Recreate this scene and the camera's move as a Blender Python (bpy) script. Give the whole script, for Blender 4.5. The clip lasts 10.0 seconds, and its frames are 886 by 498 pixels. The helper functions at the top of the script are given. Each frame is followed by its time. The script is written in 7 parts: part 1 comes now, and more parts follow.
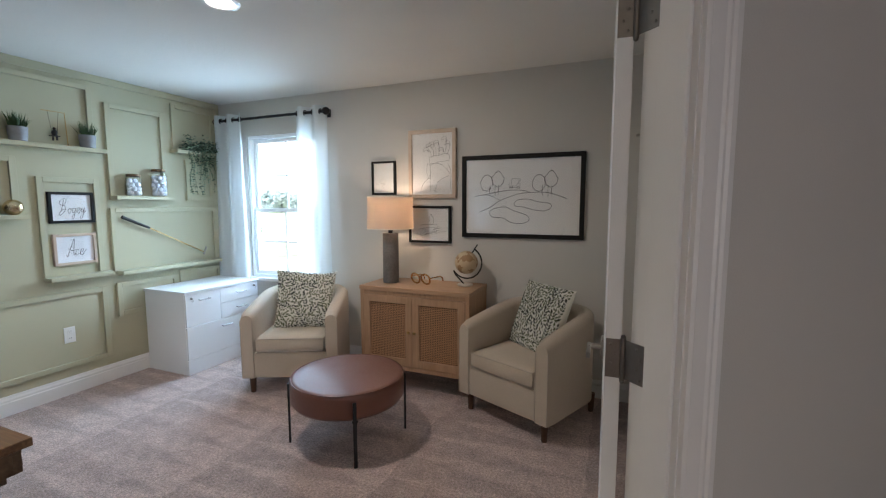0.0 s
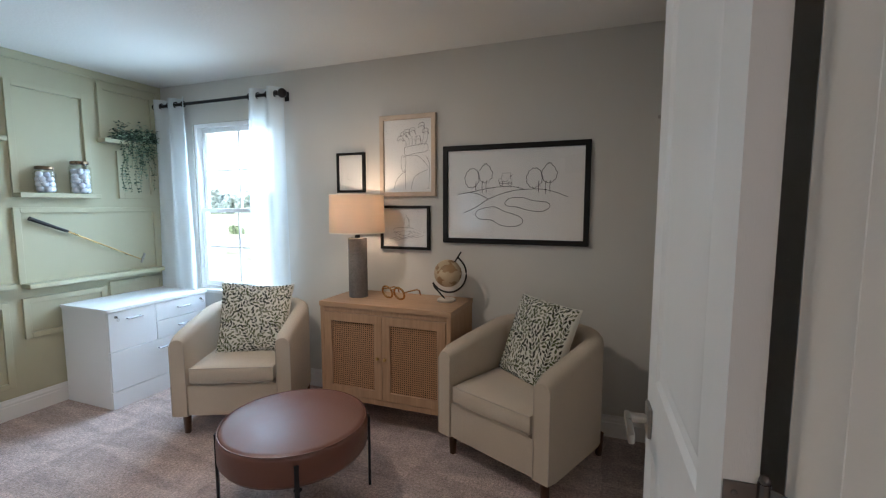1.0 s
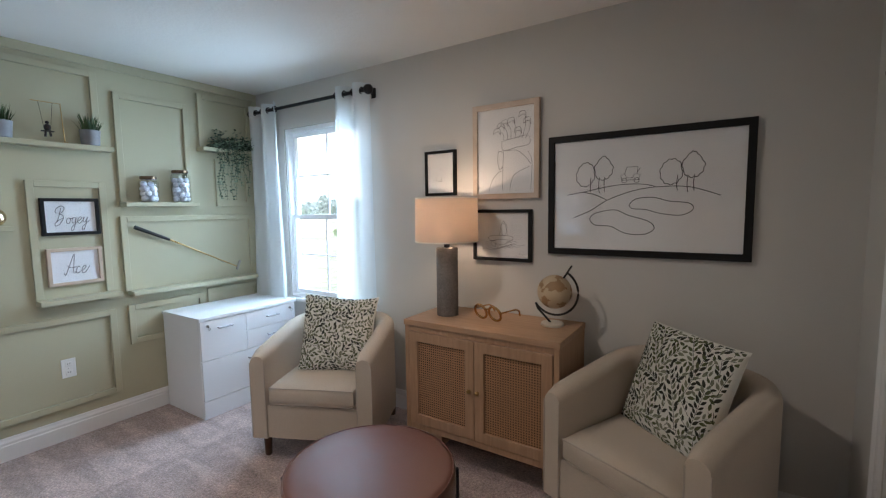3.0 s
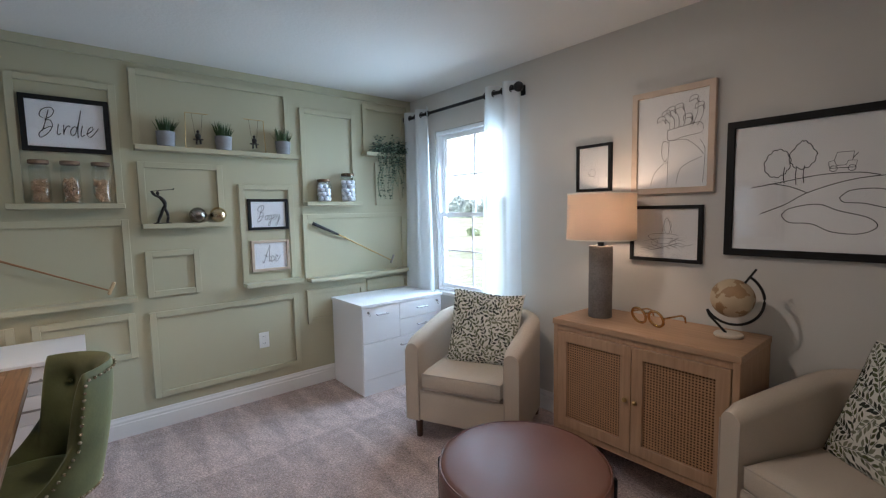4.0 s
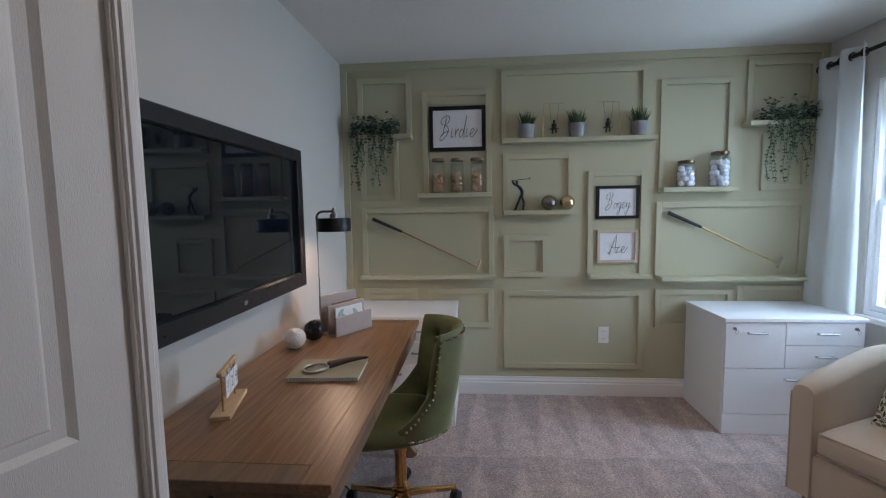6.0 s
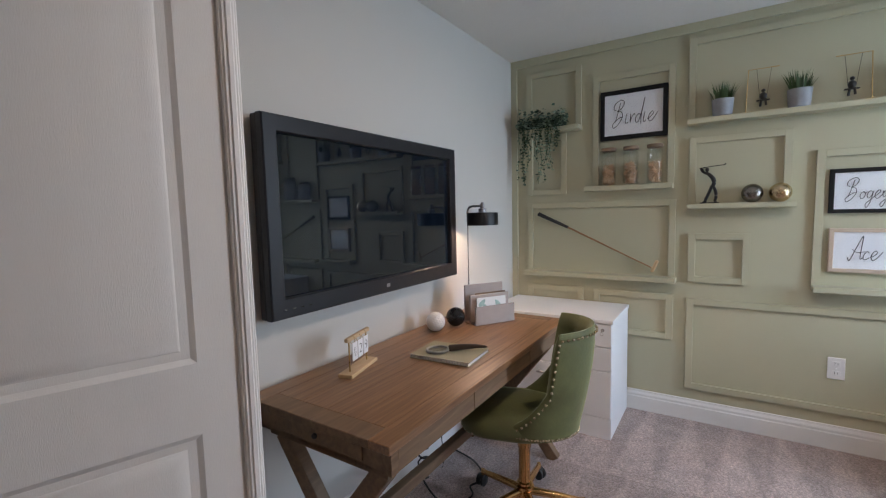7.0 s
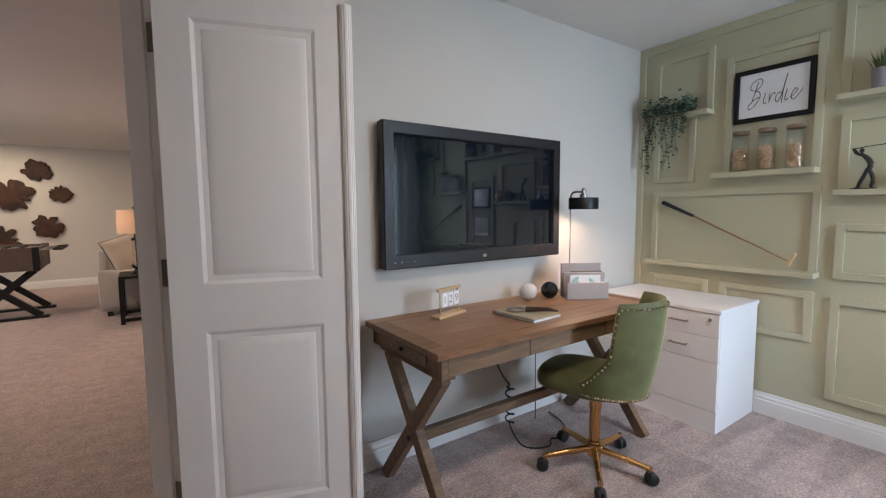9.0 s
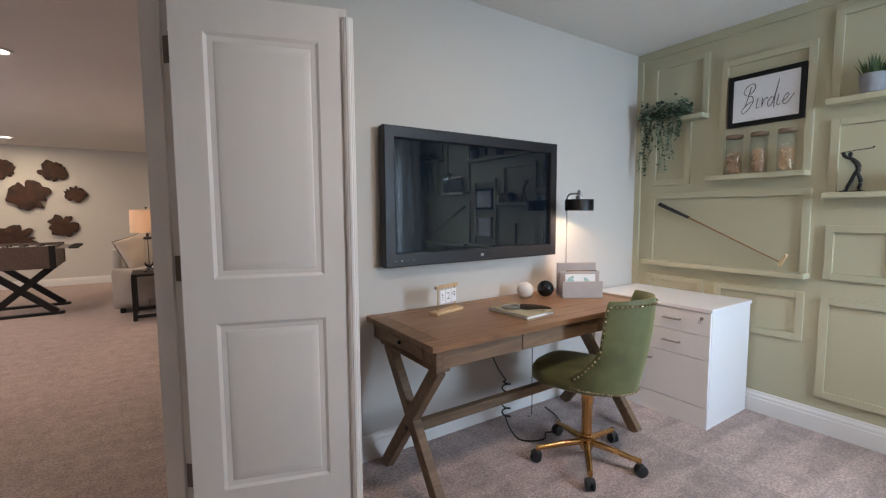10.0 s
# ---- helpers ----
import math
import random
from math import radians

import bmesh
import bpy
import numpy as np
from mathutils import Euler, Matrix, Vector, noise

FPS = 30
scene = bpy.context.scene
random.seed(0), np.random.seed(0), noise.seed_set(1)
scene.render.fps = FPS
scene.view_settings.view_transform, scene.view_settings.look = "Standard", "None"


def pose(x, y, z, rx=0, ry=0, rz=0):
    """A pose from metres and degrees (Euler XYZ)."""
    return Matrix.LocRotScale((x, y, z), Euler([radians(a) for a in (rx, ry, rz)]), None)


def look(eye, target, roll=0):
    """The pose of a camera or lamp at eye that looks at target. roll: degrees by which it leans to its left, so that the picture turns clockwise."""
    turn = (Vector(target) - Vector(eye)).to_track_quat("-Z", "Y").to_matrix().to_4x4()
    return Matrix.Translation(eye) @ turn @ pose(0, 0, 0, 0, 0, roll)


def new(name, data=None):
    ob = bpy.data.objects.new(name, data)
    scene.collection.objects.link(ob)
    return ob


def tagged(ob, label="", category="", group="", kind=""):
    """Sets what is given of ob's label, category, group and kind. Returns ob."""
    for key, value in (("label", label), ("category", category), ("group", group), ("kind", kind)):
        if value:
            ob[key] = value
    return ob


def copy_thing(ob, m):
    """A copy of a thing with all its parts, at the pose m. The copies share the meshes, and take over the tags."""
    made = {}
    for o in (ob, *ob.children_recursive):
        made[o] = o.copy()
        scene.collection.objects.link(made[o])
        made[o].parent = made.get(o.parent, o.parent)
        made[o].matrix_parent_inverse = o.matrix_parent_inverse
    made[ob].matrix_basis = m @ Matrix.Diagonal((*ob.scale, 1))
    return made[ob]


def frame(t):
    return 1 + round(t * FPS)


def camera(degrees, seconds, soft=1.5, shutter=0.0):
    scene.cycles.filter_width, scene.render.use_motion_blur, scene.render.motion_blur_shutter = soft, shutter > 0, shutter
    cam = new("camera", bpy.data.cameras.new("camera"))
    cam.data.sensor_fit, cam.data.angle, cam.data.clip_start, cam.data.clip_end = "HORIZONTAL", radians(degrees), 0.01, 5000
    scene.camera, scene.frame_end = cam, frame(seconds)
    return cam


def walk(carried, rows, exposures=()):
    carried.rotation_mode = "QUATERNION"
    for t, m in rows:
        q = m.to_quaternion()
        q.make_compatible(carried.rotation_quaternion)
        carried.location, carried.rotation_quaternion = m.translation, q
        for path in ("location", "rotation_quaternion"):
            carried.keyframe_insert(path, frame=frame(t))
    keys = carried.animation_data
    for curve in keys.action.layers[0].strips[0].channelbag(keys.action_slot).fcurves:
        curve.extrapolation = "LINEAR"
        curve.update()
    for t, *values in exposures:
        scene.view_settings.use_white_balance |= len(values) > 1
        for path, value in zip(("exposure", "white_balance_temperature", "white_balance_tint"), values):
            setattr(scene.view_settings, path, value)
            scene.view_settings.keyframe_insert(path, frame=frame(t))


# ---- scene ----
cam = camera(90.9, 10.0, 1.2)
PATH = [
    (0, (3.855, -0.012, 1.438), (3.096, 1.827, 1.234), -0.1),
    (0.5, (3.807, 0.301, 1.413), (3.059, 2.146, 1.219), -0.0),
    (1, (3.7, 0.535, 1.42), (2.996, 2.397, 1.225), 0.0),
    (1.5, (3.605, 0.704, 1.425), (2.96, 2.587, 1.229), 0.2),
    (2, (3.552, 0.849, 1.426), (2.93, 2.739, 1.228), 0.1),
    (2.2, (3.541, 0.891, 1.424), (2.895, 2.776, 1.240), 0.0),
    (3.3, (3.462, 0.925, 1.434), (2.240, 2.500, 1.250), -1.1),
    (3.5, (3.443, 0.905, 1.429), (2.162, 2.43, 1.249), -1.2),
    (4, (3.415, 0.848, 1.417), (1.886, 2.127, 1.244), -1.1),
    (4.5, (3.368, 0.831, 1.401), (1.673, 1.88, 1.234), -1.1),
    (5, (3.293, 0.827, 1.393), (1.458, 1.604, 1.222), -0.9),
    (5.5, (3.224, 0.879, 1.406), (1.257, 1.195, 1.227), -0.9),
    (6, (3.199, 0.988, 1.384), (1.214, 0.826, 1.205), -0.9),
    (6.2, (3.197, 1.046, 1.379), (1.235, 0.701, 1.201), -0.8),
    (7.3, (3.047, 1.466, 1.352), (1.54, 0.162, 1.182), -1.5),
    (7.5, (3.018, 1.538, 1.345), (1.628, 0.11, 1.174), -1.5),
    (8, (2.984, 1.725, 1.322), (1.813, 0.113, 1.144), -1.3),
    (8.5, (3.033, 1.824, 1.309), (1.893, 0.19, 1.131), -0.9),
    (9, (3.129, 1.912, 1.278), (1.998, 0.272, 1.104), -0.5),
    (9.5, (3.154, 1.989, 1.276), (2.053, 0.328, 1.106), -0.4),
    (10, (3.144, 2.015, 1.276), (2.04, 0.356, 1.107), -0.3),
]
EXPOSURES = [(0, 0.27, 5500, 12), (1, 0.25, 5500, 12), (2, 0.16, 5500, 13), (3.5, -0.05, 5600, 16), (4.5, -0.17, 5600, 17), (5.5, -0.42, 5550, 18), (6.0, -0.42, 5650, 19), (6.2, -0.48, 5750, 19), (7.5, 0.32, 6000, 22), (10, 0.36, 5980, 19)]
walk(cam, [(t, look(eye, target, roll)) for t, eye, target, roll in PATH], EXPOSURES)


# ---- light ----
world = bpy.data.worlds.new("world")
scene.world = world
world.use_nodes = True
wn = world.node_tree
sky = wn.nodes.new("ShaderNodeTexSky")
sky.sky_type, sky.sun_disc = "NISHITA", False
sky.sun_elevation, sky.sun_rotation, sky.air_density, sky.dust_density = radians(52), radians(150), 1.0, 3.0
wn.links.new(sky.outputs[0], wn.nodes["Background"].inputs[0])
wn.nodes["Background"].inputs[1].default_value = 0.15

sun = new("sun", bpy.data.lights.new("sun", "SUN"))
sun.data.energy, sun.data.angle, sun.data.color = 5.0, radians(4), (1.0, 0.95, 0.88)
sun.matrix_world = look((6, -12, 16), (0, 0, 0))


def lamp(name, kind, energy, color, m, size=0.05, size_y=None, spread=180):
    lt = bpy.data.lights.new(name, kind)
    lt.energy, lt.color = energy, color
    if kind == "AREA":
        lt.shape, lt.size = ("RECTANGLE" if size_y else "DISK"), size
        if size_y:
            lt.size_y = size_y
        lt.spread = radians(spread)
    else:
        lt.shadow_soft_size = size
    ob = new(name, lt)
    ob.matrix_world = m
    return ob


WARM, NEUTRAL = (1.0, 0.66, 0.38), (1.0, 0.81, 0.60)
lamp("window_daylight", "AREA", 40, (0.66, 0.88, 1.0), look((0.77, 3.60, 1.46), (1.10, 0, -0.15)), 0.60, 1.40, 155)
lamp("room_downlight", "AREA", 15, NEUTRAL, look((1.97, 1.67, 2.425), (1.97, 1.67, 0)), 0.12)
for lx, ly in ((4.92, -7.2), (2.4, -5.4), (5.6, -4.4), (4.0, -2.4)):
    lamp("loft_downlight", "AREA", 17, (1.0, 0.78, 0.48), look((lx, ly, 2.425), (lx, ly, 0)), 0.12)
lamp("loft_daylight", "AREA", 35, (0.95, 0.97, 1.0), look((7.75, -3.6, 1.45), (0, -3.6, 0.9)), 1.6, 1.4)
lamp("table_lamp_bulb", "POINT", 4.6, (1.0, 0.70, 0.43), pose(2.12, 3.08, 1.40), 0.035)
lamp("desk_lamp_bulb", "POINT", 8.5, WARM, pose(0.945, 0.230, 1.312), 0.012)
lamp("loft_lamp_bulb", "POINT", 3.2, WARM, pose(3.20, -4.52, 1.20), 0.04)

# ---- materials ----


def material(name, color, rough=0.5, metal=0.0, var=0.10, scale=6.0, grain=0.0, gscale=300.0, bump=0.0, bscale=250.0, stretch=(1, 1, 1),
             rvar=0.1, sheen=0.0, coat=0.0, spec=0.5, per_object=0.0):
    """Principled material: colour that varies at two scales, roughness that varies, fine relief."""
    m = bpy.data.materials.new(name)
    m.use_nodes = True
    t = m.node_tree
    n, l = t.nodes, t.links
    b = n["Principled BSDF"]
    co = n.new("ShaderNodeTexCoord")
    mp = n.new("ShaderNodeMapping")
    mp.inputs["Scale"].default_value = stretch
    l.new(co.outputs["Object"], mp.inputs[0])

    def tex(s, d=4.0):
        x = n.new("ShaderNodeTexNoise")
        x.inputs["Scale"].default_value, x.inputs["Detail"].default_value = s, d
        l.new(mp.outputs[0], x.inputs["Vector"])
        return x.outputs["Fac"]

    def ranged(s, lo, hi):
        r = n.new("ShaderNodeMapRange")
        r.inputs["From Min"].default_value, r.inputs["From Max"].default_value = 0.25, 0.75
        r.inputs["To Min"].default_value, r.inputs["To Max"].default_value = lo, hi
        l.new(s, r.inputs["Value"])
        return r.outputs[0]

    big = tex(scale)
    f = ranged(big, 1 - var, 1 + var)
    if grain:
        g = n.new("ShaderNodeMath")
        g.operation = "MULTIPLY"
        l.new(f, g.inputs[0])
        l.new(ranged(tex(gscale, 2.0), 1 - grain, 1 + grain), g.inputs[1])
        f = g.outputs[0]
    if per_object:
        oi = n.new("ShaderNodeObjectInfo")
        r = n.new("ShaderNodeMapRange")
        r.inputs["To Min"].default_value, r.inputs["To Max"].default_value = 1 - per_object, 1 + per_object
        l.new(oi.outputs["Random"], r.inputs["Value"])
        g = n.new("ShaderNodeMath")
        g.operation = "MULTIPLY"
        l.new(f, g.inputs[0])
        l.new(r.outputs[0], g.inputs[1])
        f = g.outputs[0]
    v = n.new("ShaderNodeVectorMath")
    v.operation = "SCALE"
    v.inputs[0].default_value = color
    l.new(f, v.inputs["Scale"])
    l.new(v.outputs[0], b.inputs["Base Color"])
    l.new(ranged(big, max(rough - rvar, 0.02), min(rough + rvar, 1)), b.inputs["Roughness"])
    b.inputs["Metallic"].default_value = metal
    b.inputs["Specular IOR Level"].default_value = spec
    b.inputs["Sheen Weight"].default_value = sheen
    b.inputs["Coat Weight"].default_value = coat
    if bump:
        bp = n.new("ShaderNodeBump")
        bp.inputs["Strength"].default_value, bp.inputs["Distance"].default_value = 1.0, bump
        l.new(tex(bscale, 3.0), bp.inputs["Height"])
        l.new(bp.outputs[0], b.inputs["Normal"])
    return m


def wood(name, light, dark, along=(1, 14, 14), rough=0.5, scale=5.0, coat=0.0):
    m = bpy.data.materials.new(name)
    m.use_nodes = True
    t = m.node_tree
    n, l = t.nodes, t.links
    b = n["Principled BSDF"]
    co = n.new("ShaderNodeTexCoord")
    oi = n.new("ShaderNodeObjectInfo")
    add = n.new("ShaderNodeVectorMath")
    mp = n.new("ShaderNodeMapping")
    mp.inputs["Scale"].default_value = along
    l.new(co.outputs["Object"], add.inputs[0])
    l.new(oi.outputs["Random"], add.inputs[1])
    l.new(add.outputs[0], mp.inputs[0])
    x = n.new("ShaderNodeTexNoise")
    x.inputs["Scale"].default_value, x.inputs["Detail"].default_value, x.inputs["Distortion"].default_value = scale, 7.0, 0.6
    l.new(mp.outputs[0], x.inputs["Vector"])
    y = n.new("ShaderNodeTexNoise")
    y.inputs["Scale"].default_value, y.inputs["Detail"].default_value = 2.2, 3.0
    l.new(co.outputs["Object"], y.inputs["Vector"])
    mx = n.new("ShaderNodeMath")
    mx.operation, mx.use_clamp = "MULTIPLY_ADD", True
    l.new(x.outputs["Fac"], mx.inputs[0])
    mx.inputs[1].default_value = 1.6
    mx.inputs[2].default_value = -0.5
    m2 = n.new("ShaderNodeMath")
    m2.operation = "MULTIPLY_ADD"
    l.new(y.outputs["Fac"], m2.inputs[0])
    m2.inputs[1].default_value = 0.6
    l.new(mx.outputs[0], m2.inputs[2])
    r = n.new("ShaderNodeValToRGB")
    r.color_ramp.elements[0].position, r.color_ramp.elements[0].color = 0.15, (*dark, 1)
    r.color_ramp.elements[1].position, r.color_ramp.elements[1].color = 1.0, (*light, 1)
    l.new(m2.outputs[0], r.inputs[0])
    l.new(r.outputs[0], b.inputs["Base Color"])
    b.inputs["Roughness"].default_value = rough
    b.inputs["Coat Weight"].default_value = coat
    bp = n.new("ShaderNodeBump")
    bp.inputs["Strength"].default_value, bp.inputs["Distance"].default_value = 0.5, 0.0008
    l.new(x.outputs["Fac"], bp.inputs["Height"])
    l.new(bp.outputs[0], b.inputs["Normal"])
    return m


def carpet_material():
    m = material("carpet", (0.430, 0.336, 0.308), 0.95, var=0.05, scale=1.6, grain=0.32, gscale=170, bump=0.010, bscale=125, sheen=0.2, spec=0.1)
    t = m.node_tree
    n, l = t.nodes, t.links
    # vacuum strokes: pale wedges of brushed pile, their edges blurred and bent
    co = n.new("ShaderNodeTexCoord")
    sep = n.new("ShaderNodeSeparateXYZ")
    bend = n.new("ShaderNodeTexNoise")
    bend.inputs["Scale"].default_value, bend.inputs["Detail"].default_value = 1.7, 2.0
    mixv = n.new("ShaderNodeVectorMath")
    mixv.operation = "MULTIPLY_ADD"
    mixv.inputs[1].default_value = (0.20, 0.07, 0.0)
    l.new(co.outputs["Object"], bend.inputs["Vector"])
    l.new(bend.outputs["Color"], mixv.inputs[0])
    l.new(co.outputs["Object"], mixv.inputs[2])
    l.new(mixv.outputs[0], sep.inputs[0])

    def op(kind, a, b=0.0, c=0.0):
        q = n.new("ShaderNodeMath")
        q.operation = kind
        for k, v in enumerate((a, b, c)):
            if isinstance(v, (int, float)):
                q.inputs[k].default_value = v
            else:
                l.new(v, q.inputs[k])
        return q.outputs[0]

    row = op("FRACT", op("MULTIPLY", sep.outputs["X"], 1.05))
    across = op("ABSOLUTE", op("SUBTRACT", op("FRACT", op("MULTIPLY", sep.outputs["Y"], 4.4)), 0.5))
    wedge = op("SUBTRACT", op("MULTIPLY", row, 0.5), across)
    r = n.new("ShaderNodeMapRange")
    r.inputs["From Min"].default_value, r.inputs["From Max"].default_value = -0.07, 0.06
    r.inputs["To Min"].default_value, r.inputs["To Max"].default_value = 0.93, 1.17
    l.new(wedge, r.inputs["Value"])
    b = n["Principled BSDF"]
    old = b.inputs["Base Color"].links[0].from_socket
    v = n.new("ShaderNodeVectorMath")
    v.operation = "SCALE"
    l.new(old, v.inputs[0])
    # the strokes fade in and out in broad patches
    patch, fade = n.new("ShaderNodeTexNoise"), n.new("ShaderNodeMapRange")
    patch.inputs["Scale"].default_value = 0.9
    l.new(co.outputs["Object"], patch.inputs["Vector"])
    fade.inputs["From Min"].default_value, fade.inputs["From Max"].default_value = 0.26, 0.44
    l.new(patch.outputs["Fac"], fade.inputs["Value"])
    # flecks of darker and lighter tufts
    fleck, tone = n.new("ShaderNodeTexNoise"), n.new("ShaderNodeMapRange")
    fleck.inputs["Scale"].default_value, fleck.inputs["Detail"].default_value, fleck.inputs["Roughness"].default_value = 72.0, 4.0, 0.62
    l.new(co.outputs["Object"], fleck.inputs["Vector"])
    tone.inputs["From Min"].default_value, tone.inputs["From Max"].default_value = 0.30, 0.70
    tone.inputs["To Min"].default_value, tone.inputs["To Max"].default_value = 0.62, 1.38
    l.new(fleck.outputs["Fac"], tone.inputs["Value"])
    # the loft was vacuumed long before the room: its strokes are nearly gone
    flat, fresh = n.new("ShaderNodeSeparateXYZ"), n.new("ShaderNodeMapRange")
    l.new(co.outputs["Object"], flat.inputs[0])
    fresh.inputs["From Min"].default_value, fresh.inputs["From Max"].default_value = -0.6, 0.8
    fresh.inputs["To Min"].default_value = 0.22
    l.new(flat.outputs["Y"], fresh.inputs["Value"])
    amount = op("MULTIPLY", fade.outputs[0], fresh.outputs[0])
    strokes = op("MULTIPLY_ADD", op("SUBTRACT", r.outputs[0], 1.0), amount, 1.0)
    # trodden patches a hand wide
    worn, shift = n.new("ShaderNodeTexNoise"), n.new("ShaderNodeMapRange")
    worn.inputs["Scale"].default_value, worn.inputs["Detail"].default_value = 13.0, 3.0
    l.new(co.outputs["Object"], worn.inputs["Vector"])
    shift.inputs["From Min"].default_value, shift.inputs["From Max"].default_value = 0.32, 0.68
    shift.inputs["To Min"].default_value, shift.inputs["To Max"].default_value = 0.86, 1.12
    l.new(worn.outputs["Fac"], shift.inputs["Value"])
    l.new(op("MULTIPLY", op("MULTIPLY", strokes, shift.outputs[0]), tone.outputs[0]), v.inputs["Scale"])
    l.new(v.outputs[0], b.inputs["Base Color"])
    return m


def glass_material(name, color=(1, 1, 1), rough=0.0, edge=0.6, front=0.045):
    m = bpy.data.materials.new(name)
    m.use_nodes = True
    t = m.node_tree
    n, l = t.nodes, t.links
    n.remove(n["Principled BSDF"])
    out = n["Material Output"]
    tr, gl, mix, fr = n.new("ShaderNodeBsdfTransparent"), n.new("ShaderNodeBsdfGlossy"), n.new("ShaderNodeMixShader"), n.new("ShaderNodeLayerWeight")
    tr.inputs[0].default_value = (*color, 1)
    gl.inputs["Roughness"].default_value = rough
    pw, ad = n.new("ShaderNodeMath"), n.new("ShaderNodeMath")
    pw.operation, ad.operation = "POWER", "MULTIPLY_ADD"
    pw.inputs[1].default_value = 4.0
    ad.inputs[1].default_value, ad.inputs[2].default_value = edge, front
    l.new(fr.outputs["Facing"], pw.inputs[0])
    l.new(pw.outputs[0], ad.inputs[0])
    l.new(ad.outputs[0], mix.inputs[0])
    l.new(tr.outputs[0], mix.inputs[1])
    l.new(gl.outputs[0], mix.inputs[2])
    l.new(mix.outputs[0], out.inputs[0])
    return m


def cloth_light_material(name, color, translucent=0.5, clear=0.0, weave=900.0, emit=None):
    """Thin cloth that lets light through; clear: the share of open mesh."""
    m = bpy.data.materials.new(name)
    m.use_nodes = True
    t = m.node_tree
    n, l = t.nodes, t.links
    n.remove(n["Principled BSDF"])
    out = n["Material Output"]
    co = n.new("ShaderNodeTexCoord")
    x = n.new("ShaderNodeTexNoise")
    x.inputs["Scale"].default_value, x.inputs["Detail"].default_value = weave, 2.0
    l.new(co.outputs["Object"], x.inputs["Vector"])
    d, tl, m1 = n.new("ShaderNodeBsdfDiffuse"), n.new("ShaderNodeBsdfTranslucent"), n.new("ShaderNodeMixShader")
    v = n.new("ShaderNodeVectorMath")
    v.operation = "SCALE"
    v.inputs[0].default_value = color
    r = n.new("ShaderNodeMapRange")
    r.inputs["To Min"].default_value, r.inputs["To Max"].default_value = 0.85, 1.1
    l.new(x.outputs["Fac"], r.inputs["Value"])
    l.new(r.outputs[0], v.inputs["Scale"])
    l.new(v.outputs[0], d.inputs[0])
    l.new(v.outputs[0], tl.inputs[0])
    m1.inputs[0].default_value = translucent
    l.new(d.outputs[0], m1.inputs[1])
    l.new(tl.outputs[0], m1.inputs[2])
    last = m1.outputs[0]
    if clear:
        tr, m2 = n.new("ShaderNodeBsdfTransparent"), n.new("ShaderNodeMixShader")
        m2.inputs[0].default_value = clear
        l.new(last, m2.inputs[1])
        l.new(tr.outputs[0], m2.inputs[2])
        last = m2.outputs[0]
    l.new(last, out.inputs[0])
    return m


def glow_material(name, color, strength):
    m = bpy.data.materials.new(name)
    m.use_nodes = True
    b = m.node_tree.nodes["Principled BSDF"]
    b.inputs["Base Color"].default_value = (0.8, 0.8, 0.8, 1)
    b.inputs["Emission Color"].default_value = (*color, 1)
    b.inputs["Emission Strength"].default_value = strength
    return m


def cane_material():
    """Woven cane: a lattice of pale strands; its openings show a near-black sheet that paints their shade."""
    return material("cane", (0.40, 0.22, 0.11), 0.6, var=0.12, scale=30, grain=0.15, gscale=400)


PAINT_GREY = material("grey_wall_paint", (0.592, 0.574, 0.535), 0.75, var=0.015, scale=1.5, bump=0.0006, bscale=220, spec=0.25)
PAINT_GREEN = material("sage_wall_paint", (0.468, 0.448, 0.312), 0.62, var=0.02, scale=1.5, bump=0.0005, bscale=220, spec=0.35)
PAINT_CEIL = material("ceiling_paint", (0.74, 0.73, 0.70), 0.9, var=0.02, scale=2, bump=0.0016, bscale=60, spec=0.1)
PAINT_TRIM = material("white_trim_paint", (0.78, 0.77, 0.75), 0.38, var=0.015, scale=3, bump=0.0003, bscale=90)
PAINT_DOOR = material("door_paint", (0.71, 0.70, 0.675), 0.42, var=0.015, scale=3, bump=0.0004, bscale=120, stretch=(6, 6, 1))
CARPET = carpet_material()
VINYL = material("window_vinyl", (0.85, 0.86, 0.87), 0.35, var=0.01)
GLASS = glass_material("clear_glass")
JAR_GLASS = glass_material("jar_glass", (0.985, 0.99, 0.985), 0.03, 0.32, 0.036)
SHEER = cloth_light_material("sheer_voile", (0.86, 0.90, 0.91), 0.37, 0.22, 700)
BLACK = material("black_metal", (0.012, 0.012, 0.013), 0.42, 0.3, var=0.1, scale=15)
BLACK_FRAME = material("black_frame_wood", (0.010, 0.0095, 0.009), 0.6, spec=0.25, var=0.15, scale=20, stretch=(1, 1, 1), bump=0.0003)
NATURAL_FRAME = wood("pale_frame_wood", (0.62, 0.50, 0.39), (0.48, 0.37, 0.28), (2, 2, 2), 0.55)
PAPER = material("art_paper", (0.80, 0.79, 0.77), 0.8, var=0.01)
PAPER_COOL = material("bright_paper", (0.82, 0.83, 0.85), 0.8, var=0.01)
INK = material("ink", (0.02, 0.02, 0.022), 0.8, var=0.05)
INK_GREY = material("pencil_line", (0.16, 0.15, 0.145), 0.9, var=0.1)
OAK = wood("oak_veneer", (0.46, 0.290, 0.170), (0.33, 0.195, 0.108), (14, 14, 1), 0.5, 4.0)
OAK_TOP = wood("oak_veneer_top", (0.46, 0.290, 0.170), (0.34, 0.205, 0.112), (1, 14, 14), 0.45, 4.0)
CANE = cane_material()
# near-black, paints the shade inside the cabinet behind the cane
HOLE_SHADE = material("cane_hole_shade", (0.035, 0.018, 0.010), 0.9, var=0.1)
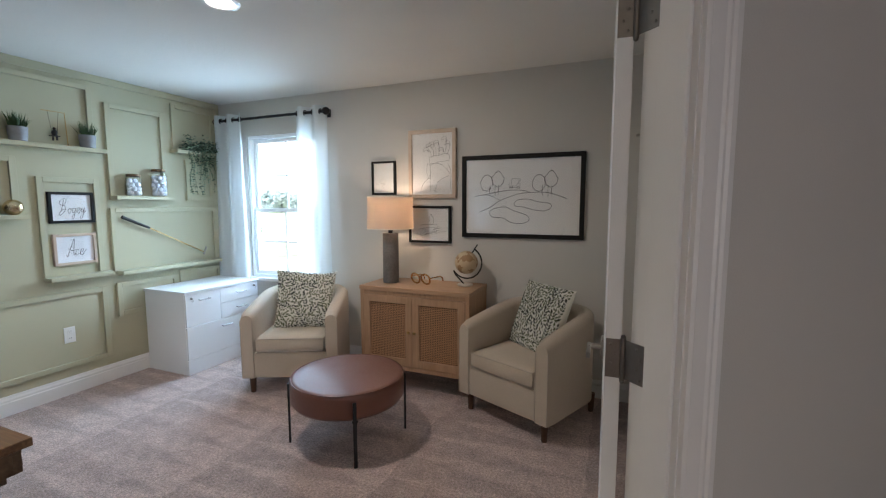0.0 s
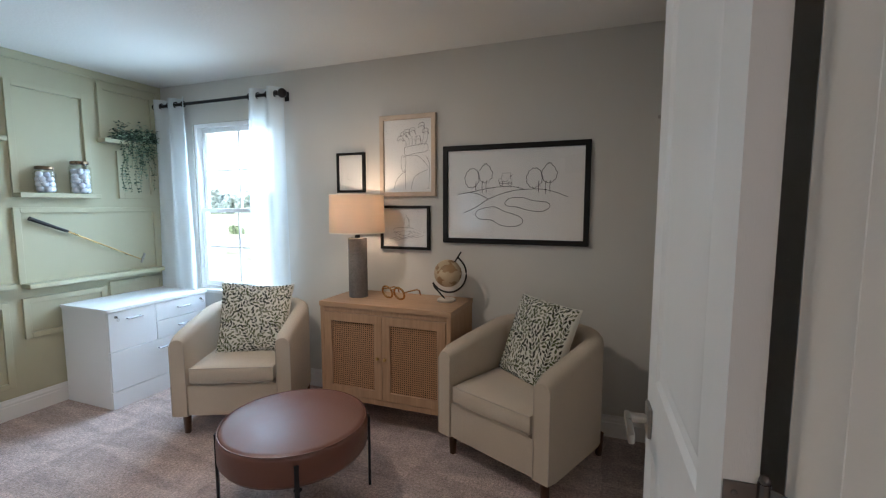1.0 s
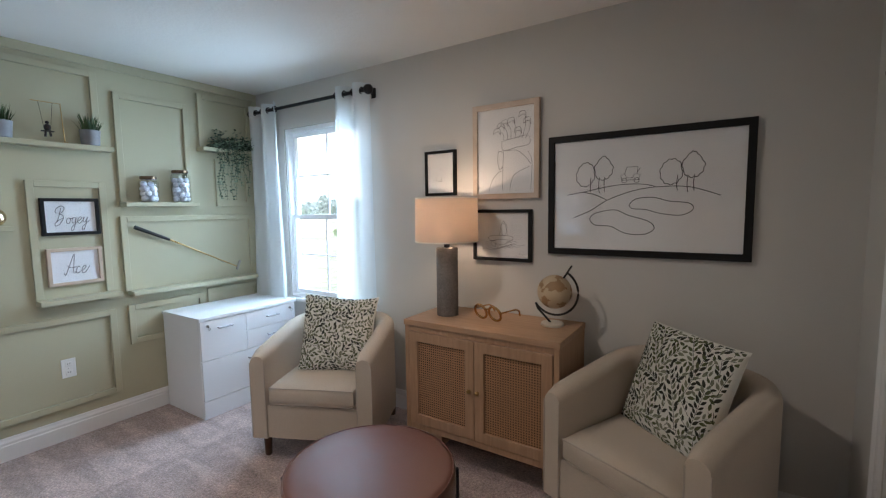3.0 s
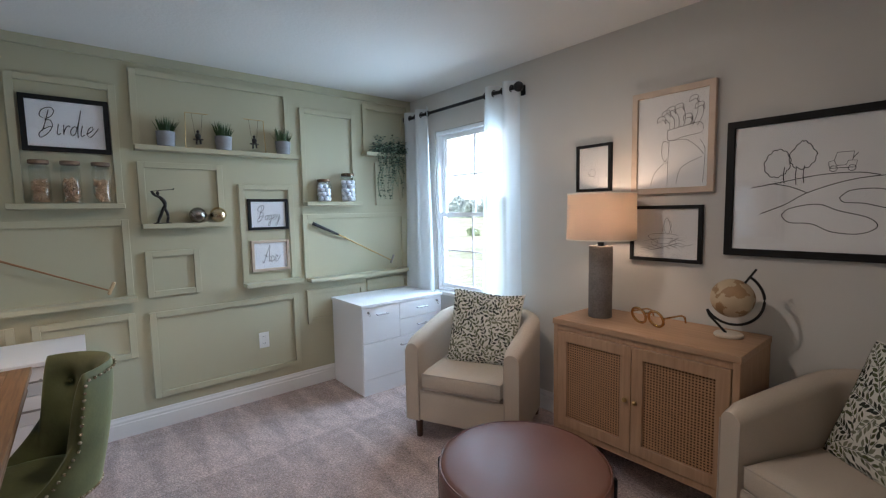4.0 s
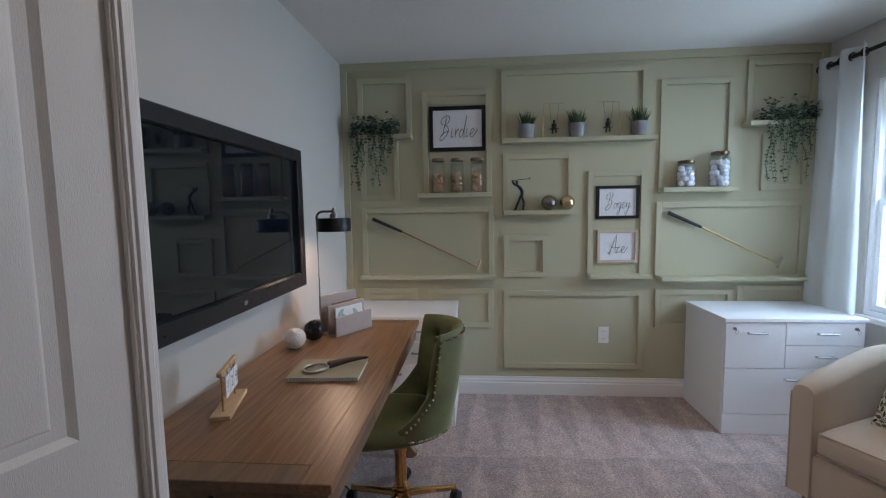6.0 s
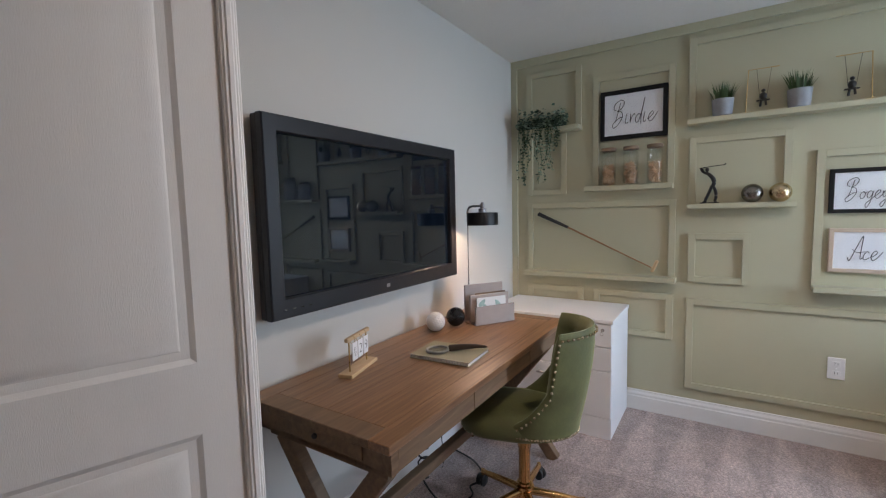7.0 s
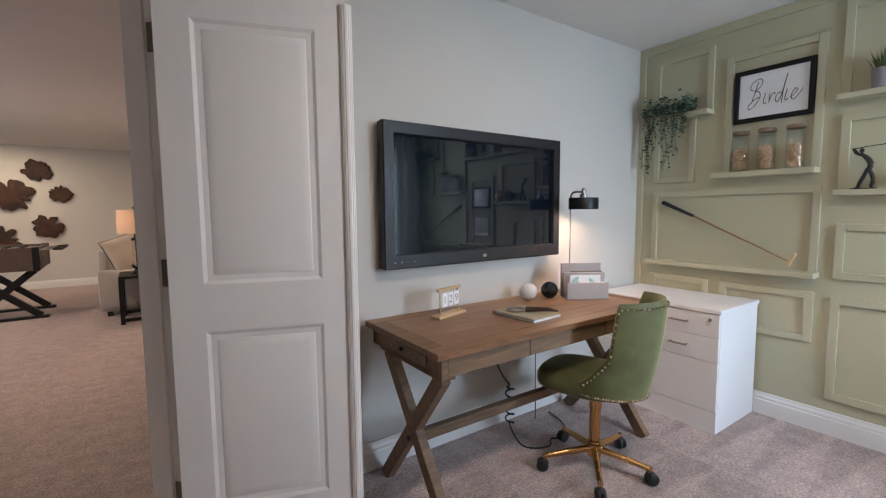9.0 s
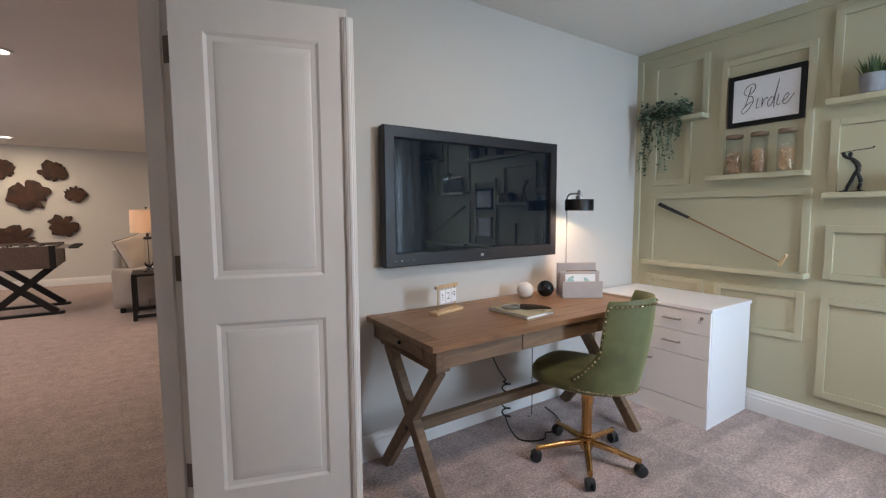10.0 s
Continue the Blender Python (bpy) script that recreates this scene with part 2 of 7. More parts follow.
DESK_TOP = wood("desk_wood_top", (0.31, 0.170, 0.082), (0.125, 0.060, 0.028), (0.9, 17, 17), 0.38, 4.5)
DESK_WOOD = wood("desk_wood_aged", (0.235, 0.150, 0.086), (0.125, 0.077, 0.045), (1.5, 12, 12), 0.6, 4.0)
LEATHER = material("brown_leather", (0.150, 0.060, 0.040), 0.40, var=0.10, scale=5, grain=0.08, gscale=200, bump=0.0006, bscale=350)
LINEN = material("oatmeal_linen", (0.50, 0.425, 0.335), 0.92, var=0.05, scale=4, grain=0.13, gscale=420, bump=0.0014, bscale=420, sheen=0.15, spec=0.2)
PIPING = material("linen_seam", (0.45, 0.39, 0.32), 0.92, var=0.05)
WALNUT = wood("walnut_leg", (0.10, 0.045, 0.022), (0.05, 0.022, 0.012), (6, 6, 1), 0.45)
LAMINATE = material("white_laminate", (0.82, 0.83, 0.85), 0.36, rvar=0.0, var=0.01, scale=2)
CHROME = material("brushed_steel", (0.36, 0.355, 0.35), 0.40, 1.0, var=0.06, scale=40)
NICKEL = material("satin_nickel", (0.40, 0.38, 0.35), 0.34, 1.0, var=0.08, scale=40)
HINGE_METAL = material("weathered_nickel", (0.20, 0.185, 0.17), 0.38, 1.0, var=0.10, scale=40)
GOLD = material("polished_gold", (0.60, 0.36, 0.15), 0.20, 1.0, var=0.08, scale=12)
BRASS = material("aged_brass", (0.50, 0.34, 0.14), 0.32, 1.0, var=0.15, scale=30)
VELVET = material("olive_velvet", (0.120, 0.132, 0.052), 0.62, var=0.30, scale=9, grain=0.08, gscale=350, sheen=0.75, bump=0.0008, bscale=80)
velvet_bsdf = VELVET.node_tree.nodes["Principled BSDF"]
velvet_bsdf.inputs["Sheen Tint"].default_value = (0.58, 0.66, 0.42, 1)
velvet_bsdf.inputs["Sheen Roughness"].default_value = 0.32
RUBBER = material("black_nylon", (0.012, 0.012, 0.012), 0.5, var=0.1)
TV_BODY = material("tv_plastic", (0.017, 0.017, 0.020), 0.42, spec=0.4, var=0.06, scale=30, bump=0.0002, bscale=900)
TV_SCREEN = material("tv_glass", (0.006, 0.010, 0.017), 0.03, var=0.0, rvar=0.01, spec=0.75)
SHADE = cloth_light_material("lamp_shade_linen", (0.70, 0.60, 0.50), 0.50, 0.0, 600)
CONCRETE = material("concrete_base", (0.16, 0.145, 0.13), 0.75, var=0.16, scale=14, grain=0.2, gscale=120, bump=0.0015, bscale=90)
POT_GREY = material("pot_ceramic", (0.25, 0.26, 0.28), 0.6, var=0.14, scale=30)
GRASS_LEAF = material("grass_blade", (0.040, 0.080, 0.02), 0.6, var=0.35, scale=60)
IVY_LEAF = material("ivy_leaf", (0.060, 0.100, 0.066), 0.6, var=0.35, scale=40)
IVY_PALE = material("ivy_leaf_pale", (0.26, 0.34, 0.24), 0.6, var=0.3, scale=40)
GOLF_WHITE = material("golf_ball_white", (0.76, 0.80, 0.90), 0.35, var=0.04, scale=30)
CORK = wood("cork_lid", (0.26, 0.18, 0.12), (0.16, 0.11, 0.07), (8, 8, 8), 0.85)
TEE_WOOD = wood("tee_wood", (0.68, 0.46, 0.27), (0.40, 0.23, 0.11), (3, 3, 3), 0.6)
MARBLE = material("pale_stone", (0.54, 0.48, 0.40), 0.35, var=0.08, scale=12)
GLOBE_SEA = material("globe_sea", (0.52, 0.40, 0.25), 0.5, var=0.1, scale=12)
GLOBE_LAND = material("globe_land", (0.33, 0.20, 0.095), 0.55, var=0.2, scale=12)
GREY_FELT = material("letter_sorter_board", (0.42, 0.36, 0.33), 0.85, var=0.06, scale=20)
KRAFT = material("kraft_cover", (0.34, 0.31, 0.21), 0.8, var=0.06)
MINT = material("mint_print", (0.36, 0.50, 0.45), 0.8, var=0.25, scale=40)
CHAMPAGNE = material("champagne_nail", (0.50, 0.42, 0.29), 0.26, 1.0, var=0.1, scale=40)
HORN = material("dark_horn", (0.045, 0.028, 0.018), 0.35, var=0.3, scale=40)
DARK_RESIN = material("dark_resin", (0.020, 0.018, 0.016), 0.4, 0.4, var=0.2, scale=25)
COPPER_GOLD = material("copper_gold", (0.66, 0.52, 0.32), 0.16, 1.0, var=0.1, scale=20)
GUNMETAL = material("gunmetal", (0.26, 0.24, 0.22), 0.18, 1.0, var=0.15, scale=20)
PALE_WOOD = wood("birch", (0.66, 0.48, 0.28), (0.50, 0.34, 0.18), (2, 10, 10), 0.55)
OUTLET = material("outlet_plastic", (0.80, 0.79, 0.76), 0.35, var=0.01)
BARK_SLICE = wood("burl_wood", (0.075, 0.028, 0.013), (0.015, 0.008, 0.005), (2.2, 2.2, 2.2), 0.75, 3.0)
BARK_RIM = wood("burl_bark", (0.050, 0.024, 0.013), (0.016, 0.009, 0.006), (5, 5, 5), 0.7, 3.0)
SOFA_CLOTH = material("grey_sofa_cloth", (0.42, 0.39, 0.36), 0.92, var=0.06, scale=5, grain=0.12, gscale=300, bump=0.001, bscale=400)
SOFA_PILLOW = material("beige_pillow_cloth", (0.50, 0.45, 0.39), 0.92, var=0.07, scale=8, grain=0.12, gscale=400, bump=0.0008, bscale=500)
FOOS_BODY = wood("driftwood_grey", (0.115, 0.076, 0.058), (0.060, 0.040, 0.031), (1, 10, 10), 0.6)
# lawn and path: colours lightened to paint in the washed-out outdoor glare
WASHED_LAWN = material("lawn", (0.56, 0.61, 0.40), 0.95, var=0.35, scale=0.12, grain=0.25, gscale=1.4, spec=0.05)
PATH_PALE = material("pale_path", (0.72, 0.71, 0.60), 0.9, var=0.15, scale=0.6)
SHAFT = material("hickory_shaft", (0.30, 0.150, 0.060), 0.38, var=0.15, scale=30)
BRONZE_LID = material("bronze_lid", (0.17, 0.12, 0.075), 0.3, 1.0, var=0.1, scale=20)
# far leaves: distance haze is put into this pale colour
HAZED_FOLIAGE = material("hazed_foliage", (0.55, 0.62, 0.58), 0.8, var=0.25, scale=0.5, per_object=0.2)
REED = material("reed_tufts", (0.34, 0.42, 0.24), 0.9, var=0.4, scale=0.8)
TRUNK = material("tree_bark", (0.10, 0.075, 0.055), 0.9, var=0.3, scale=3)

# ---- mesh helpers ----


def mesh_ob(name, bm, mat, parent=None, label="", smooth=False, m=None):
    me = bpy.data.meshes.new(name)
    bmesh.ops.recalc_face_normals(bm, faces=bm.faces)
    bm.to_mesh(me)
    bm.free()
    for one in (mat if isinstance(mat, (list, tuple)) else [mat]):
        me.materials.append(one)
    if smooth:
        me.polygons.foreach_set("use_smooth", [True] * len(me.polygons))
        me.set_sharp_from_angle(angle=radians(smooth if smooth > 1 else 40))
    ob = new(name, me)
    if parent:
        ob.parent = parent
    if m is not None:
        ob.matrix_basis = m
    if label:
        ob["label"] = label
    return ob


def part(name, bm, mat, parent, label="", smooth=False, m=None):
    return mesh_ob(name, bm, mat, parent, label, smooth, m)


def thing(name, label, category, m, group=""):
    ob = new(name)
    ob.empty_display_size = 0.05
    ob.matrix_basis = m
    return tagged(ob, label, category, group)


def structure(ob, label="", category=""):
    return tagged(ob, label, category, kind="structure")


def B():
    return bmesh.new()


def box(bm, x0, x1, y0, y1, z0, z1, bevel=0.0, seg=2, mi=0):
    r = bmesh.ops.create_cube(bm, size=1.0)
    vs = r["verts"]
    for v in vs:
        v.co = Vector(((x0 + x1) / 2 + v.co.x * (x1 - x0), (y0 + y1) / 2 + v.co.y * (y1 - y0), (z0 + z1) / 2 + v.co.z * (z1 - z0)))
    fs = list({f for v in vs for f in v.link_faces})
    for f in fs:
        f.material_index = mi
    if bevel:
        es = list({e for v in vs for e in v.link_edges})
        bmesh.ops.bevel(bm, geom=es, offset=bevel, segments=seg, profile=0.5, affect="EDGES", clamp_overlap=True)
    return bm


def boxed(x0, x1, y0, y1, z0, z1, bevel=0.0, seg=2):
    return box(B(), x0, x1, y0, y1, z0, z1, bevel, seg)


def lathe(bm, prof, n=32, c=(0, 0, 0), mi=0):
    """Turned shape round z from (radius, z) pairs; radius 0 closes an end."""
    rings = []
    for r, z in prof:
        if r < 1e-6:
            rings.append([bm.verts.new((c[0], c[1], c[2] + z))])
        else:
            rings.append([bm.verts.new((c[0] + r * math.cos(2 * math.pi * i / n), c[1] + r * math.sin(2 * math.pi * i / n), c[2] + z)) for i in range(n)])
    for a, b in zip(rings, rings[1:]):
        for i in range(n):
            j = (i + 1) % n
            if len(a) == 1 and len(b) == 1:
                continue
            if len(a) == 1:
                f = bm.faces.new((a[0], b[j], b[i]))
            elif len(b) == 1:
                f = bm.faces.new((a[i], a[j], b[0]))
            else:
                f = bm.faces.new((a[i], a[j], b[j], b[i]))
            f.material_index = mi
    return bm


def disc_prof(r, z0, z1, bev=0.003):
    return [(0, z0), (r - bev, z0), (r, z0 + bev), (r, z1 - bev), (r - bev, z1), (0, z1)]


def tube(bm, pts, r, n=8, closed=False, mi=0, taper=None):
    """Round bar along points."""
    pts = [Vector(p) for p in pts]
    rings, k = [], len(pts)
    up = Vector((0, 0, 1))
    for i, p in enumerate(pts):
        a = pts[(i - 1) % k] if (closed or i > 0) else p
        b = pts[(i + 1) % k] if (closed or i < k - 1) else p
        d = (b - a).normalized()
        u = d.cross(up)
        if u.length < 1e-3:
            u = d.cross(Vector((1, 0, 0)))
        u.normalize()
        w = u.cross(d)
        rr = taper(i / max(k - 1, 1)) * r if taper else r
        rings.append([bm.verts.new(p + rr * (math.cos(2 * math.pi * j / n) * u + math.sin(2 * math.pi * j / n) * w)) for j in range(n)])
    for i in range(k if closed else k - 1):
        a, b = rings[i], rings[(i + 1) % k]
        for j in range(n):
            bm.faces.new((a[j], a[(j + 1) % n], b[(j + 1) % n], b[j])).material_index = mi
    if not closed:
        bm.faces.new(rings[0][::-1]).material_index = mi
        bm.faces.new(rings[-1]).material_index = mi
    return bm


def ball(bm, c, r, u=16, v=10, mi=0, squash=1.0):
    res = bmesh.ops.create_uvsphere(bm, u_segments=u, v_segments=v, radius=r)
    for w in res["verts"]:
        w.co = Vector((w.co.x + c[0], w.co.y + c[1], w.co.z * squash + c[2]))
    for f in {f for w in res["verts"] for f in w.link_faces}:
        f.material_index = mi
    return bm


def beam(bm, a, b, w, h, up=(0, 0, 1), bevel=0.0):
    """Square bar from a to b, w across and h deep."""
    a, b = Vector(a), Vector(b)
    d = (b - a)
    ln = d.length
    d.normalize()
    u = d.cross(Vector(up)).normalized()
    v = u.cross(d)
    t = B()
    box(t, -w / 2, w / 2, -h / 2, h / 2, 0, ln, bevel, 1)
    mm = Matrix((u, v, d)).transposed().to_4x4()
    mm.translation = a
    bmesh.ops.transform(t, matrix=mm, verts=t.verts)
    me = bpy.data.meshes.new("tmp")
    t.to_mesh(me)
    t.free()
    bm.from_mesh(me)
    bpy.data.meshes.remove(me)
    return bm


def stroke(bm, pts, w, closed=False):
    """Flat ribbon in the local xz plane, facing -y, for a drawn line."""
    p = [Vector((q[0], 0, q[1])) for q in pts]
    k = len(p)
    sides = []
    for i in range(k):
        a = p[(i - 1) % k] if (closed or i) else p[i]
        b = p[(i + 1) % k] if (closed or i < k - 1) else p[i]
        d = (b - a)
        if d.length < 1e-9:
            d = Vector((1, 0, 0))
        d.normalize()
        nrm = Vector((-d.z, 0, d.x)) * w / 2
        sides.append((bm.verts.new(p[i] + nrm), bm.verts.new(p[i] - nrm)))
    for i in range(k if closed else k - 1):
        (a, b), (c, d) = sides[i], sides[(i + 1) % k]
        bm.faces.new((a, b, d, c))
    return bm


def letters(text, size, parent, mat, m, name="lettering", shear=0.0, width=1.0, thin=0.018):
    cu = bpy.data.curves.new(name, "FONT")
    cu.body, cu.size, cu.shear, cu.align_x, cu.align_y = text, size, shear, "CENTER", "CENTER"
    cu.offset = -size * thin
    tmp = bpy.data.objects.new(name, cu)
    me = bpy.data.meshes.new_from_object(tmp)
    bpy.data.objects.remove(tmp)
    me.materials.clear()
    me.materials.append(mat)
    ob = new(name, me)
    ob.parent = parent
    ob.matrix_basis = m @ Matrix.Diagonal((width, 1, 1, 1))
    return ob


# ---- the large structure ----
H, YW, XR, T = 2.44, 3.32, 3.97, 0.12
RT = math.sqrt(0.5)


def wall(name, bm, mat, label, m=None):
    return structure(mesh_ob(name, bm, mat, m=m), label, "wall")


floor = structure(mesh_ob("floor", boxed(-0.12, 8.12, -8.30, 3.44, -0.20, 0), CARPET), "beige cut-pile carpet with vacuum marks", "floor")
ceiling = structure(mesh_ob("ceiling", boxed(-0.12, 8.12, -8.30, 3.44, H, H + 0.15), PAINT_CEIL), "white lightly textured flat ceiling", "ceiling")
wall_west = wall("wall_west", boxed(-T, 0, -T, YW + T, 0, H), PAINT_GREEN, "sage green painted wall with applied panel mouldings")
# window wall with its opening
WX0, WX1, WZ0, WZ1 = 0.375, 1.235, 0.69, 2.11
bm = B()
box(bm, 0.0, WX0, YW, YW + T, 0, H)
box(bm, WX1, 5.3, YW, YW + T, 0, H)
box(bm, WX0, WX1, YW, YW + T, 0, WZ0)
box(bm, WX0, WX1, YW, YW + T, WZ1, H)
wall_north = wall("wall_north", bm, PAINT_GREY, "light warm grey painted wall with a window")
wall_south = wall("wall_south", boxed(0.0, 2.92, -T, 0, 0, H), PAINT_GREY, "light warm grey painted wall behind the desk")
# right wall with the closet doorway
CY0, CYM, CY1, DH = 1.534, 2.222, 2.910, 2.045
bm = B()
box(bm, XR, XR + T, 1.12, CY0, 0, H)
box(bm, XR, XR + T, CY1, YW, 0, H)
box(bm, XR, XR + T, CY0, CY1, DH, H)
wall_east = wall("wall_east", bm, PAINT_GREY, "light warm grey painted wall with a closet door")
# the slanting wall with the double doorway: u runs along it, v towards the room
DIAG = Matrix.Translation((3.057, 0.175, 0)) @ Matrix.Rotation(radians(46.5), 4, "Z")
OPEN = 1.205
bm = B()
box(bm, -0.240, -0.018, -T, 0, 0, H)
box(bm, OPEN + 0.018, 3.2, -T, 0, 0, H)
box(bm, -0.018, OPEN + 0.018, -T, 0, DH + 0.018, H)
wall_diagonal = wall("wall_diagonal", bm, PAINT_GREY, "slanting warm grey wall with the double doorway", DIAG)
# loft beyond, closed round
wall("wall_loft_far", boxed(-0.12, 8.12, -8.30, -8.18, 0, H), PAINT_GREY, "far warm grey loft wall")
wall("wall_loft_west", boxed(-0.12, 0.0, -8.18, -T, 0, H), PAINT_GREY, "warm grey loft side wall")
wall("wall_loft_east", boxed(8.0, 8.12, -8.18, YW + T, 0, H), PAINT_GREY, "warm grey loft side wall by the windows")
wall("wall_loft_near", boxed(5.30, 8.0, 2.45, 2.57, 0, H), PAINT_GREY, "warm grey loft wall beside the doorway")


def base_profile(bm, ln, h=0.135, d=0.016):
    """Baseboard along +x from 0 to ln, its back on y = 0, standing out to -y."""
    prof = [(0, 0), (-d, 0), (-d, h * 0.66), (-d * 0.72, h * 0.70), (-d * 0.80, h * 0.80), (-d * 0.45, h * 0.90), (-d * 0.35, h), (0, h)]
    a = [bm.verts.new((0, y, z)) for y, z in prof]
    b = [bm.verts.new((ln, y, z)) for y, z in prof]
    for i in range(len(prof)):
        j = (i + 1) % len(prof)
        bm.faces.new((a[i], a[j], b[j], b[i]))
    bm.faces.new(a[::-1])
    bm.faces.new(b)
    return bm


def baseboard(m, ln):
    structure(mesh_ob("baseboard", base_profile(B(), ln), PAINT_TRIM, m=m), "white moulded baseboard", "baseboard")


baseboard(pose(0, 0.0, 0, 0, 0, 90), YW)                    # green wall
baseboard(pose(0.016, YW, 0), XR - 0.032)                   # window wall
baseboard(pose(2.84, 0, 0, 0, 0, 180), 2.824)               # desk wall
baseboard(pose(XR, YW - 0.016, 0, 0, 0, -90), YW - CY1 - 0.076)
baseboard(pose(XR, CY0 - 0.06, 0, 0, 0, -90), 1.08)
baseboard(pose(8.0, -8.18, 0, 0, 0, 180), 7.9)              # loft
baseboard(pose(0, -8.16, 0, 0, 0, 90), 8.0)
baseboard(DIAG @ pose(OPEN + 0.11, -T, 0, 0, 0, 0), 1.9)

# board and strip mouldings on the green wall
STRIP, PROUD = 0.038, 0.019


def moulding(y0, y1, z0, z1):
    mesh_ob("moulding", boxed(0.0, PROUD, y0, y1, z0, z1, 0.0015, 1), PAINT_GREEN, wall_west)


def panel(y0, y1, z0, z1, bottom=True, top=True):
    s = STRIP
    moulding(y0, y0 + s, z0, z1)
    moulding(y1 - s, y1, z0, z1)
    if top:
        moulding(y0 + s, y1 - s, z1 - s, z1)
    if bottom:
        moulding(y0 + s, y1 - s, z0, z0 + s)


moulding(0.0, YW, 2.385, H)
moulding(0.0, 0.045, 0.14, 2.385)
moulding(YW - 0.045, YW, 0.14, 2.385)
panel(0.122, 0.515, 1.925, 2.330, bottom=False)
panel(0.127, 0.412, 1.462, 1.885, top=False)
panel(0.594, 1.086, 1.503, 2.228, bottom=False)
panel(0.127, 1.100, 0.912, 1.402, bottom=False)
panel(0.127, 0.534, 0.36, 0.805)
panel(0.605, 1.095, 0.508, 0.800)
panel(1.156, 2.162, 1.868, 2.350, bottom=False)
panel(1.166, 1.664, 1.372, 1.770, bottom=False)
panel(1.172, 1.488, 0.888, 1.190)
panel(1.170, 2.168, 0.206, 0.785)
panel(1.765, 2.165, 0.914, 1.640, bottom=False)
panel(2.246, 2.732, 1.510, 2.248, bottom=False)
panel(2.808, 3.255, 1.940, 2.355, bottom=False)
panel(2.922, 3.222, 1.482, 1.860)
panel(2.235, 3.230, 0.897, 1.412, bottom=False)
panel(2.243, 2.772, 0.515, 0.795)
panel(2.800, 3.252, 0.40, 0.824)


def wall_shelf(y0, y1, ztop, d=0.100, th=0.030):
    bm = B()
    box(bm, 0.001, d, y0, y1, ztop - th, ztop, 0.002, 1)
    ob = mesh_ob("wall_shelf", bm, PAINT_GREEN)
    tagged(ob, "sage green painted ledge shelf fixed to the panelled wall", "shelf", "ledge shelves")
    return ob


SHELVES = [(0.105, 0.520, 1.923), (0.558, 1.086, 1.502), (0.127, 1.110, 0.914), (1.156, 2.205, 1.868), (1.166, 1.682, 1.371),
           (1.765, 2.185, 0.912), (2.246, 2.735, 1.510), (2.790, 3.215, 1.940), (2.252, 3.225, 0.896)]
for y0, y1, z in SHELVES:
    wall_shelf(y0, y1, z)


# ---- window ----
window = structure(new("window_1"), "white vinyl double-hung window with four panes a sash", "window")
window.matrix_basis = pose(0, 0, 0)


def frame_rect(bm, x0, x1, z0, z1, y0, y1, w, bev=0.003):
    """One mitred frame, w wide, in the xz plane."""
    def loop(i, y):
        return [bm.verts.new((x, y, z)) for x, z in ((x0 + i, z0 + i), (x1 - i, z0 + i), (x1 - i, z1 - i), (x0 + i, z1 - i))]
    loops = [loop(0, y1), loop(0, y0 + bev), loop(bev, y0), loop(w - bev, y0), loop(w, y0 + bev), loop(w, y1)]
    for a, b in zip(loops, loops[1:] + loops[:1]):
        for i in range(4):
            j = (i + 1) % 4
            bm.faces.new((a[i], a[j], b[j], b[i]))
    return bm


part("window_frame", frame_rect(B(), WX0 + 0.001, WX1 - 0.001, WZ0 + 0.02, WZ1 - 0.001, YW + 0.012, YW + 0.10, 0.030), VINYL, window)
MID = 1.385
for z0, z1, y in ((MID - 0.018, WZ1 - 0.032, YW + 0.072), (WZ0 + 0.052, MID + 0.018, YW + 0.040)):
    sash = part("sash", frame_rect(B(), WX0 + 0.032, WX1 - 0.032, z0, z1, y - 0.012, y + 0.014, 0.034), VINYL, window)
    xm, zm = (WX0 + WX1) / 2, (z0 + z1) / 2
    part("muntin", boxed(xm - 0.006, xm + 0.006, y - 0.006, y + 0.008, z0 + 0.034, z1 - 0.034), VINYL, sash)
    part("muntin", boxed(WX0 + 0.066, xm - 0.006, y - 0.005, y + 0.007, zm - 0.006, zm + 0.006), VINYL, sash)
    part("muntin", boxed(xm + 0.006, WX1 - 0.066, y - 0.005, y + 0.007, zm - 0.006, zm + 0.006), VINYL, sash)
    for a, b in ((WX0 + 0.066, xm - 0.006), (xm + 0.006, WX1 - 0.066)):
        for c, d in ((z0 + 0.034, zm - 0.006), (zm + 0.006, z1 - 0.034)):
            pane = part("pane", boxed(a, b, y, y + 0.003, c, d), GLASS, sash)
            pane.visible_shadow = False
part("window_sill", boxed(WX0 - 0.02, WX1 + 0.02, YW - 0.03, YW + 0.012, WZ0 - 0.012, WZ0 + 0.018, 0.004), PAINT_TRIM, window)

# ---- doors ----


def door_panel_faces(bm, x0, x1, z0, z1, y, sgn):
    """A raised panel with a sloped sunk border on the face y, sgn = outward direction."""
    steps = [(0.0, 0.0), (0.012, -0.007), (0.030, -0.009), (0.036, -0.006), (0.062, -0.001)]
    rings = []
    for ins, dep in steps:
        yy = y + sgn * dep
        rings.append([bm.verts.new(p) for p in ((x0 + ins, yy, z0 + ins), (x1 - ins, yy, z0 + ins), (x1 - ins, yy, z1 - ins), (x0 + ins, yy, z1 - ins))])
    for a, b in zip(rings, rings[1:]):
        for i in range(4):
            j = (i + 1) % 4
            bm.faces.new((a[i], a[j], b[j], b[i]))
    bm.faces.new(rings[-1])


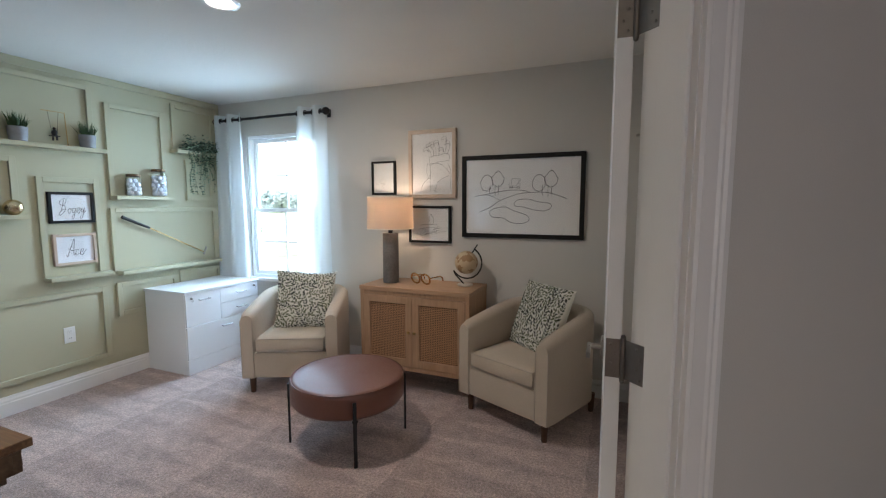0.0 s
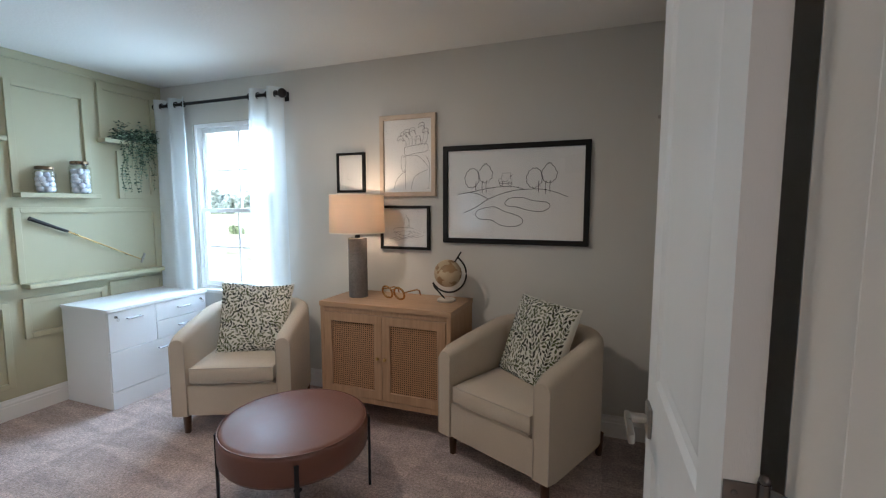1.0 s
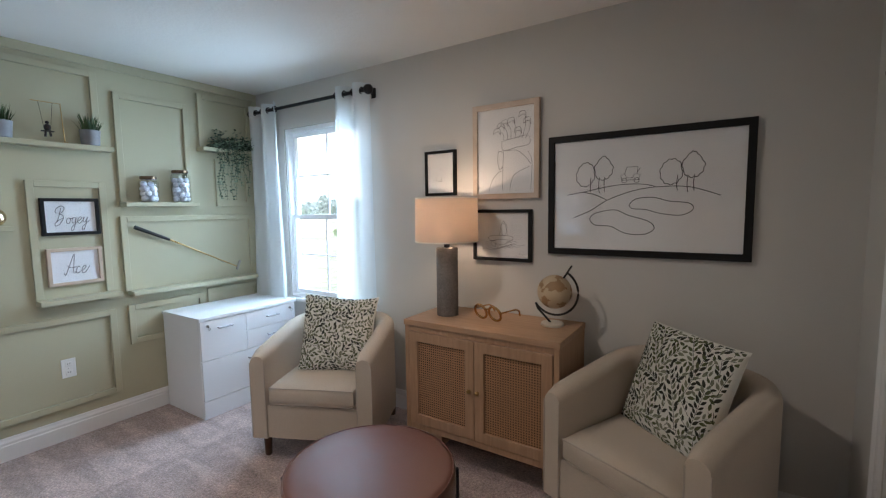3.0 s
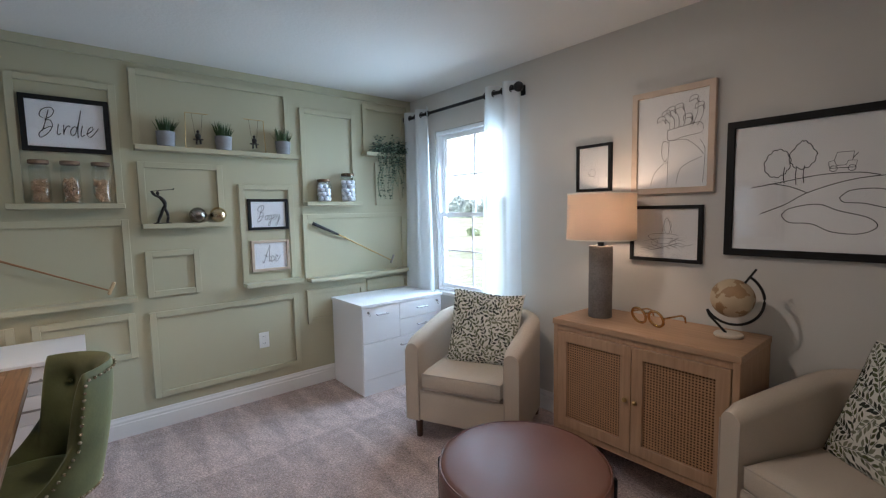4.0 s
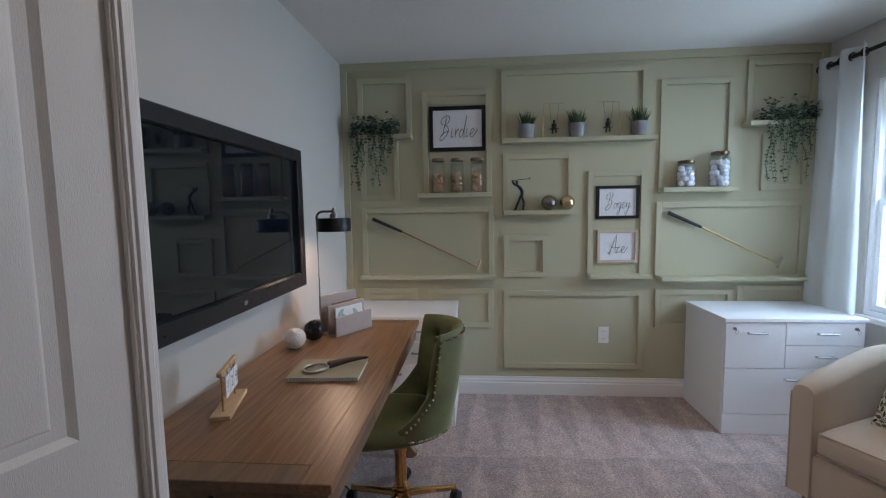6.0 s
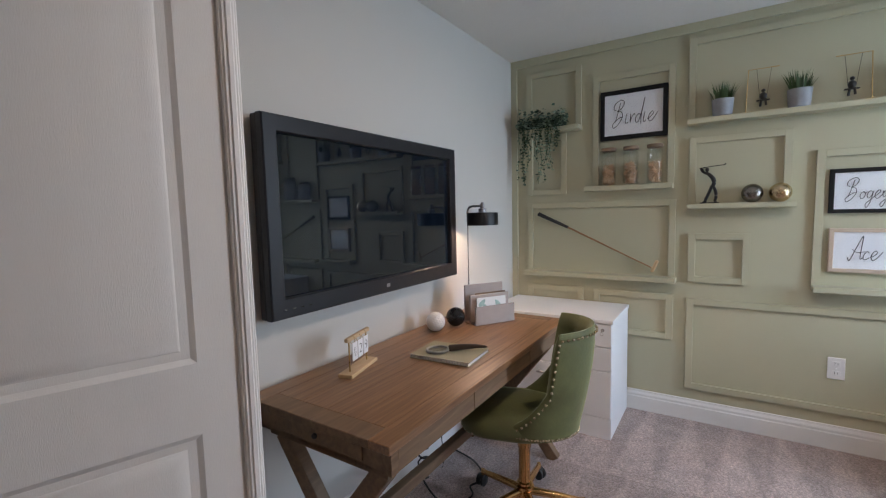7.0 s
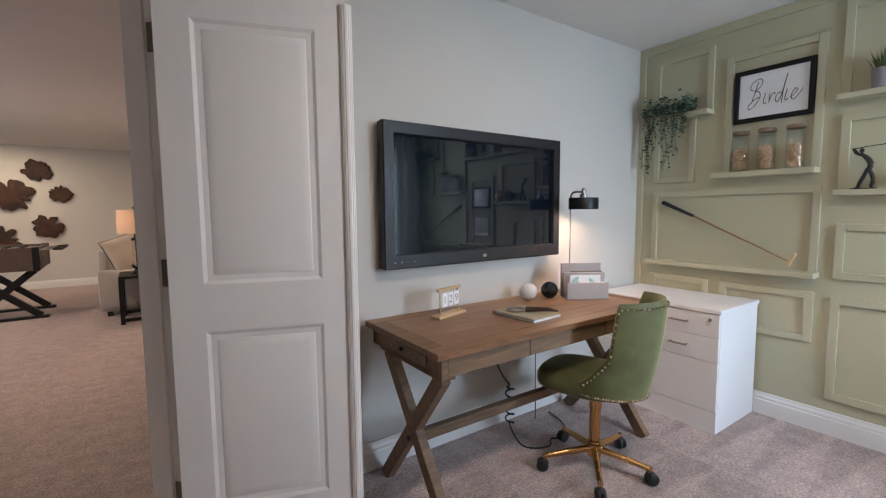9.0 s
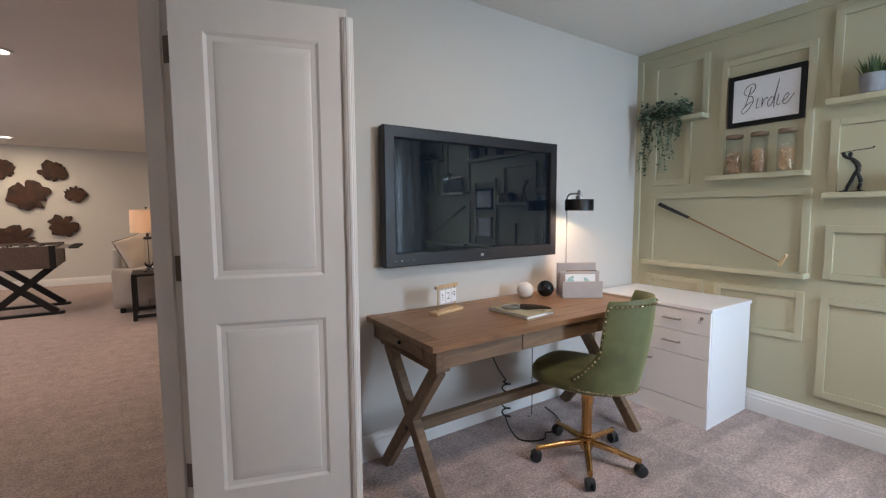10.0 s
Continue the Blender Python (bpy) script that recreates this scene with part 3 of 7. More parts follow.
def door_leaf_mesh(w, h, th=0.035):
    """Moulded two-panel leaf, x 0 to w, y -th to 0, z 0.012 to h."""
    bm = B()
    z0, z1 = 0.012, h
    st = 0.105
    rows = [(z0 + 0.215, 0.870), (1.035, h - 0.125)]
    for y, s in ((0.0, 1), (-th, -1)):
        xs = [0, st, w - st, w]
        zs = [z0, rows[0][0], rows[0][1], rows[1][0], rows[1][1], z1]
        for i in range(3):
            for k in range(5):
                if i == 1 and k in (1, 3):
                    door_panel_faces(bm, xs[1], xs[2], zs[k], zs[k + 1], y, s)
                    continue
                q = [(xs[i], y, zs[k]), (xs[i + 1], y, zs[k]), (xs[i + 1], y, zs[k + 1]), (xs[i], y, zs[k + 1])]
                bm.faces.new([bm.verts.new(v) for v in q])
    for q in (((0, 0, z0), (0, -th, z0), (0, -th, z1), (0, 0, z1)), ((w, 0, z0), (w, -th, z0), (w, -th, z1), (w, 0, z1)),
              ((0, 0, z1), (w, 0, z1), (w, -th, z1), (0, -th, z1)), ((0, 0, z0), (w, 0, z0), (w, -th, z0), (0, -th, z0))):
        bm.faces.new([bm.verts.new(v) for v in q])
    bmesh.ops.remove_doubles(bm, verts=bm.verts, dist=0.0004)
    return bm


def lever_handle(parent, x, z, face, side, sgn, name="door_handle"):
    """Rounded-square rose and flat lever; side: which way it points along x; sgn: out of the face."""
    bm = B()
    box(bm, x - 0.030, x + 0.030, *sorted((face, face + sgn * 0.009)), z - 0.035, z + 0.035, 0.004, 2)
    tube(bm, [(x, face + sgn * 0.006, z), (x, face + sgn * 0.052, z)], 0.011, 12)
    y0, y1 = sorted((face + sgn * 0.042, face + sgn * 0.056))
    xa, xb = sorted((x - side * 0.012, x + side * 0.110))
    box(bm, xa, xb, y0, y1, z - 0.011, z + 0.011, 0.004, 2)
    return part(name, bm, NICKEL, parent, "satin nickel lever handle", smooth=35)


def hinge(parent, x, z, y, sx):
    """Knuckle and two rounded-corner plates."""
    bm = B()
    tube(bm, [(x, y, z - 0.05), (x, y, z + 0.05)], 0.0065, 10)
    ball(bm, (x, y, z + 0.053), 0.006, 8, 6)
    ball(bm, (x, y, z - 0.053), 0.006, 8, 6)
    return part("hinge", bm, HINGE_METAL, parent, "satin nickel butt hinge", smooth=35)


LEAF_W = OPEN / 2 - 0.004
HINGE_Z = (0.28, 1.075, 1.850)
RIGHT_OPEN, LEFT_OPEN = 134.4, 115.2
# left leaf: hinged at u = 0, closed it runs along +u
door_1 = structure(mesh_ob("door_1", door_leaf_mesh(LEAF_W, DH - 0.012), PAINT_DOOR, m=DIAG @ pose(0.002, 0.004, 0, 0, 0, LEFT_OPEN), smooth=20),
                   "white moulded two-panel door leaf standing open", "door")
# right leaf: hinged at u = OPEN; built mirrored by turning it half round
door_2 = structure(mesh_ob("door_2", door_leaf_mesh(LEAF_W, DH - 0.012), PAINT_DOOR, m=DIAG @ pose(OPEN - 0.002, 0.032, 0, 0, 0, 180 - RIGHT_OPEN) @ pose(0, 0.035, 0), smooth=20),
                   "white moulded two-panel door leaf standing open", "door")
for d, y in ((door_1, 0.004), (door_2, -0.039)):
    for z in HINGE_Z:
        hinge(d, -0.002, z, y, 1)
# meeting-edge moulding on the left leaf
bm = B()
for x0, x1, p in ((LEAF_W - 0.020, LEAF_W + 0.022, 0.010), (LEAF_W - 0.014, LEAF_W + 0.016, 0.015), (LEAF_W - 0.006, LEAF_W + 0.009, 0.019)):
    box(bm, x0, x1, -0.035 - p, -0.0355, 0.03, DH - 0.045, 0.003, 1)
part("astragal", bm, PAINT_TRIM, door_1, "white T-shaped meeting strip")
lever_handle(door_2, LEAF_W - 0.06, 0.93, 0.0, -1, 1)
lever_handle(door_2, LEAF_W - 0.06, 0.93, -0.035, -1, -1)
# hinge plates on jamb and leaf edge
for z in HINGE_Z:
    for side in (0, 1):
        u0 = -0.0005 if side == 0 else OPEN + 0.0005
        bm = B()
        box(bm, u0 - 0.0012, u0 + 0.0012, -0.034, 0.002 if side == 0 else 0.027, z - 0.047, z + 0.047, 0.001, 1)
        for dv, dz in ((-0.022, -0.034), (-0.012, -0.012), (-0.022, 0.012), (-0.012, 0.034)):
            ball(bm, (u0 + (0.0008 if side == 0 else -0.0008), dv, z + dz), 0.0036, 10, 6)
        structure(mesh_ob("hinge_plate", bm, HINGE_METAL, m=DIAG), "satin nickel hinge plate screwed to the jamb", "hinge")
    for d in (door_1, door_2):
        bm = boxed(-0.0022, -0.0002, -0.034, -0.001, z - 0.047, z + 0.047, 0.0005, 1)
        for dv, dz in ((-0.022, -0.034), (-0.012, -0.012), (-0.022, 0.012), (-0.012, 0.034)):
            ball(bm, (-0.0018, dv, z + dz), 0.0036, 10, 6)
        part("hinge_leaf", bm, HINGE_METAL, d, "screwed hinge plate")


def casing_profile(bm, ln, w=0.09, flip=1):
    """Casing board along +z of height ln; x across from 0 to w, standing out along +y."""
    prof = [(0, 0), (0, 0.010), (w * 0.10, 0.014), (w * 0.16, 0.011), (w * 0.55, 0.015), (w * 0.62, 0.019), (w * 0.72, 0.018), (w * 0.80, 0.022), (w * 0.97, 0.022), (w, 0.018), (w, 0)]
    a = [bm.verts.new((flip * x, y, 0)) for x, y in prof]
    b = [bm.verts.new((flip * x, y, ln)) for x, y in prof]
    for i in range(len(prof)):
        j = (i + 1) % len(prof)
        bm.faces.new((a[i], a[j], b[j], b[i]))
    bm.faces.new(a)
    bm.faces.new(b[::-1])
    return bm


def trim(bm, m, label="white painted door casing"):
    structure(mesh_ob("trim", bm, PAINT_TRIM, m=m), label, "trim")


# jambs with stops, then casings on both faces
for u0, u1, su in ((-0.018, -0.0018, 1), (OPEN + 0.0018, OPEN + 0.018, -1)):
    bm = B()
    box(bm, u0, u1, -T - 0.001, 0.001, 0, DH + 0.018)
    e = u1 if su > 0 else u0
    box(bm, *sorted((e, e + su * 0.012)), -T + 0.012, -0.038, 0, DH, 0.002, 1)
    trim(bm, DIAG, "white painted door jamb with stop")
bm = B()
box(bm, -0.0018, OPEN + 0.0018, -T - 0.001, 0.001, DH + 0.002, DH + 0.018)
trim(bm, DIAG, "white painted head jamb")
for y, turn in ((0.001, 0), (-T - 0.001, 1)):
    for u, fl in ((-0.006, -1), (OPEN + 0.006, 1)):
        w = 0.090 if turn else 0.062
        bm = casing_profile(B(), DH + 0.09, w, fl)
        if turn:
            bmesh.ops.transform(bm, matrix=Matrix.Diagonal((1, -1, 1, 1)), verts=bm.verts)
        trim(bm, DIAG @ pose(u, y, 0))
    bm = B()
    yy = (y, y + 0.018) if not turn else (y - 0.018, y)
    box(bm, -0.006, OPEN + 0.006, *yy, DH + 0.004, DH + 0.09, 0.003, 1)
    trim(bm, DIAG)

# closet doors, a pair, shut
CLW = CY1 - CYM - 0.007
door_3 = structure(mesh_ob("door_3", door_leaf_mesh(CLW, DH - 0.01), PAINT_DOOR, smooth=20),
                   "white moulded two-panel closet door, shut", "door")
door_3.matrix_basis = pose(XR + 0.037, CY1 - 0.005, 0, 0, 0, -90)
lever_handle(door_3, CLW - 0.052, 0.945, -0.035, -1, -1)
door_4 = structure(mesh_ob("door_4", door_leaf_mesh(CLW, DH - 0.01), PAINT_DOOR, smooth=20),
                   "white moulded two-panel closet door, shut, beside its twin", "door")
door_4.matrix_basis = pose(XR + 0.002, CY0 + 0.005, 0, 0, 0, 90)
lever_handle(door_4, CLW - 0.052, 0.945, 0.0, -1, 1)
for z in (0.29, 1.05, 1.79):
    bm = B()
    tube(bm, [(-0.004, -0.041, z - 0.045), (-0.004, -0.041, z + 0.045)], 0.0075, 10)
    box(bm, -0.014, 0.010, -0.0385, -0.0352, z - 0.045, z + 0.045)
    part("hinge", bm, NICKEL, door_3, "satin nickel hinge", smooth=35)
    bm = B()
    tube(bm, [(-0.004, 0.006, z - 0.045), (-0.004, 0.006, z + 0.045)], 0.0075, 10)
    part("hinge", bm, NICKEL, door_4, "satin nickel hinge", smooth=35)
bm = B()
tube(bm, [(-0.004, -0.041, 1.845), (-0.004, -0.048, 1.855), (-0.04, -0.085, 1.855)], 0.004, 8)
tube(bm, [(-0.04, -0.085, 1.855), (-0.048, -0.092, 1.855)], 0.009, 10)
part("door_stop", bm, NICKEL, door_3, "hinge-pin door stop with rubber tip", smooth=35)
for y, fl in ((CY1 + 0.004, 1), (CY0 - 0.004, -1)):
    bm = casing_profile(B(), DH + 0.06, 0.058, fl)
    trim(bm, pose(XR, y, 0, 0, 0, 90))
trim(boxed(XR - 0.018, XR, CY0 - 0.004, CY1 + 0.004, DH + 0.002, DH + 0.06, 0.003), None, "white painted closet head casing")


# ---- things: the reading corner ----


def rounded_box(bm, x0, x1, y0, y1, z0, z1, r, seg=4, puff=0.0):
    """Soft box whose faces bulge by puff."""
    t = B()
    box(t, x0, x1, y0, y1, z0, z1)
    bmesh.ops.subdivide_edges(t, edges=t.edges[:], cuts=5, use_grid_fill=True)
    cx, cy, cz = (x0 + x1) / 2, (y0 + y1) / 2, (z0 + z1) / 2
    hx, hy, hz = (x1 - x0) / 2, (y1 - y0) / 2, (z1 - z0) / 2
    for v in t.verts:
        p = v.co - Vector((cx, cy, cz))
        q = Vector((max(-hx + r, min(hx - r, p.x)), max(-hy + r, min(hy - r, p.y)), max(-hz + r, min(hz - r, p.z))))
        d = p - q
        if d.length > 1e-6:
            p = q + d.normalized() * r
        a, b, c = p.x / hx, p.y / hy, p.z / hz
        if abs(c) > 0.9:
            p.z += math.copysign(puff * (1 - a * a) * (1 - b * b), c)
        if abs(b) > 0.95:
            p.y += math.copysign(puff * 0.6 * (1 - a * a) * (1 - c * c), b)
        v.co = p + Vector((cx, cy, cz))
    me = bpy.data.meshes.new("tmp")
    t.to_mesh(me)
    t.free()
    bm.from_mesh(me)
    bpy.data.meshes.remove(me)
    return bm


def tub_shell(w, d, th, zb, zf, zk, rc):
    """U-shaped upholstered shell of arms and back; x across, front at -y."""
    bm = B()
    hw, hd = w / 2 - th / 2, d / 2 - th / 2
    path = []
    for i in range(9):
        path.append((-hw, -d / 2 + (d / 2 + hd - rc) * i / 8))
    for i in range(1, 13):
        a = math.pi - math.pi / 2 * i / 12
        path.append((-hw + rc + rc * math.cos(a), hd - rc + rc * math.sin(a)))
    for i in range(1, 9):
        path.append((-hw + rc + (2 * hw - 2 * rc) * i / 8, hd))
    left = path[:-4]
    full = left + [(-x, y) for x, y in reversed(left)]
    full = [full[0]] + [q for p, q in zip(full, full[1:]) if (Vector(q) - Vector(p)).length > 1e-4]
    k = len(full)
    rings = []
    for i, (x, y) in enumerate(full):
        a, b = Vector(full[max(i - 1, 0)]), Vector(full[min(i + 1, k - 1)])
        t = (b - a).normalized()
        n = Vector((-t.y, t.x))
        f = min(max((y + d / 2) / (d * 0.86), 0), 1)
        zt = zf + (zk - zf) * f ** 0.85
        end = min(i, k - 1 - i)
        drop = {0: 0.016, 1: 0.0}.get(end, 0.0)
        shrink = {0: 0.80}.get(end, 1.0)
        r = th / 2 * shrink
        prof = [(-r, zb), (-r, zb + 0.2), (-r, zt - drop - r * 0.9)]
        for j in range(1, 8):
            an = math.pi - math.pi * j / 8
            prof.append((r * math.cos(an), zt - drop - r * 0.9 + r * 0.9 * math.sin(an)))
        prof += [(r, zt - drop - r * 0.9), (r, zb + 0.2), (r, zb)]
        rings.append([bm.verts.new((x + n.x * o, y + n.y * o, z)) for o, z in prof])
    m = len(rings[0])
    for a, b in zip(rings, rings[1:]):
        for j in range(m):
            bm.faces.new((a[j], a[(j + 1) % m], b[(j + 1) % m], b[j]))
    bm.faces.new(rings[0])
    bm.faces.new(rings[-1][::-1])
    return bm


def armchair(m):
    c = thing("armchair", "oatmeal linen tub armchair with short walnut legs on the carpet", "armchair", m, "matching armchairs")
    W, D, TH = 0.730, 0.700, 0.105
    part("shell", tub_shell(W, D, TH, 0.130, 0.630, 0.735, 0.18), LINEN, c, smooth=50)
    for sx in (-1, 1):
        for edge in (W / 2 - 0.008, W / 2 - TH + 0.012):
            bm = tube(B(), [(sx * edge, -D / 2 - 0.001, 0.135), (sx * edge, -D / 2 - 0.001, 0.575)], 0.0032, 6)
            part("welt", bm, PIPING, c, "stitched welt down the arm front")
    part("base", rounded_box(B(), -W / 2 + TH * 0.9, W / 2 - TH * 0.9, -D / 2 + 0.004, D / 2 - 0.12, 0.130, 0.330, 0.012), LINEN, c, smooth=50)
    cushion = part("seat_cushion", rounded_box(B(), -W / 2 + TH + 0.004, W / 2 - TH - 0.004, -D / 2 - 0.004, D / 2 - 0.13, 0.332, 0.440, 0.022, puff=0.012), LINEN, c, smooth=60)
    xx, yy, zz = W / 2 - TH - 0.012, -D / 2 - 0.003, 0.433
    bm = B()
    tube(bm, [(-xx, yy, zz), (xx, yy, zz)], 0.0035, 6)
    tube(bm, [(-xx, yy, 0.340), (xx, yy, 0.340)], 0.0035, 6)
    part("piping", bm, PIPING, cushion, "stitched seam edge")
    for sx in (-1, 1):
        for sy in (-1, 1):
            bm = B()
            x, y = sx * (W / 2 - 0.062), sy * (D / 2 - 0.062)
            lathe(bm, [(0, 0), (0.017, 0), (0.019, 0.004), (0.025, 0.131), (0, 0.131)], 16, (x, y, 0))
            part("leg", bm, WALNUT, c, "walnut tapered leg", smooth=40)
    return c


PRINT_CREAM = material("cushion_cream", (0.74, 0.72, 0.64), 0.92, var=0.04, scale=10, grain=0.1, gscale=500, bump=0.0006, bscale=600, sheen=0.1)
PRINT_OLIVE = material("print_olive", (0.095, 0.105, 0.048), 0.92, var=0.3, scale=60)
PRINT_DARK = material("print_dark_green", (0.030, 0.034, 0.024), 0.92, var=0.3, scale=60)
PRINT_SAGE = material("print_sage", (0.21, 0.215, 0.145), 0.92, var=0.3, scale=60)


def pillow_z(u, v, s, th):
    """Half thickness of a stuffed square cushion at u, v in -1..1."""
    e = max((1 - u * u) * (1 - v * v), 0.0)
    return th * e ** 0.42


def scatter_cushion(m, seed, label):
    """Square cushion in the xz plane facing -y, with printed sprigs laid as thin cloth on its front and back."""
    rnd = random.Random(seed)
    s, th, N = 0.252, 0.080, 44
    c = thing("throw_pillow", label, "pillow", m, "leaf-print pillows")

    def place(u, v, side):
        pinch = 1 - 0.10 * (1 - u * u) * abs(v) ** 3
        pinch2 = 1 - 0.10 * (1 - v * v) * abs(u) ** 3
        sag = 0.012 * math.sin(u * 2.1 + seed) * v
        return Vector((u * s * pinch2, side * pillow_z(u, v, s, th), v * s * pinch + sag))

    bm = B()
    for side in (-1, 1):
        g = [[bm.verts.new(place(-1 + 2 * i / N, -1 + 2 * j / N, side)) for i in range(N + 1)] for j in range(N + 1)]
        for j in range(N):
            for i in range(N):
                bm.faces.new((g[j][i], g[j][i + 1], g[j + 1][i + 1], g[j + 1][i]))
    bmesh.ops.remove_doubles(bm, verts=bm.verts, dist=0.0005)
    body = part("cover", bm, PRINT_CREAM, c, smooth=80)
    leaves = B()

    def leaf(u, v, ang, ln, wd, mi, side):
        def surf(uu, vv):
            uu, vv = max(-0.97, min(0.97, uu)), max(-0.97, min(0.97, vv))
            p = place(uu, vv, side)
            nn = (place(uu + 0.01, vv, side) - place(uu - 0.01, vv, side)).cross(place(uu, vv + 0.01, side) - place(uu, vv - 0.01, side))
            if nn.y * side < 0:
                nn = -nn
            return p + nn.normalized() * 0.0016

        pts = []
        for k in range(10):
            f = k / 5 if k <= 5 else (10 - k) / 5
            lx, ly = (f - 0.5) * ln, math.sin(math.pi * f ** 0.85) * wd / 2 * (1 if k < 5 else -1)
            du, dv = (lx * math.cos(ang) - ly * math.sin(ang)) / s, (lx * math.sin(ang) + ly * math.cos(ang)) / s
            pts.append(leaves.verts.new(surf(u + du, v + dv)))
        mid = leaves.verts.new(surf(u, v))
        for k in range(10):
            leaves.faces.new((mid, pts[k], pts[(k + 1) % 10])).material_index = mi

    taken = []

    def free(u, v, gap, side):
        for a, b, c2 in taken:
            if c2 == side and (a - u) ** 2 + (b - v) ** 2 < gap * gap:
                return False
        taken.append((u, v, side))
        return True

    def sprig(u, v, ang, side, n):
        mi = rnd.choice((0, 0, 1, 1, 1, 2))
        turn = rnd.uniform(-0.10, 0.10)
        for k in range(n):
            u += math.cos(ang) * 0.085
            v += math.sin(ang) * 0.085
            ang += turn + rnd.uniform(-0.05, 0.05)
            if abs(u) > 0.96 or abs(v) > 0.96:
                return
            got = False
            for sg in (-1, 1):
                ln = rnd.uniform(0.025, 0.036)
                a = ang + sg * rnd.uniform(0.5, 0.8)
                lu, lv = u + math.cos(a) * ln / s * 0.70, v + math.sin(a) * ln / s * 0.70
                if abs(lu) < 0.985 and abs(lv) < 0.985 and free(lu, lv, 0.072, side):
                    leaf(lu, lv, a, ln, ln * 0.42, mi if rnd.random() < 0.7 else rnd.choice((0, 2, 2)), side)
                    got = True
            if got:
                leaf(u - math.cos(ang) * 0.03, v - math.sin(ang) * 0.03, ang, 0.030, 0.0026, 1, side)

    for k in range(300):
        sprig(rnd.uniform(-1.0, 1.0), rnd.uniform(-1.0, 1.0), rnd.gauss(1.7, 0.9), -1, rnd.randint(6, 12))
    for k in range(40):
        sprig(rnd.uniform(-0.95, 0.95), rnd.uniform(-0.95, 0.95), rnd.uniform(0, 6.28), 1, 6)
    tagged(part("leaf_print", leaves, [PRINT_OLIVE, PRINT_DARK, PRINT_SAGE], body, "printed olive and dark green leaf sprigs", smooth=80), kind="stuff")
    return c


CHAIR_L = pose(1.418, 2.815, 0, 0, 0, 25)
CHAIR_R = pose(3.300, 2.938, 0, 0, 0, -24)
chair = armchair(CHAIR_L)
copy_thing(chair, CHAIR_R)
PILLOW = "cream throw pillow printed with green leaf sprigs, leaning in armchair"
scatter_cushion(pose(1.440, 2.845, 0.648, -20, 0, 25.6), 3, PILLOW)
scatter_cushion(pose(3.345, 3.000, 0.648, -22, 0, -42), 8, PILLOW)

# ottoman
ott = thing("ottoman", "round brown leather ottoman on four thin black metal legs", "ottoman", pose(2.325, 2.160, 0))
R = 0.342
prof = [(0, 0.258), (R - 0.040, 0.258), (R - 0.014, 0.264), (R, 0.286), (R, 0.385)]
for i in range(1, 7):
    a = math.pi / 2 * i / 6
    prof.append((R - 0.03 + 0.03 * math.cos(a), 0.385 + 0.028 * math.sin(a)))
prof += [(R - 0.12, 0.424), (0, 0.427)]
cush = part("cushion", lathe(B(), prof, 64), LEATHER, ott, smooth=60)
bm = B()
tube(bm, [((R - 0.006) * math.cos(2 * math.pi * i / 64), (R - 0.006) * math.sin(2 * math.pi * i / 64), 0.406) for i in range(64)], 0.003, 6, True)
part("seam", bm, LEATHER, cush, smooth=60)
for a in (-146, -50, 38, 130):
    c, s = math.cos(radians(a)), math.sin(radians(a))
    bm = B()
    beam(bm, (c * (R + 0.010), s * (R + 0.010), 0), (c * (R + 0.010), s * (R + 0.010), 0.372), 0.020, 0.012, up=(c, s, 0), bevel=0.002)
    box(bm, *sorted((c * (R - 0.03), c * (R + 0.004) + 0.004)), *sorted((s * (R - 0.03), s * (R + 0.004) + 0.004)), 0.247, 0.257)
    part("leg", bm, BLACK, ott, "thin black metal leg")

# cane cabinet
CX0, CX1, CYF, CYB, CH = 1.960, 2.866, 2.868, 3.296, 0.808
cab = thing("sideboard", "oak sideboard with two cane-fronted doors, against the grey wall", "cabinet", pose(CX0, CYF, 0))
CW, CD = CX1 - CX0, CYB - CYF
for x0, x1 in ((0, 0.028), (CW - 0.028, CW)):
    part("side_panel", boxed(x0, x1, 0.0, CD, 0.165, CH - 0.032, 0.002, 1), OAK, cab)
part("bottom_panel", boxed(0.028, CW - 0.028, 0.004, CD, 0.165, 0.200, 0.002, 1), OAK, cab)
part("top_rail", boxed(0.028, CW - 0.028, 0.004, 0.03, CH - 0.062, CH - 0.032), OAK, cab)
part("back_panel", boxed(0.028, CW - 0.028, CD - 0.012, CD - 0.002, 0.20, CH - 0.04), OAK, cab)
part("top", boxed(-0.004, CW + 0.004, -0.006, CD, CH - 0.032, CH, 0.003), OAK_TOP, cab)
for x0, x1 in ((0.04, 0.14), (CW - 0.14, CW - 0.04)):
    part("foot", boxed(x0, x1, 0.16, CD - 0.03, 0, 0.165, 0.003), OAK, cab)
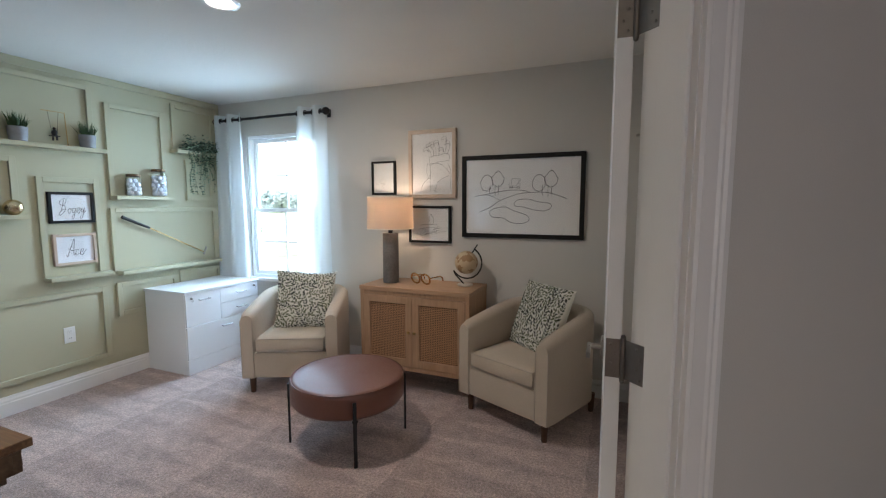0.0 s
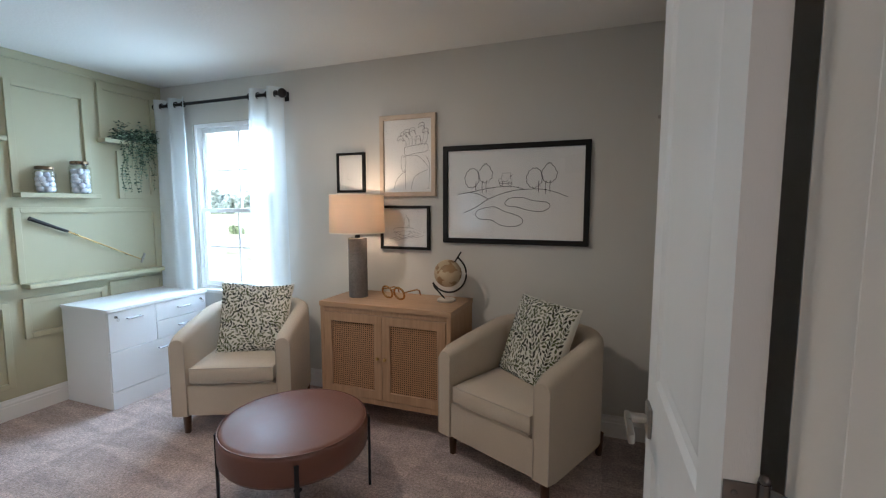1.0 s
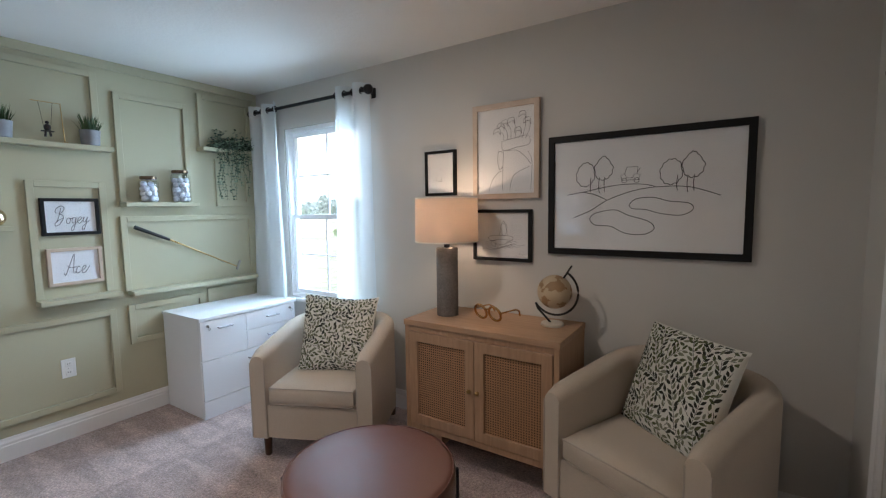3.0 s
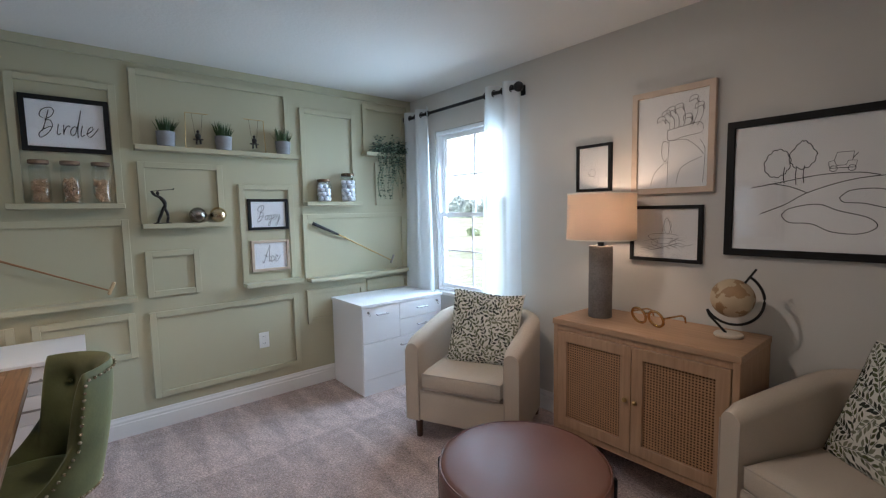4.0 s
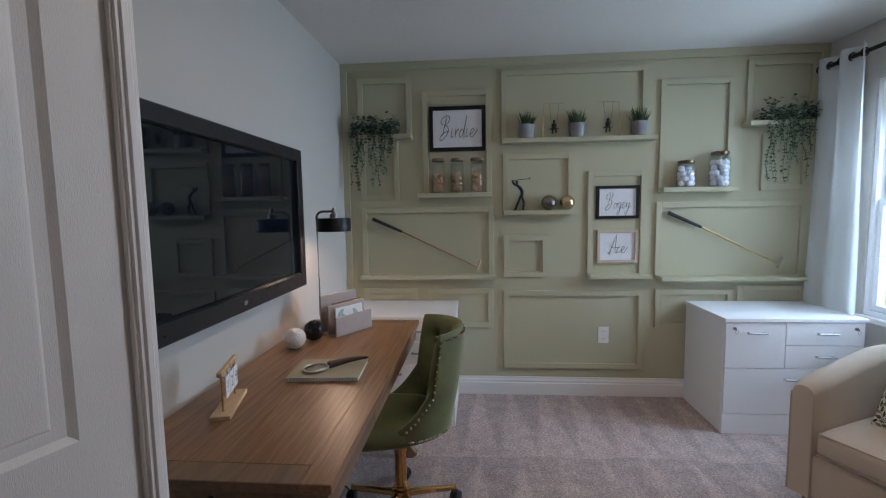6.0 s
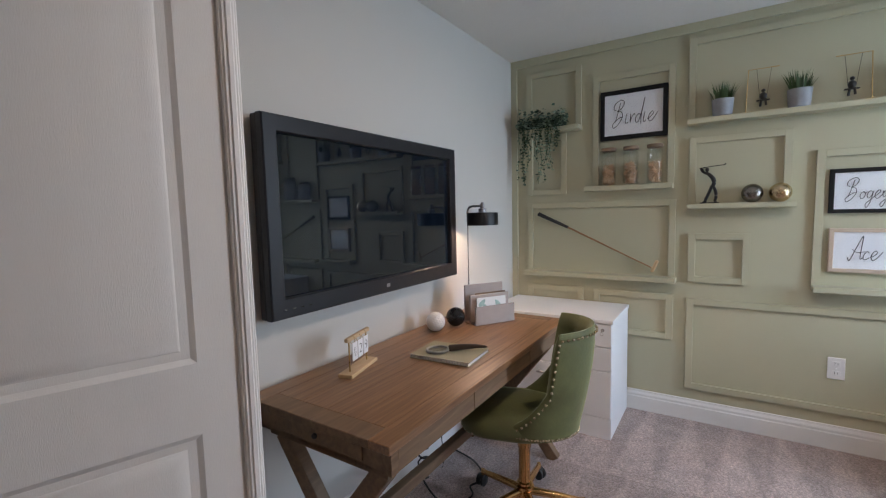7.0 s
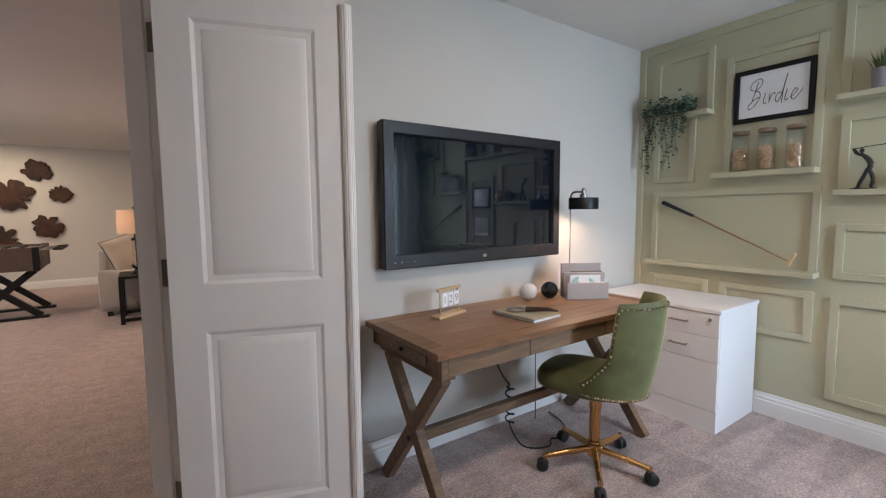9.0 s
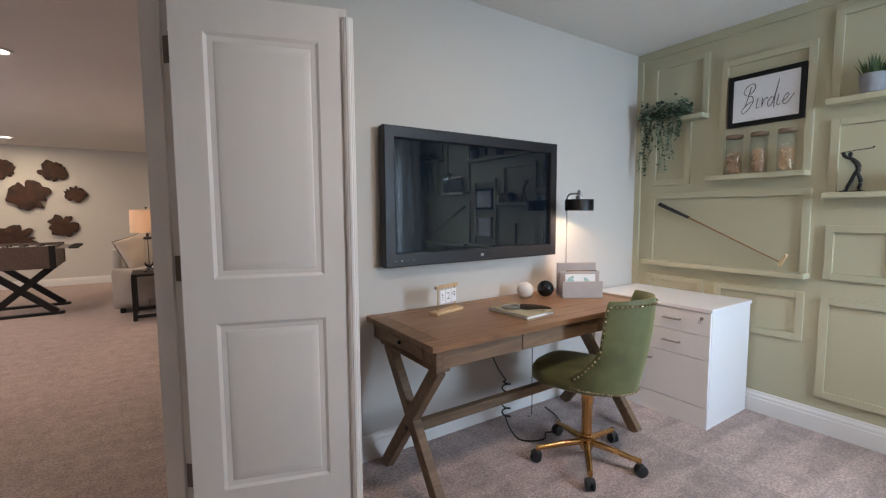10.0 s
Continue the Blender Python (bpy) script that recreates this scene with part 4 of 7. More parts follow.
for k in (0, 1):
    a = 0.031 + k * (CW / 2 - 0.030)
    b = a + CW / 2 - 0.0325
    z0, z1 = 0.204, CH - 0.065
    fw = 0.056
    door = part("door", frame_rect(B(), a, b, z0, z1, -0.004, 0.016, fw, 0.002), OAK, cab)
    # added dark sheet, stands for the shade seen through the cane holes
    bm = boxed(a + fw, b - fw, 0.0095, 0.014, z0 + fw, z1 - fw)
    part("backing", bm, HOLE_SHADE, door)
    # woven cane: crossing strands with a skew pair, leaving holes onto the dark sheet
    bm = B()
    nx, nz = 22, 32
    wx, wz = b - a - 2 * fw, z1 - z0 - 2 * fw
    for i in range(nx + 1):
        x = a + fw + wx * i / nx
        box(bm, x - 0.0031, x + 0.0031, 0.0066, 0.0078, z0 + fw, z1 - fw)
    for j in range(nz + 1):
        z = z0 + fw + wz * j / nz
        box(bm, a + fw, b - fw, 0.0063, 0.0075, z - 0.0031, z + 0.0031)
    cane = part("cane_panel", bm, CANE, door, "woven natural cane infill")
    tagged(cane, kind="stuff")
    bm = B()
    kx = b - 0.024 if k == 0 else a + 0.024
    tube(bm, [(kx, -0.004, 0.475), (kx, -0.016, 0.475)], 0.005, 10)
    ball(bm, (kx, -0.020, 0.475), 0.012, 14, 8)
    part("knob", bm, BRASS, door, "small aged brass knob", smooth=40)

# table lamp
lmp = thing("table_lamp", "table lamp with grey concrete column and lit cream drum shade", "lamp", pose(2.12, 3.08, CH))
part("base", lathe(B(), [(0, 0), (0.062, 0), (0.0635, 0.003), (0.0635, 0.397), (0.061, 0.400), (0, 0.400)], 40), CONCRETE, lmp, smooth=40)
bm = B()
tube(bm, [(0, 0, 0.40), (0, 0, 0.60)], 0.008, 10)
lathe(bm, disc_prof(0.018, 0.40, 0.425), 16)
part("stem", bm, BLACK, lmp, smooth=40)
bm = B()
lathe(bm, [(0.183, 0.436), (0.185, 0.436), (0.180, 0.690), (0.178, 0.690), (0.183, 0.436)], 56)
shade = part("shade", bm, SHADE, lmp, "glowing cream linen drum shade", smooth=40)
for z in (0.438, 0.688):
    bm = B()
    lathe(bm, [(0.1855 - (0.004 if z > 0.5 else 0), z - 0.004), (0.1865 - (0.004 if z > 0.5 else 0), z), (0.1855 - (0.004 if z > 0.5 else 0), z + 0.004)], 56)
    part("rim", bm, PRINT_CREAM, shade)
bm = B()
for a in (0, 120, 240):
    tube(bm, [(0, 0, 0.66), (0.178 * math.cos(radians(a)), 0.178 * math.sin(radians(a)), 0.685)], 0.002, 5)
part("spider", bm, BLACK, lmp)

# eyeglasses ornament
gl = thing("eyeglasses_ornament", "gold metal eyeglasses ornament on the oak sideboard", "ornament", pose(2.396, 3.060, CH, 0, 0, -12) @ Matrix.Diagonal((1.18, 1.18, 1.18, 1)))
bm = B()
for x in (-0.042, 0.042):
    tube(bm, [(x + 0.034 * math.cos(2 * math.pi * i / 28), -0.012 * math.sin(2 * math.pi * i / 28), 0.040 + 0.034 * math.sin(2 * math.pi * i / 28)) for i in range(28)], 0.0058, 8, True)
part("rims", bm, GOLD, gl, smooth=60)
part("bridge", tube(B(), [(-0.012, -0.002, 0.052), (0, -0.004, 0.058), (0.012, -0.002, 0.052)], 0.004, 8), GOLD, gl, smooth=60)
for sx in (-1, 1):
    part("temple", tube(B(), [(sx * 0.078, 0, 0.048), (sx * 0.084, 0.012, 0.050), (sx * 0.082, 0.11, 0.048), (sx * 0.080, 0.14, 0.036), (sx * 0.078, 0.150, 0.010)], 0.0042, 8), GOLD, gl, smooth=60)

# globe
gb = thing("desk_globe", "sepia globe on a black ring and pale stone base", "globe", pose(2.735, 3.150, CH))
part("base", lathe(B(), disc_prof(0.060, 0, 0.016, 0.004), 36), MARBLE, gb, "pale stone round base", smooth=40)
GC, GR = Vector((0.010, 0.0, 0.182)), 0.089
AX = Vector((math.sin(radians(32)), 0, math.cos(radians(32))))
bm = B()
bmesh.ops.create_icosphere(bm, subdivisions=5, radius=GR)
for f in bm.faces:
    p = f.calc_center_median().normalized()
    h = noise.noise(p * 1.7 + Vector((3.1, 1.2, 7.7))) + 0.45 * noise.noise(p * 4.5)
    f.material_index = 1 if h > 0.10 else 0
for v in bm.verts:
    v.co += GC
part("sphere", bm, [GLOBE_SEA, GLOBE_LAND], gb, "sepia world globe", smooth=80)
bm = B()
arc = []
for i in range(25):
    a = radians(58 - 205 * i / 24)
    arc.append((GC.x + 0.124 * math.cos(a), 0, GC.z + 0.124 * math.sin(a)))
tube(bm, arc, 0.006, 8)
tube(bm, [GC + AX * (GR - 0.005), GC + AX * 0.168], 0.005, 8)
tube(bm, [arc[-1], (arc[-1][0] + 0.012, 0, arc[-1][2] - 0.030), (-0.01, 0, 0.014)], 0.006, 8)
part("meridian", bm, BLACK, gb, "black metal meridian ring", smooth=60)

# ---- pictures on the window wall ----


def picture(x0, x1, z0, z1, fw, fmat, label, group="framed drawings", depth=0.028):
    """Framed sheet on the window wall; returns the thing, its origin at the lower left inner corner of the sheet."""
    p = thing("framed_picture", label, "picture", pose(x0, YW, z0), group)
    w, h = x1 - x0, z1 - z0
    part("frame", frame_rect(B(), 0, w, 0, h, -depth, -0.001, fw, 0.002), fmat, p)
    part("sheet", boxed(fw - 0.003, w - fw + 0.003, -0.014, -0.004, fw - 0.003, h - fw + 0.003), PAPER, p)
    g = part("glazing", boxed(fw - 0.003, w - fw + 0.003, -0.0195, -0.018, fw - 0.003, h - fw + 0.003), GLASS, p)
    g.visible_shadow = False
    return p, w, h


def drawing(p, bm, mat=None):
    ob = part("drawn_lines", bm, mat or INK, p, "thin black line drawing", m=pose(0, -0.0152, 0))
    return ob


def blob(cx, cz, rx, rz, n=40, wob=0.16, k=3, ph=0.0, lobes=0, tilt=0.0):
    out = []
    for i in range(n):
        a = 2 * math.pi * i / n
        r = 1 + wob * math.sin(k * a + ph) + (0.09 * abs(math.sin(lobes * a / 2)) if lobes else 0)
        x, z = rx * r * math.cos(a), rz * r * math.sin(a)
        out.append((cx + x * math.cos(tilt) - z * math.sin(tilt), cz + x * math.sin(tilt) + z * math.cos(tilt)))
    return out


def curve(f, n=30):
    return [f(i / (n - 1)) for i in range(n)]


# golf course landscape
p, w, h = picture(2.656, 3.594, 1.176, 1.815, 0.033, BLACK_FRAME, "large black-framed line drawing of a golf course")
bm = B()
L = 0.0036


def smooth_line(pts, n=10):
    """Catmull-Rom line through a few points given in shares of the sheet."""
    q = [pts[0]] + list(pts) + [pts[-1]]
    out = []
    for i in range(1, len(q) - 2):
        for k in range(n):
            t = k / n
            out.append(tuple(0.5 * (2 * q[i][c] + (q[i + 1][c] - q[i - 1][c]) * t + (2 * q[i - 1][c] - 5 * q[i][c] + 4 * q[i + 1][c] - q[i + 2][c]) * t * t
                                    + (3 * q[i][c] - q[i - 1][c] - 3 * q[i + 1][c] + q[i + 2][c]) * t ** 3) for c in (0, 1)))
    return out + [pts[-1]]


def on_sheet(pts):
    return [(0.036 + (w - 0.072) * a, 0.036 + (h - 0.072) * b) for a, b in pts]


def crown(u, v, ru, rv, point, ph):
    """Scalloped outline of a drawn tree; point: how far it narrows to the top."""
    out = []
    for i in range(90):
        a = 2 * math.pi * i / 90
        r = 0.92 + 0.11 * abs(math.sin(5.5 * a + ph)) + 0.04 * math.sin(2 * a + ph)
        z = math.sin(a)
        out.append((u + ru * r * math.cos(a) * (1 - point * max(z, 0)), v + rv * r * z))
    return out


for du, dv in ((0.0, 0.0), (0.468, -0.012)):
    stroke(bm, on_sheet(crown(0.190 + du, 0.690 + dv, 0.056, 0.112, 0.1, 0.4 + du)), L, True)
    stroke(bm, on_sheet(crown(0.294 + du, 0.742 + dv, 0.054, 0.112, 0.5, 1.1 + du)), L, True)
    for u, v0 in ((0.222, 0.53), (0.272, 0.515), (0.303, 0.525)):
        stroke(bm, on_sheet(smooth_line([(u + du, 0.66 + dv), (u + du - 0.004, 0.59 + dv), (u + du, v0 + dv)], 4)), L)
stroke(bm, on_sheet(smooth_line([(0.078, 0.505), (0.176, 0.530), (0.36, 0.580), (0.50, 0.585), (0.58, 0.558)])), L)
stroke(bm, on_sheet(smooth_line([(0.125, 0.290), (0.228, 0.360), (0.32, 0.450), (0.47, 0.530), (0.61, 0.555), (0.75, 0.545), (0.895, 0.470)])), L)
stroke(bm, on_sheet(smooth_line([(0.176, 0.530), (0.25, 0.500), (0.32, 0.447)])), L)
stroke(bm, on_sheet(smooth_line([(0.442, 0.405), (0.48, 0.455), (0.57, 0.465), (0.65, 0.430), (0.75, 0.410), (0.768, 0.355), (0.71, 0.310), (0.61, 0.325), (0.53, 0.360), (0.46, 0.370), (0.442, 0.405)])), L)
stroke(bm, on_sheet(smooth_line([(0.216, 0.275), (0.25, 0.330), (0.36, 0.360), (0.44, 0.310), (0.55, 0.255), (0.578, 0.190), (0.52, 0.140), (0.42, 0.150), (0.34, 0.210), (0.25, 0.220), (0.216, 0.275)])), L)
cx, cz = w * 0.450, h * 0.610
for q in ([(-0.045, 0.0), (0.045, 0.0), (0.05, 0.03), (0.02, 0.032), (0.012, 0.012), (-0.02, 0.012), (-0.03, 0.036), (-0.05, 0.03), (-0.045, 0.0)], [(-0.03, 0.034), (-0.020, 0.072), (0.038, 0.072), (0.034, 0.030)], [(0.034, 0.04), (0.052, 0.065)]):
    stroke(bm, [(cx + a * 0.9, cz + b * 0.9) for a, b in q], L * 0.7)
for dx in (-0.028, 0.03):
    stroke(bm, blob(cx + dx, cz - 0.002, 0.012, 0.012, 16, 0), L * 0.7, True)
drawing(p, bm)

# golf bag
p, w, h = picture(2.180, 2.602, 1.488, 2.043, 0.031, NATURAL_FRAME, "pale wood framed line drawing of a golf bag with clubs")
bm = B()
L = 0.0024
for q in (((0.44, 0.62), (0.66, 0.645), (0.90, 0.66), (0.92, 0.56), (0.70, 0.535), (0.46, 0.51), (0.44, 0.62)),
          ((0.47, 0.51), (0.455, 0.30), (0.45, 0.03)), ((0.20, 0.03), (0.25, 0.15), (0.36, 0.24), (0.45, 0.27)),
          ((0.58, 0.03), (0.63, 0.18), (0.75, 0.25), (0.93, 0.30)), ((0.90, 0.48), (0.97, 0.36), (0.95, 0.03)),
          ((0.50, 0.50), (0.70, 0.50), (0.85, 0.42), (0.95, 0.33)), ((0.46, 0.48), (0.38, 0.50), (0.36, 0.38), (0.40, 0.28), (0.45, 0.32))):
    stroke(bm, on_sheet(smooth_line(q)), L)
for i, (u, v) in enumerate(((0.34, 0.75), (0.41, 0.81), (0.48, 0.84), (0.60, 0.86), (0.72, 0.74), (0.80, 0.92), (0.88, 0.84))):
    foot = 0.47 + 0.065 * i
    stroke(bm, on_sheet(smooth_line([(foot, 0.635), (0.5 * foot + 0.5 * u + 0.06, 0.5 * v + 0.32), (u + 0.05, v)])), L)
    stroke(bm, on_sheet(smooth_line([(u - 0.06, v - 0.035), (u - 0.04, v + 0.02), (u + 0.05, v + 0.025), (u + 0.07, v - 0.05), (u + 0.03, v - 0.01), (u - 0.06, v - 0.035)])), L)
drawing(p, bm, INK_GREY)

# cart and player sketch, kept to plain shapes
p, w, h = picture(2.178, 2.556, 1.118, 1.425, 0.019, BLACK_FRAME, "small black-framed pencil sketch of a golf cart")
bm = B()
L = 0.0020
stroke(bm, curve(lambda t: (w * (0.22 + 0.56 * t), h * (0.36 + 0.06 * math.sin(3 * t)))), L)
stroke(bm, blob(w * 0.48, h * 0.42, w * 0.20, h * 0.09, 40, 0.14, 3), L, True)
stroke(bm, blob(w * 0.36, h * 0.34, w * 0.045, h * 0.055, 20, 0), L, True)
stroke(bm, blob(w * 0.62, h * 0.33, w * 0.045, h * 0.055, 20, 0), L, True)
stroke(bm, curve(lambda t: (w * (0.46 + 0.14 * t), h * (0.50 + 0.28 * math.sin(math.pi * t)))), L)
stroke(bm, blob(w * 0.54, h * 0.62, w * 0.05, h * 0.12, 24, 0.15, 3), L, True)
for k in range(5):
    stroke(bm, curve(lambda t, k=k: (w * (0.16 + 0.10 * k + 0.32 * t), h * (0.22 + 0.025 * k + 0.02 * math.sin(9 * t + k)))), L)
drawing(p, bm, INK_GREY)

# small ball sketch
p, w, h = picture(1.820, 2.052, 1.520, 1.805, 0.017, BLACK_FRAME, "small black-framed pencil sketch of a golf ball")
bm = B()
stroke(bm, blob(w * 0.45, h * 0.40, w * 0.10, w * 0.09, 24, 0.03), 0.0016, True)
stroke(bm, curve(lambda t: (w * (0.36 + 0.2 * t), h * (0.34 - 0.03 * t))), 0.0016)
drawing(p, bm, INK_GREY)

# ---- curtains ----
rod = thing("curtain_rod", "black metal curtain rod with a ball finial above the window", "curtain rod", pose(0, 3.215, 2.252))
part("rod", tube(B(), [(0.100, 0, 0), (1.395, 0, 0)], 0.0125, 14), BLACK, rod, smooth=40)
for x in (1.418,):
    part("finial", ball(B(), (x, 0, 0), 0.034, 20, 12), BLACK, rod, smooth=60)
for x in (0.16, 1.375):
    bm = B()
    tube(bm, [(x, 0, 0), (x, YW - 3.215 - 0.002, 0)], 0.007, 8)
    lathe(bm, [(0.017, -0.012), (0.017, 0.012)], 14, (x, 0, 0))
    box(bm, x - 0.02, x + 0.02, YW - 3.215 - 0.007, YW - 3.215 - 0.001, -0.035, 0.035, 0.002)
    part("bracket", bm, BLACK, rod, smooth=40)


def curtain(x0, x1, folds, seed, flare):
    rnd = random.Random(seed)
    c = thing("sheer_curtain", "white sheer curtain with grommets, drawn to the side of the window", "curtain", pose(0, 3.215, 0), "sheer curtains")
    bm = B()
    nx, nz = folds * 14, 40
    z0, z1 = 0.02, 2.305
    ph = [rnd.uniform(-0.5, 0.5) for _ in range(folds + 2)]
    rows = []
    for j in range(nz + 1):
        f = j / nz
        z = z1 + (z0 - z1) * f
        row = []
        for i in range(nx + 1):
            u = i / nx
            k = u * folds
            amp = 0.034 * (1 - 0.62 * min(1.6 * f, 1)) + 0.006 * f * math.sin(3 * k + seed)
            x = x0 + (x1 - x0) * u + flare * (u - 0.5) * f + 0.008 * f * math.sin(2.2 * k + 5 * f)
            y = amp * math.sin(2 * math.pi * k * 0.5 + math.pi / 2) + 0.012 * f * math.sin(1.3 * k + 4 * f + ph[int(k)])
            row.append(bm.verts.new((x, y, z)))
        rows.append(row)
    for a, b in zip(rows, rows[1:]):
        for i in range(nx):
            bm.faces.new((a[i], a[i + 1], b[i + 1], b[i]))
    part("cloth", bm, SHEER, c, smooth=80)
    bm = B()
    for i in range(nx):
        u, v = i / nx, (i + 1) / nx
        pts = []
        for q, z in ((u, z1), (v, z1), (v, z1 - 0.095), (u, z1 - 0.095)):
            k = q * folds
            pts.append(bm.verts.new((x0 + (x1 - x0) * q, 0.034 * math.sin(math.pi * k + math.pi / 2) - 0.0015, z)))
        bm.faces.new(pts)
    bmesh.ops.remove_doubles(bm, verts=bm.verts, dist=0.0002)
    part("heading", bm, SHEER, c, "doubled heading band", smooth=80)
    for k in range(folds):
        x = x0 + (x1 - x0) * (k + 0.5) / folds
        bm = B()
        tube(bm, [(x + 0.004 * math.sin(a), 0.021 * math.cos(a), 2.252 + 0.021 * math.sin(a)) for a in (2 * math.pi * i / 18 for i in range(18))], 0.0045, 8, True)
        part("grommet", bm, BLACK, c, "black grommet ring", smooth=60)
    return c


curtain(0.040, 0.452, 5, 2, 0.05)
curtain(1.065, 1.400, 4, 5, 0.09)

# ---- filing cabinets ----


def filing_cabinet(m, label):
    """Lateral file: front faces +x, y along its width, back at x = 0."""
    c = thing("filing_cabinet", label, "filing cabinet", m, "white filing cabinets")
    W, D, HH = 0.785, 0.500, 0.715
    part("body", boxed(0, D - 0.018, 0.004, W - 0.004, 0.0, HH - 0.022, 0.001, 1), LAMINATE, c)
    part("top", boxed(-0.002, D + 0.008, -0.004, W + 0.004, HH - 0.022, HH, 0.002, 2), LAMINATE, c)
    part("plinth", boxed(D - 0.018, D - 0.002, 0.004, W - 0.004, 0.0, 0.124, 0.001, 1), LAMINATE, c)
    split = 0.345
    g = 0.0022
    drawers = [(0.004, split, 0.410, HH - 0.024, 0.62), (split, W - 0.004, 0.552, HH - 0.024, 0.5), (split, W - 0.004, 0.410, 0.552, 0.5), (0.004, W - 0.004, 0.126, 0.410, 0.5)]
    for n, (a, b, z0, z1, f) in enumerate(drawers):
        d = part("drawer_front", boxed(D - 0.0175, D, a + g, b - g, z0 + g, z1 - g, 0.001, 1), LAMINATE, c)
        zc = z1 - 0.062 if n in (0, 3) else (z0 + z1) / 2 + 0.005
        yc = (a + b) / 2
        bm = B()
        box(bm, D + 0.022, D + 0.030, yc - 0.055, yc + 0.055, zc - 0.005, zc + 0.005, 0.002, 1)
        for s in (-0.045, 0.045):
            box(bm, D - 0.001, D + 0.024, yc + s - 0.004, yc + s + 0.004, zc - 0.004, zc + 0.004)
        part("handle", bm, CHROME, d, "slim brushed steel bar handle")
    for y in (0.055, W - 0.055):
        bm = B()
        t = [(D - 0.001, y, HH - 0.062), (D + 0.004, y, HH - 0.062)]
        tube(bm, t, 0.010, 14)
        part("lock", bm, CHROME, c, "round lock with a key", smooth=40)
        bm = B()
        box(bm, D + 0.004, D + 0.022, y - 0.001, y + 0.001, HH - 0.068, HH - 0.056)
        tube(bm, [(D + 0.024, y + 0.008 * math.cos(a), HH - 0.078 + 0.010 * math.sin(a)) for a in (2 * math.pi * i / 12 for i in range(12))], 0.0016, 5, True)
        part("key", bm, NICKEL, c)
    return c


fc = filing_cabinet(pose(0.026, 2.450, 0), "white laminate lateral filing cabinet with steel handles, on the carpet")
copy_thing(fc, pose(0.026, 0.050, 0))

# ---- things: the desk side ----
DX0, DX1, DY0, DY1, DZ = 0.790, 2.285, 0.035, 0.650, 0.765
desk = thing("writing_desk", "brown wooden campaign desk with crossed legs and three drawers", "desk", pose(0, 0, 0))
bm = B()
EW = 0.075
top = part("top", boxed(DX0 + EW, DX1 - EW, DY0 + EW, DY1 - EW, DZ - 0.026, DZ - 0.0015), DESK_TOP, desk)
n = 4
pw = (DY1 - DY0 - 2 * EW) / n
for i in range(n):
    part("plank", boxed(DX0 + EW + 0.0006, DX1 - EW - 0.0006, DY0 + EW + pw * i + 0.0005, DY0 + EW + pw * (i + 1) - 0.0005, DZ - 0.0015, DZ, 0.0004, 1), DESK_TOP, top)
for a in ((DX0, DX1, DY0, DY0 + EW), (DX0, DX1, DY1 - EW, DY1)):
    part("edge_board", boxed(*a, DZ - 0.026, DZ, 0.002, 1), DESK_TOP, top)
for a in ((DX0, DX0 + EW, DY0 + EW, DY1 - EW), (DX1 - EW, DX1, DY0 + EW, DY1 - EW)):
    part("end_board", boxed(*a, DZ - 0.026, DZ, 0.002, 1), DESK_WOOD, top)
AX0, AX1, AY0, AY1, AZ = DX0 + 0.028, DX1 - 0.028, DY0 + 0.03, DY1 - 0.018, 0.662
bm = B()
box(bm, AX0, AX1, AY0, AY0 + 0.02, AZ, DZ - 0.026)
box(bm, AX0, AX0 + 0.02, AY0, AY1 - 0.02, AZ, DZ - 0.026, 0.001, 1)
box(bm, AX1 - 0.02, AX1, AY0, AY1 - 0.02, AZ, DZ - 0.026, 0.001, 1)
box(bm, AX0, AX1, AY0, AY1 - 0.02, AZ, AZ + 0.008)
part("apron", bm, DESK_WOOD, desk)
for a, b in ((AX0 + 0.03, 1.275 - 0.002), (1.275 + 0.002, 1.80 - 0.002), (1.80 + 0.002, AX1 - 0.03)):
    part("drawer_front", boxed(a, b, AY1 - 0.02, AY1, AZ, DZ - 0.028, 0.0015, 1), DESK_WOOD, desk)
for x0, x1 in ((AX0, AX0 + 0.029), (AX1 - 0.029, AX1)):
    for k in range(4):
        z0 = AZ + k * 0.019
        part("corner_joint", boxed(x0, x1, AY1 - 0.02, AY1 + (0.001 if k % 2 else 0.0), z0, z0 + 0.0186), DESK_WOOD, desk)
bm = boxed(AX1, AX1 + 0.006, AY0 + 0.12, AY1 - 0.10, AZ + 0.018, DZ - 0.040, 0.002, 1)
tray = part("pull_out_tray", bm, DESK_WOOD, desk, "pull-out slide front")
part("knob", ball(B(), (AX1 + 0.012, (AY0 + AY1) / 2, AZ + 0.045), 0.009, 12, 8), BLACK, tray, "small dark knob", smooth=60)
part("leg_rail", boxed(AX1 - 0.085, AX1 - 0.02, AY0 + 0.03, AY1 - 0.03, AZ - 0.026, AZ), DESK_WOOD, desk)
part("leg_rail", boxed(AX0 + 0.02, AX0 + 0.085, AY0 + 0.03, AY1 - 0.03, AZ - 0.026, AZ), DESK_WOOD, desk)
for xc in (AX1 - 0.052, AX0 + 0.052):
    for s, dx in ((1, 0.0), (-1, -0.0005)):
        ya, yb = (AY0 + 0.012, AY1 - 0.065) if s > 0 else (AY1 - 0.020, AY0 + 0.065)
        part("leg", beam(B(), (xc + dx, ya, 0.0), (xc + dx, yb, AZ - 0.024), 0.060, 0.044 + dx * 2, up=(1, 0, 0), bevel=0.003), DESK_WOOD, desk)
    part("bolt", lathe(B(), disc_prof(0.012, 0, 0.006, 0.002), 14), BLACK, desk, m=pose(xc + 0.024, 0.335, 0.300, 0, 90, 0))
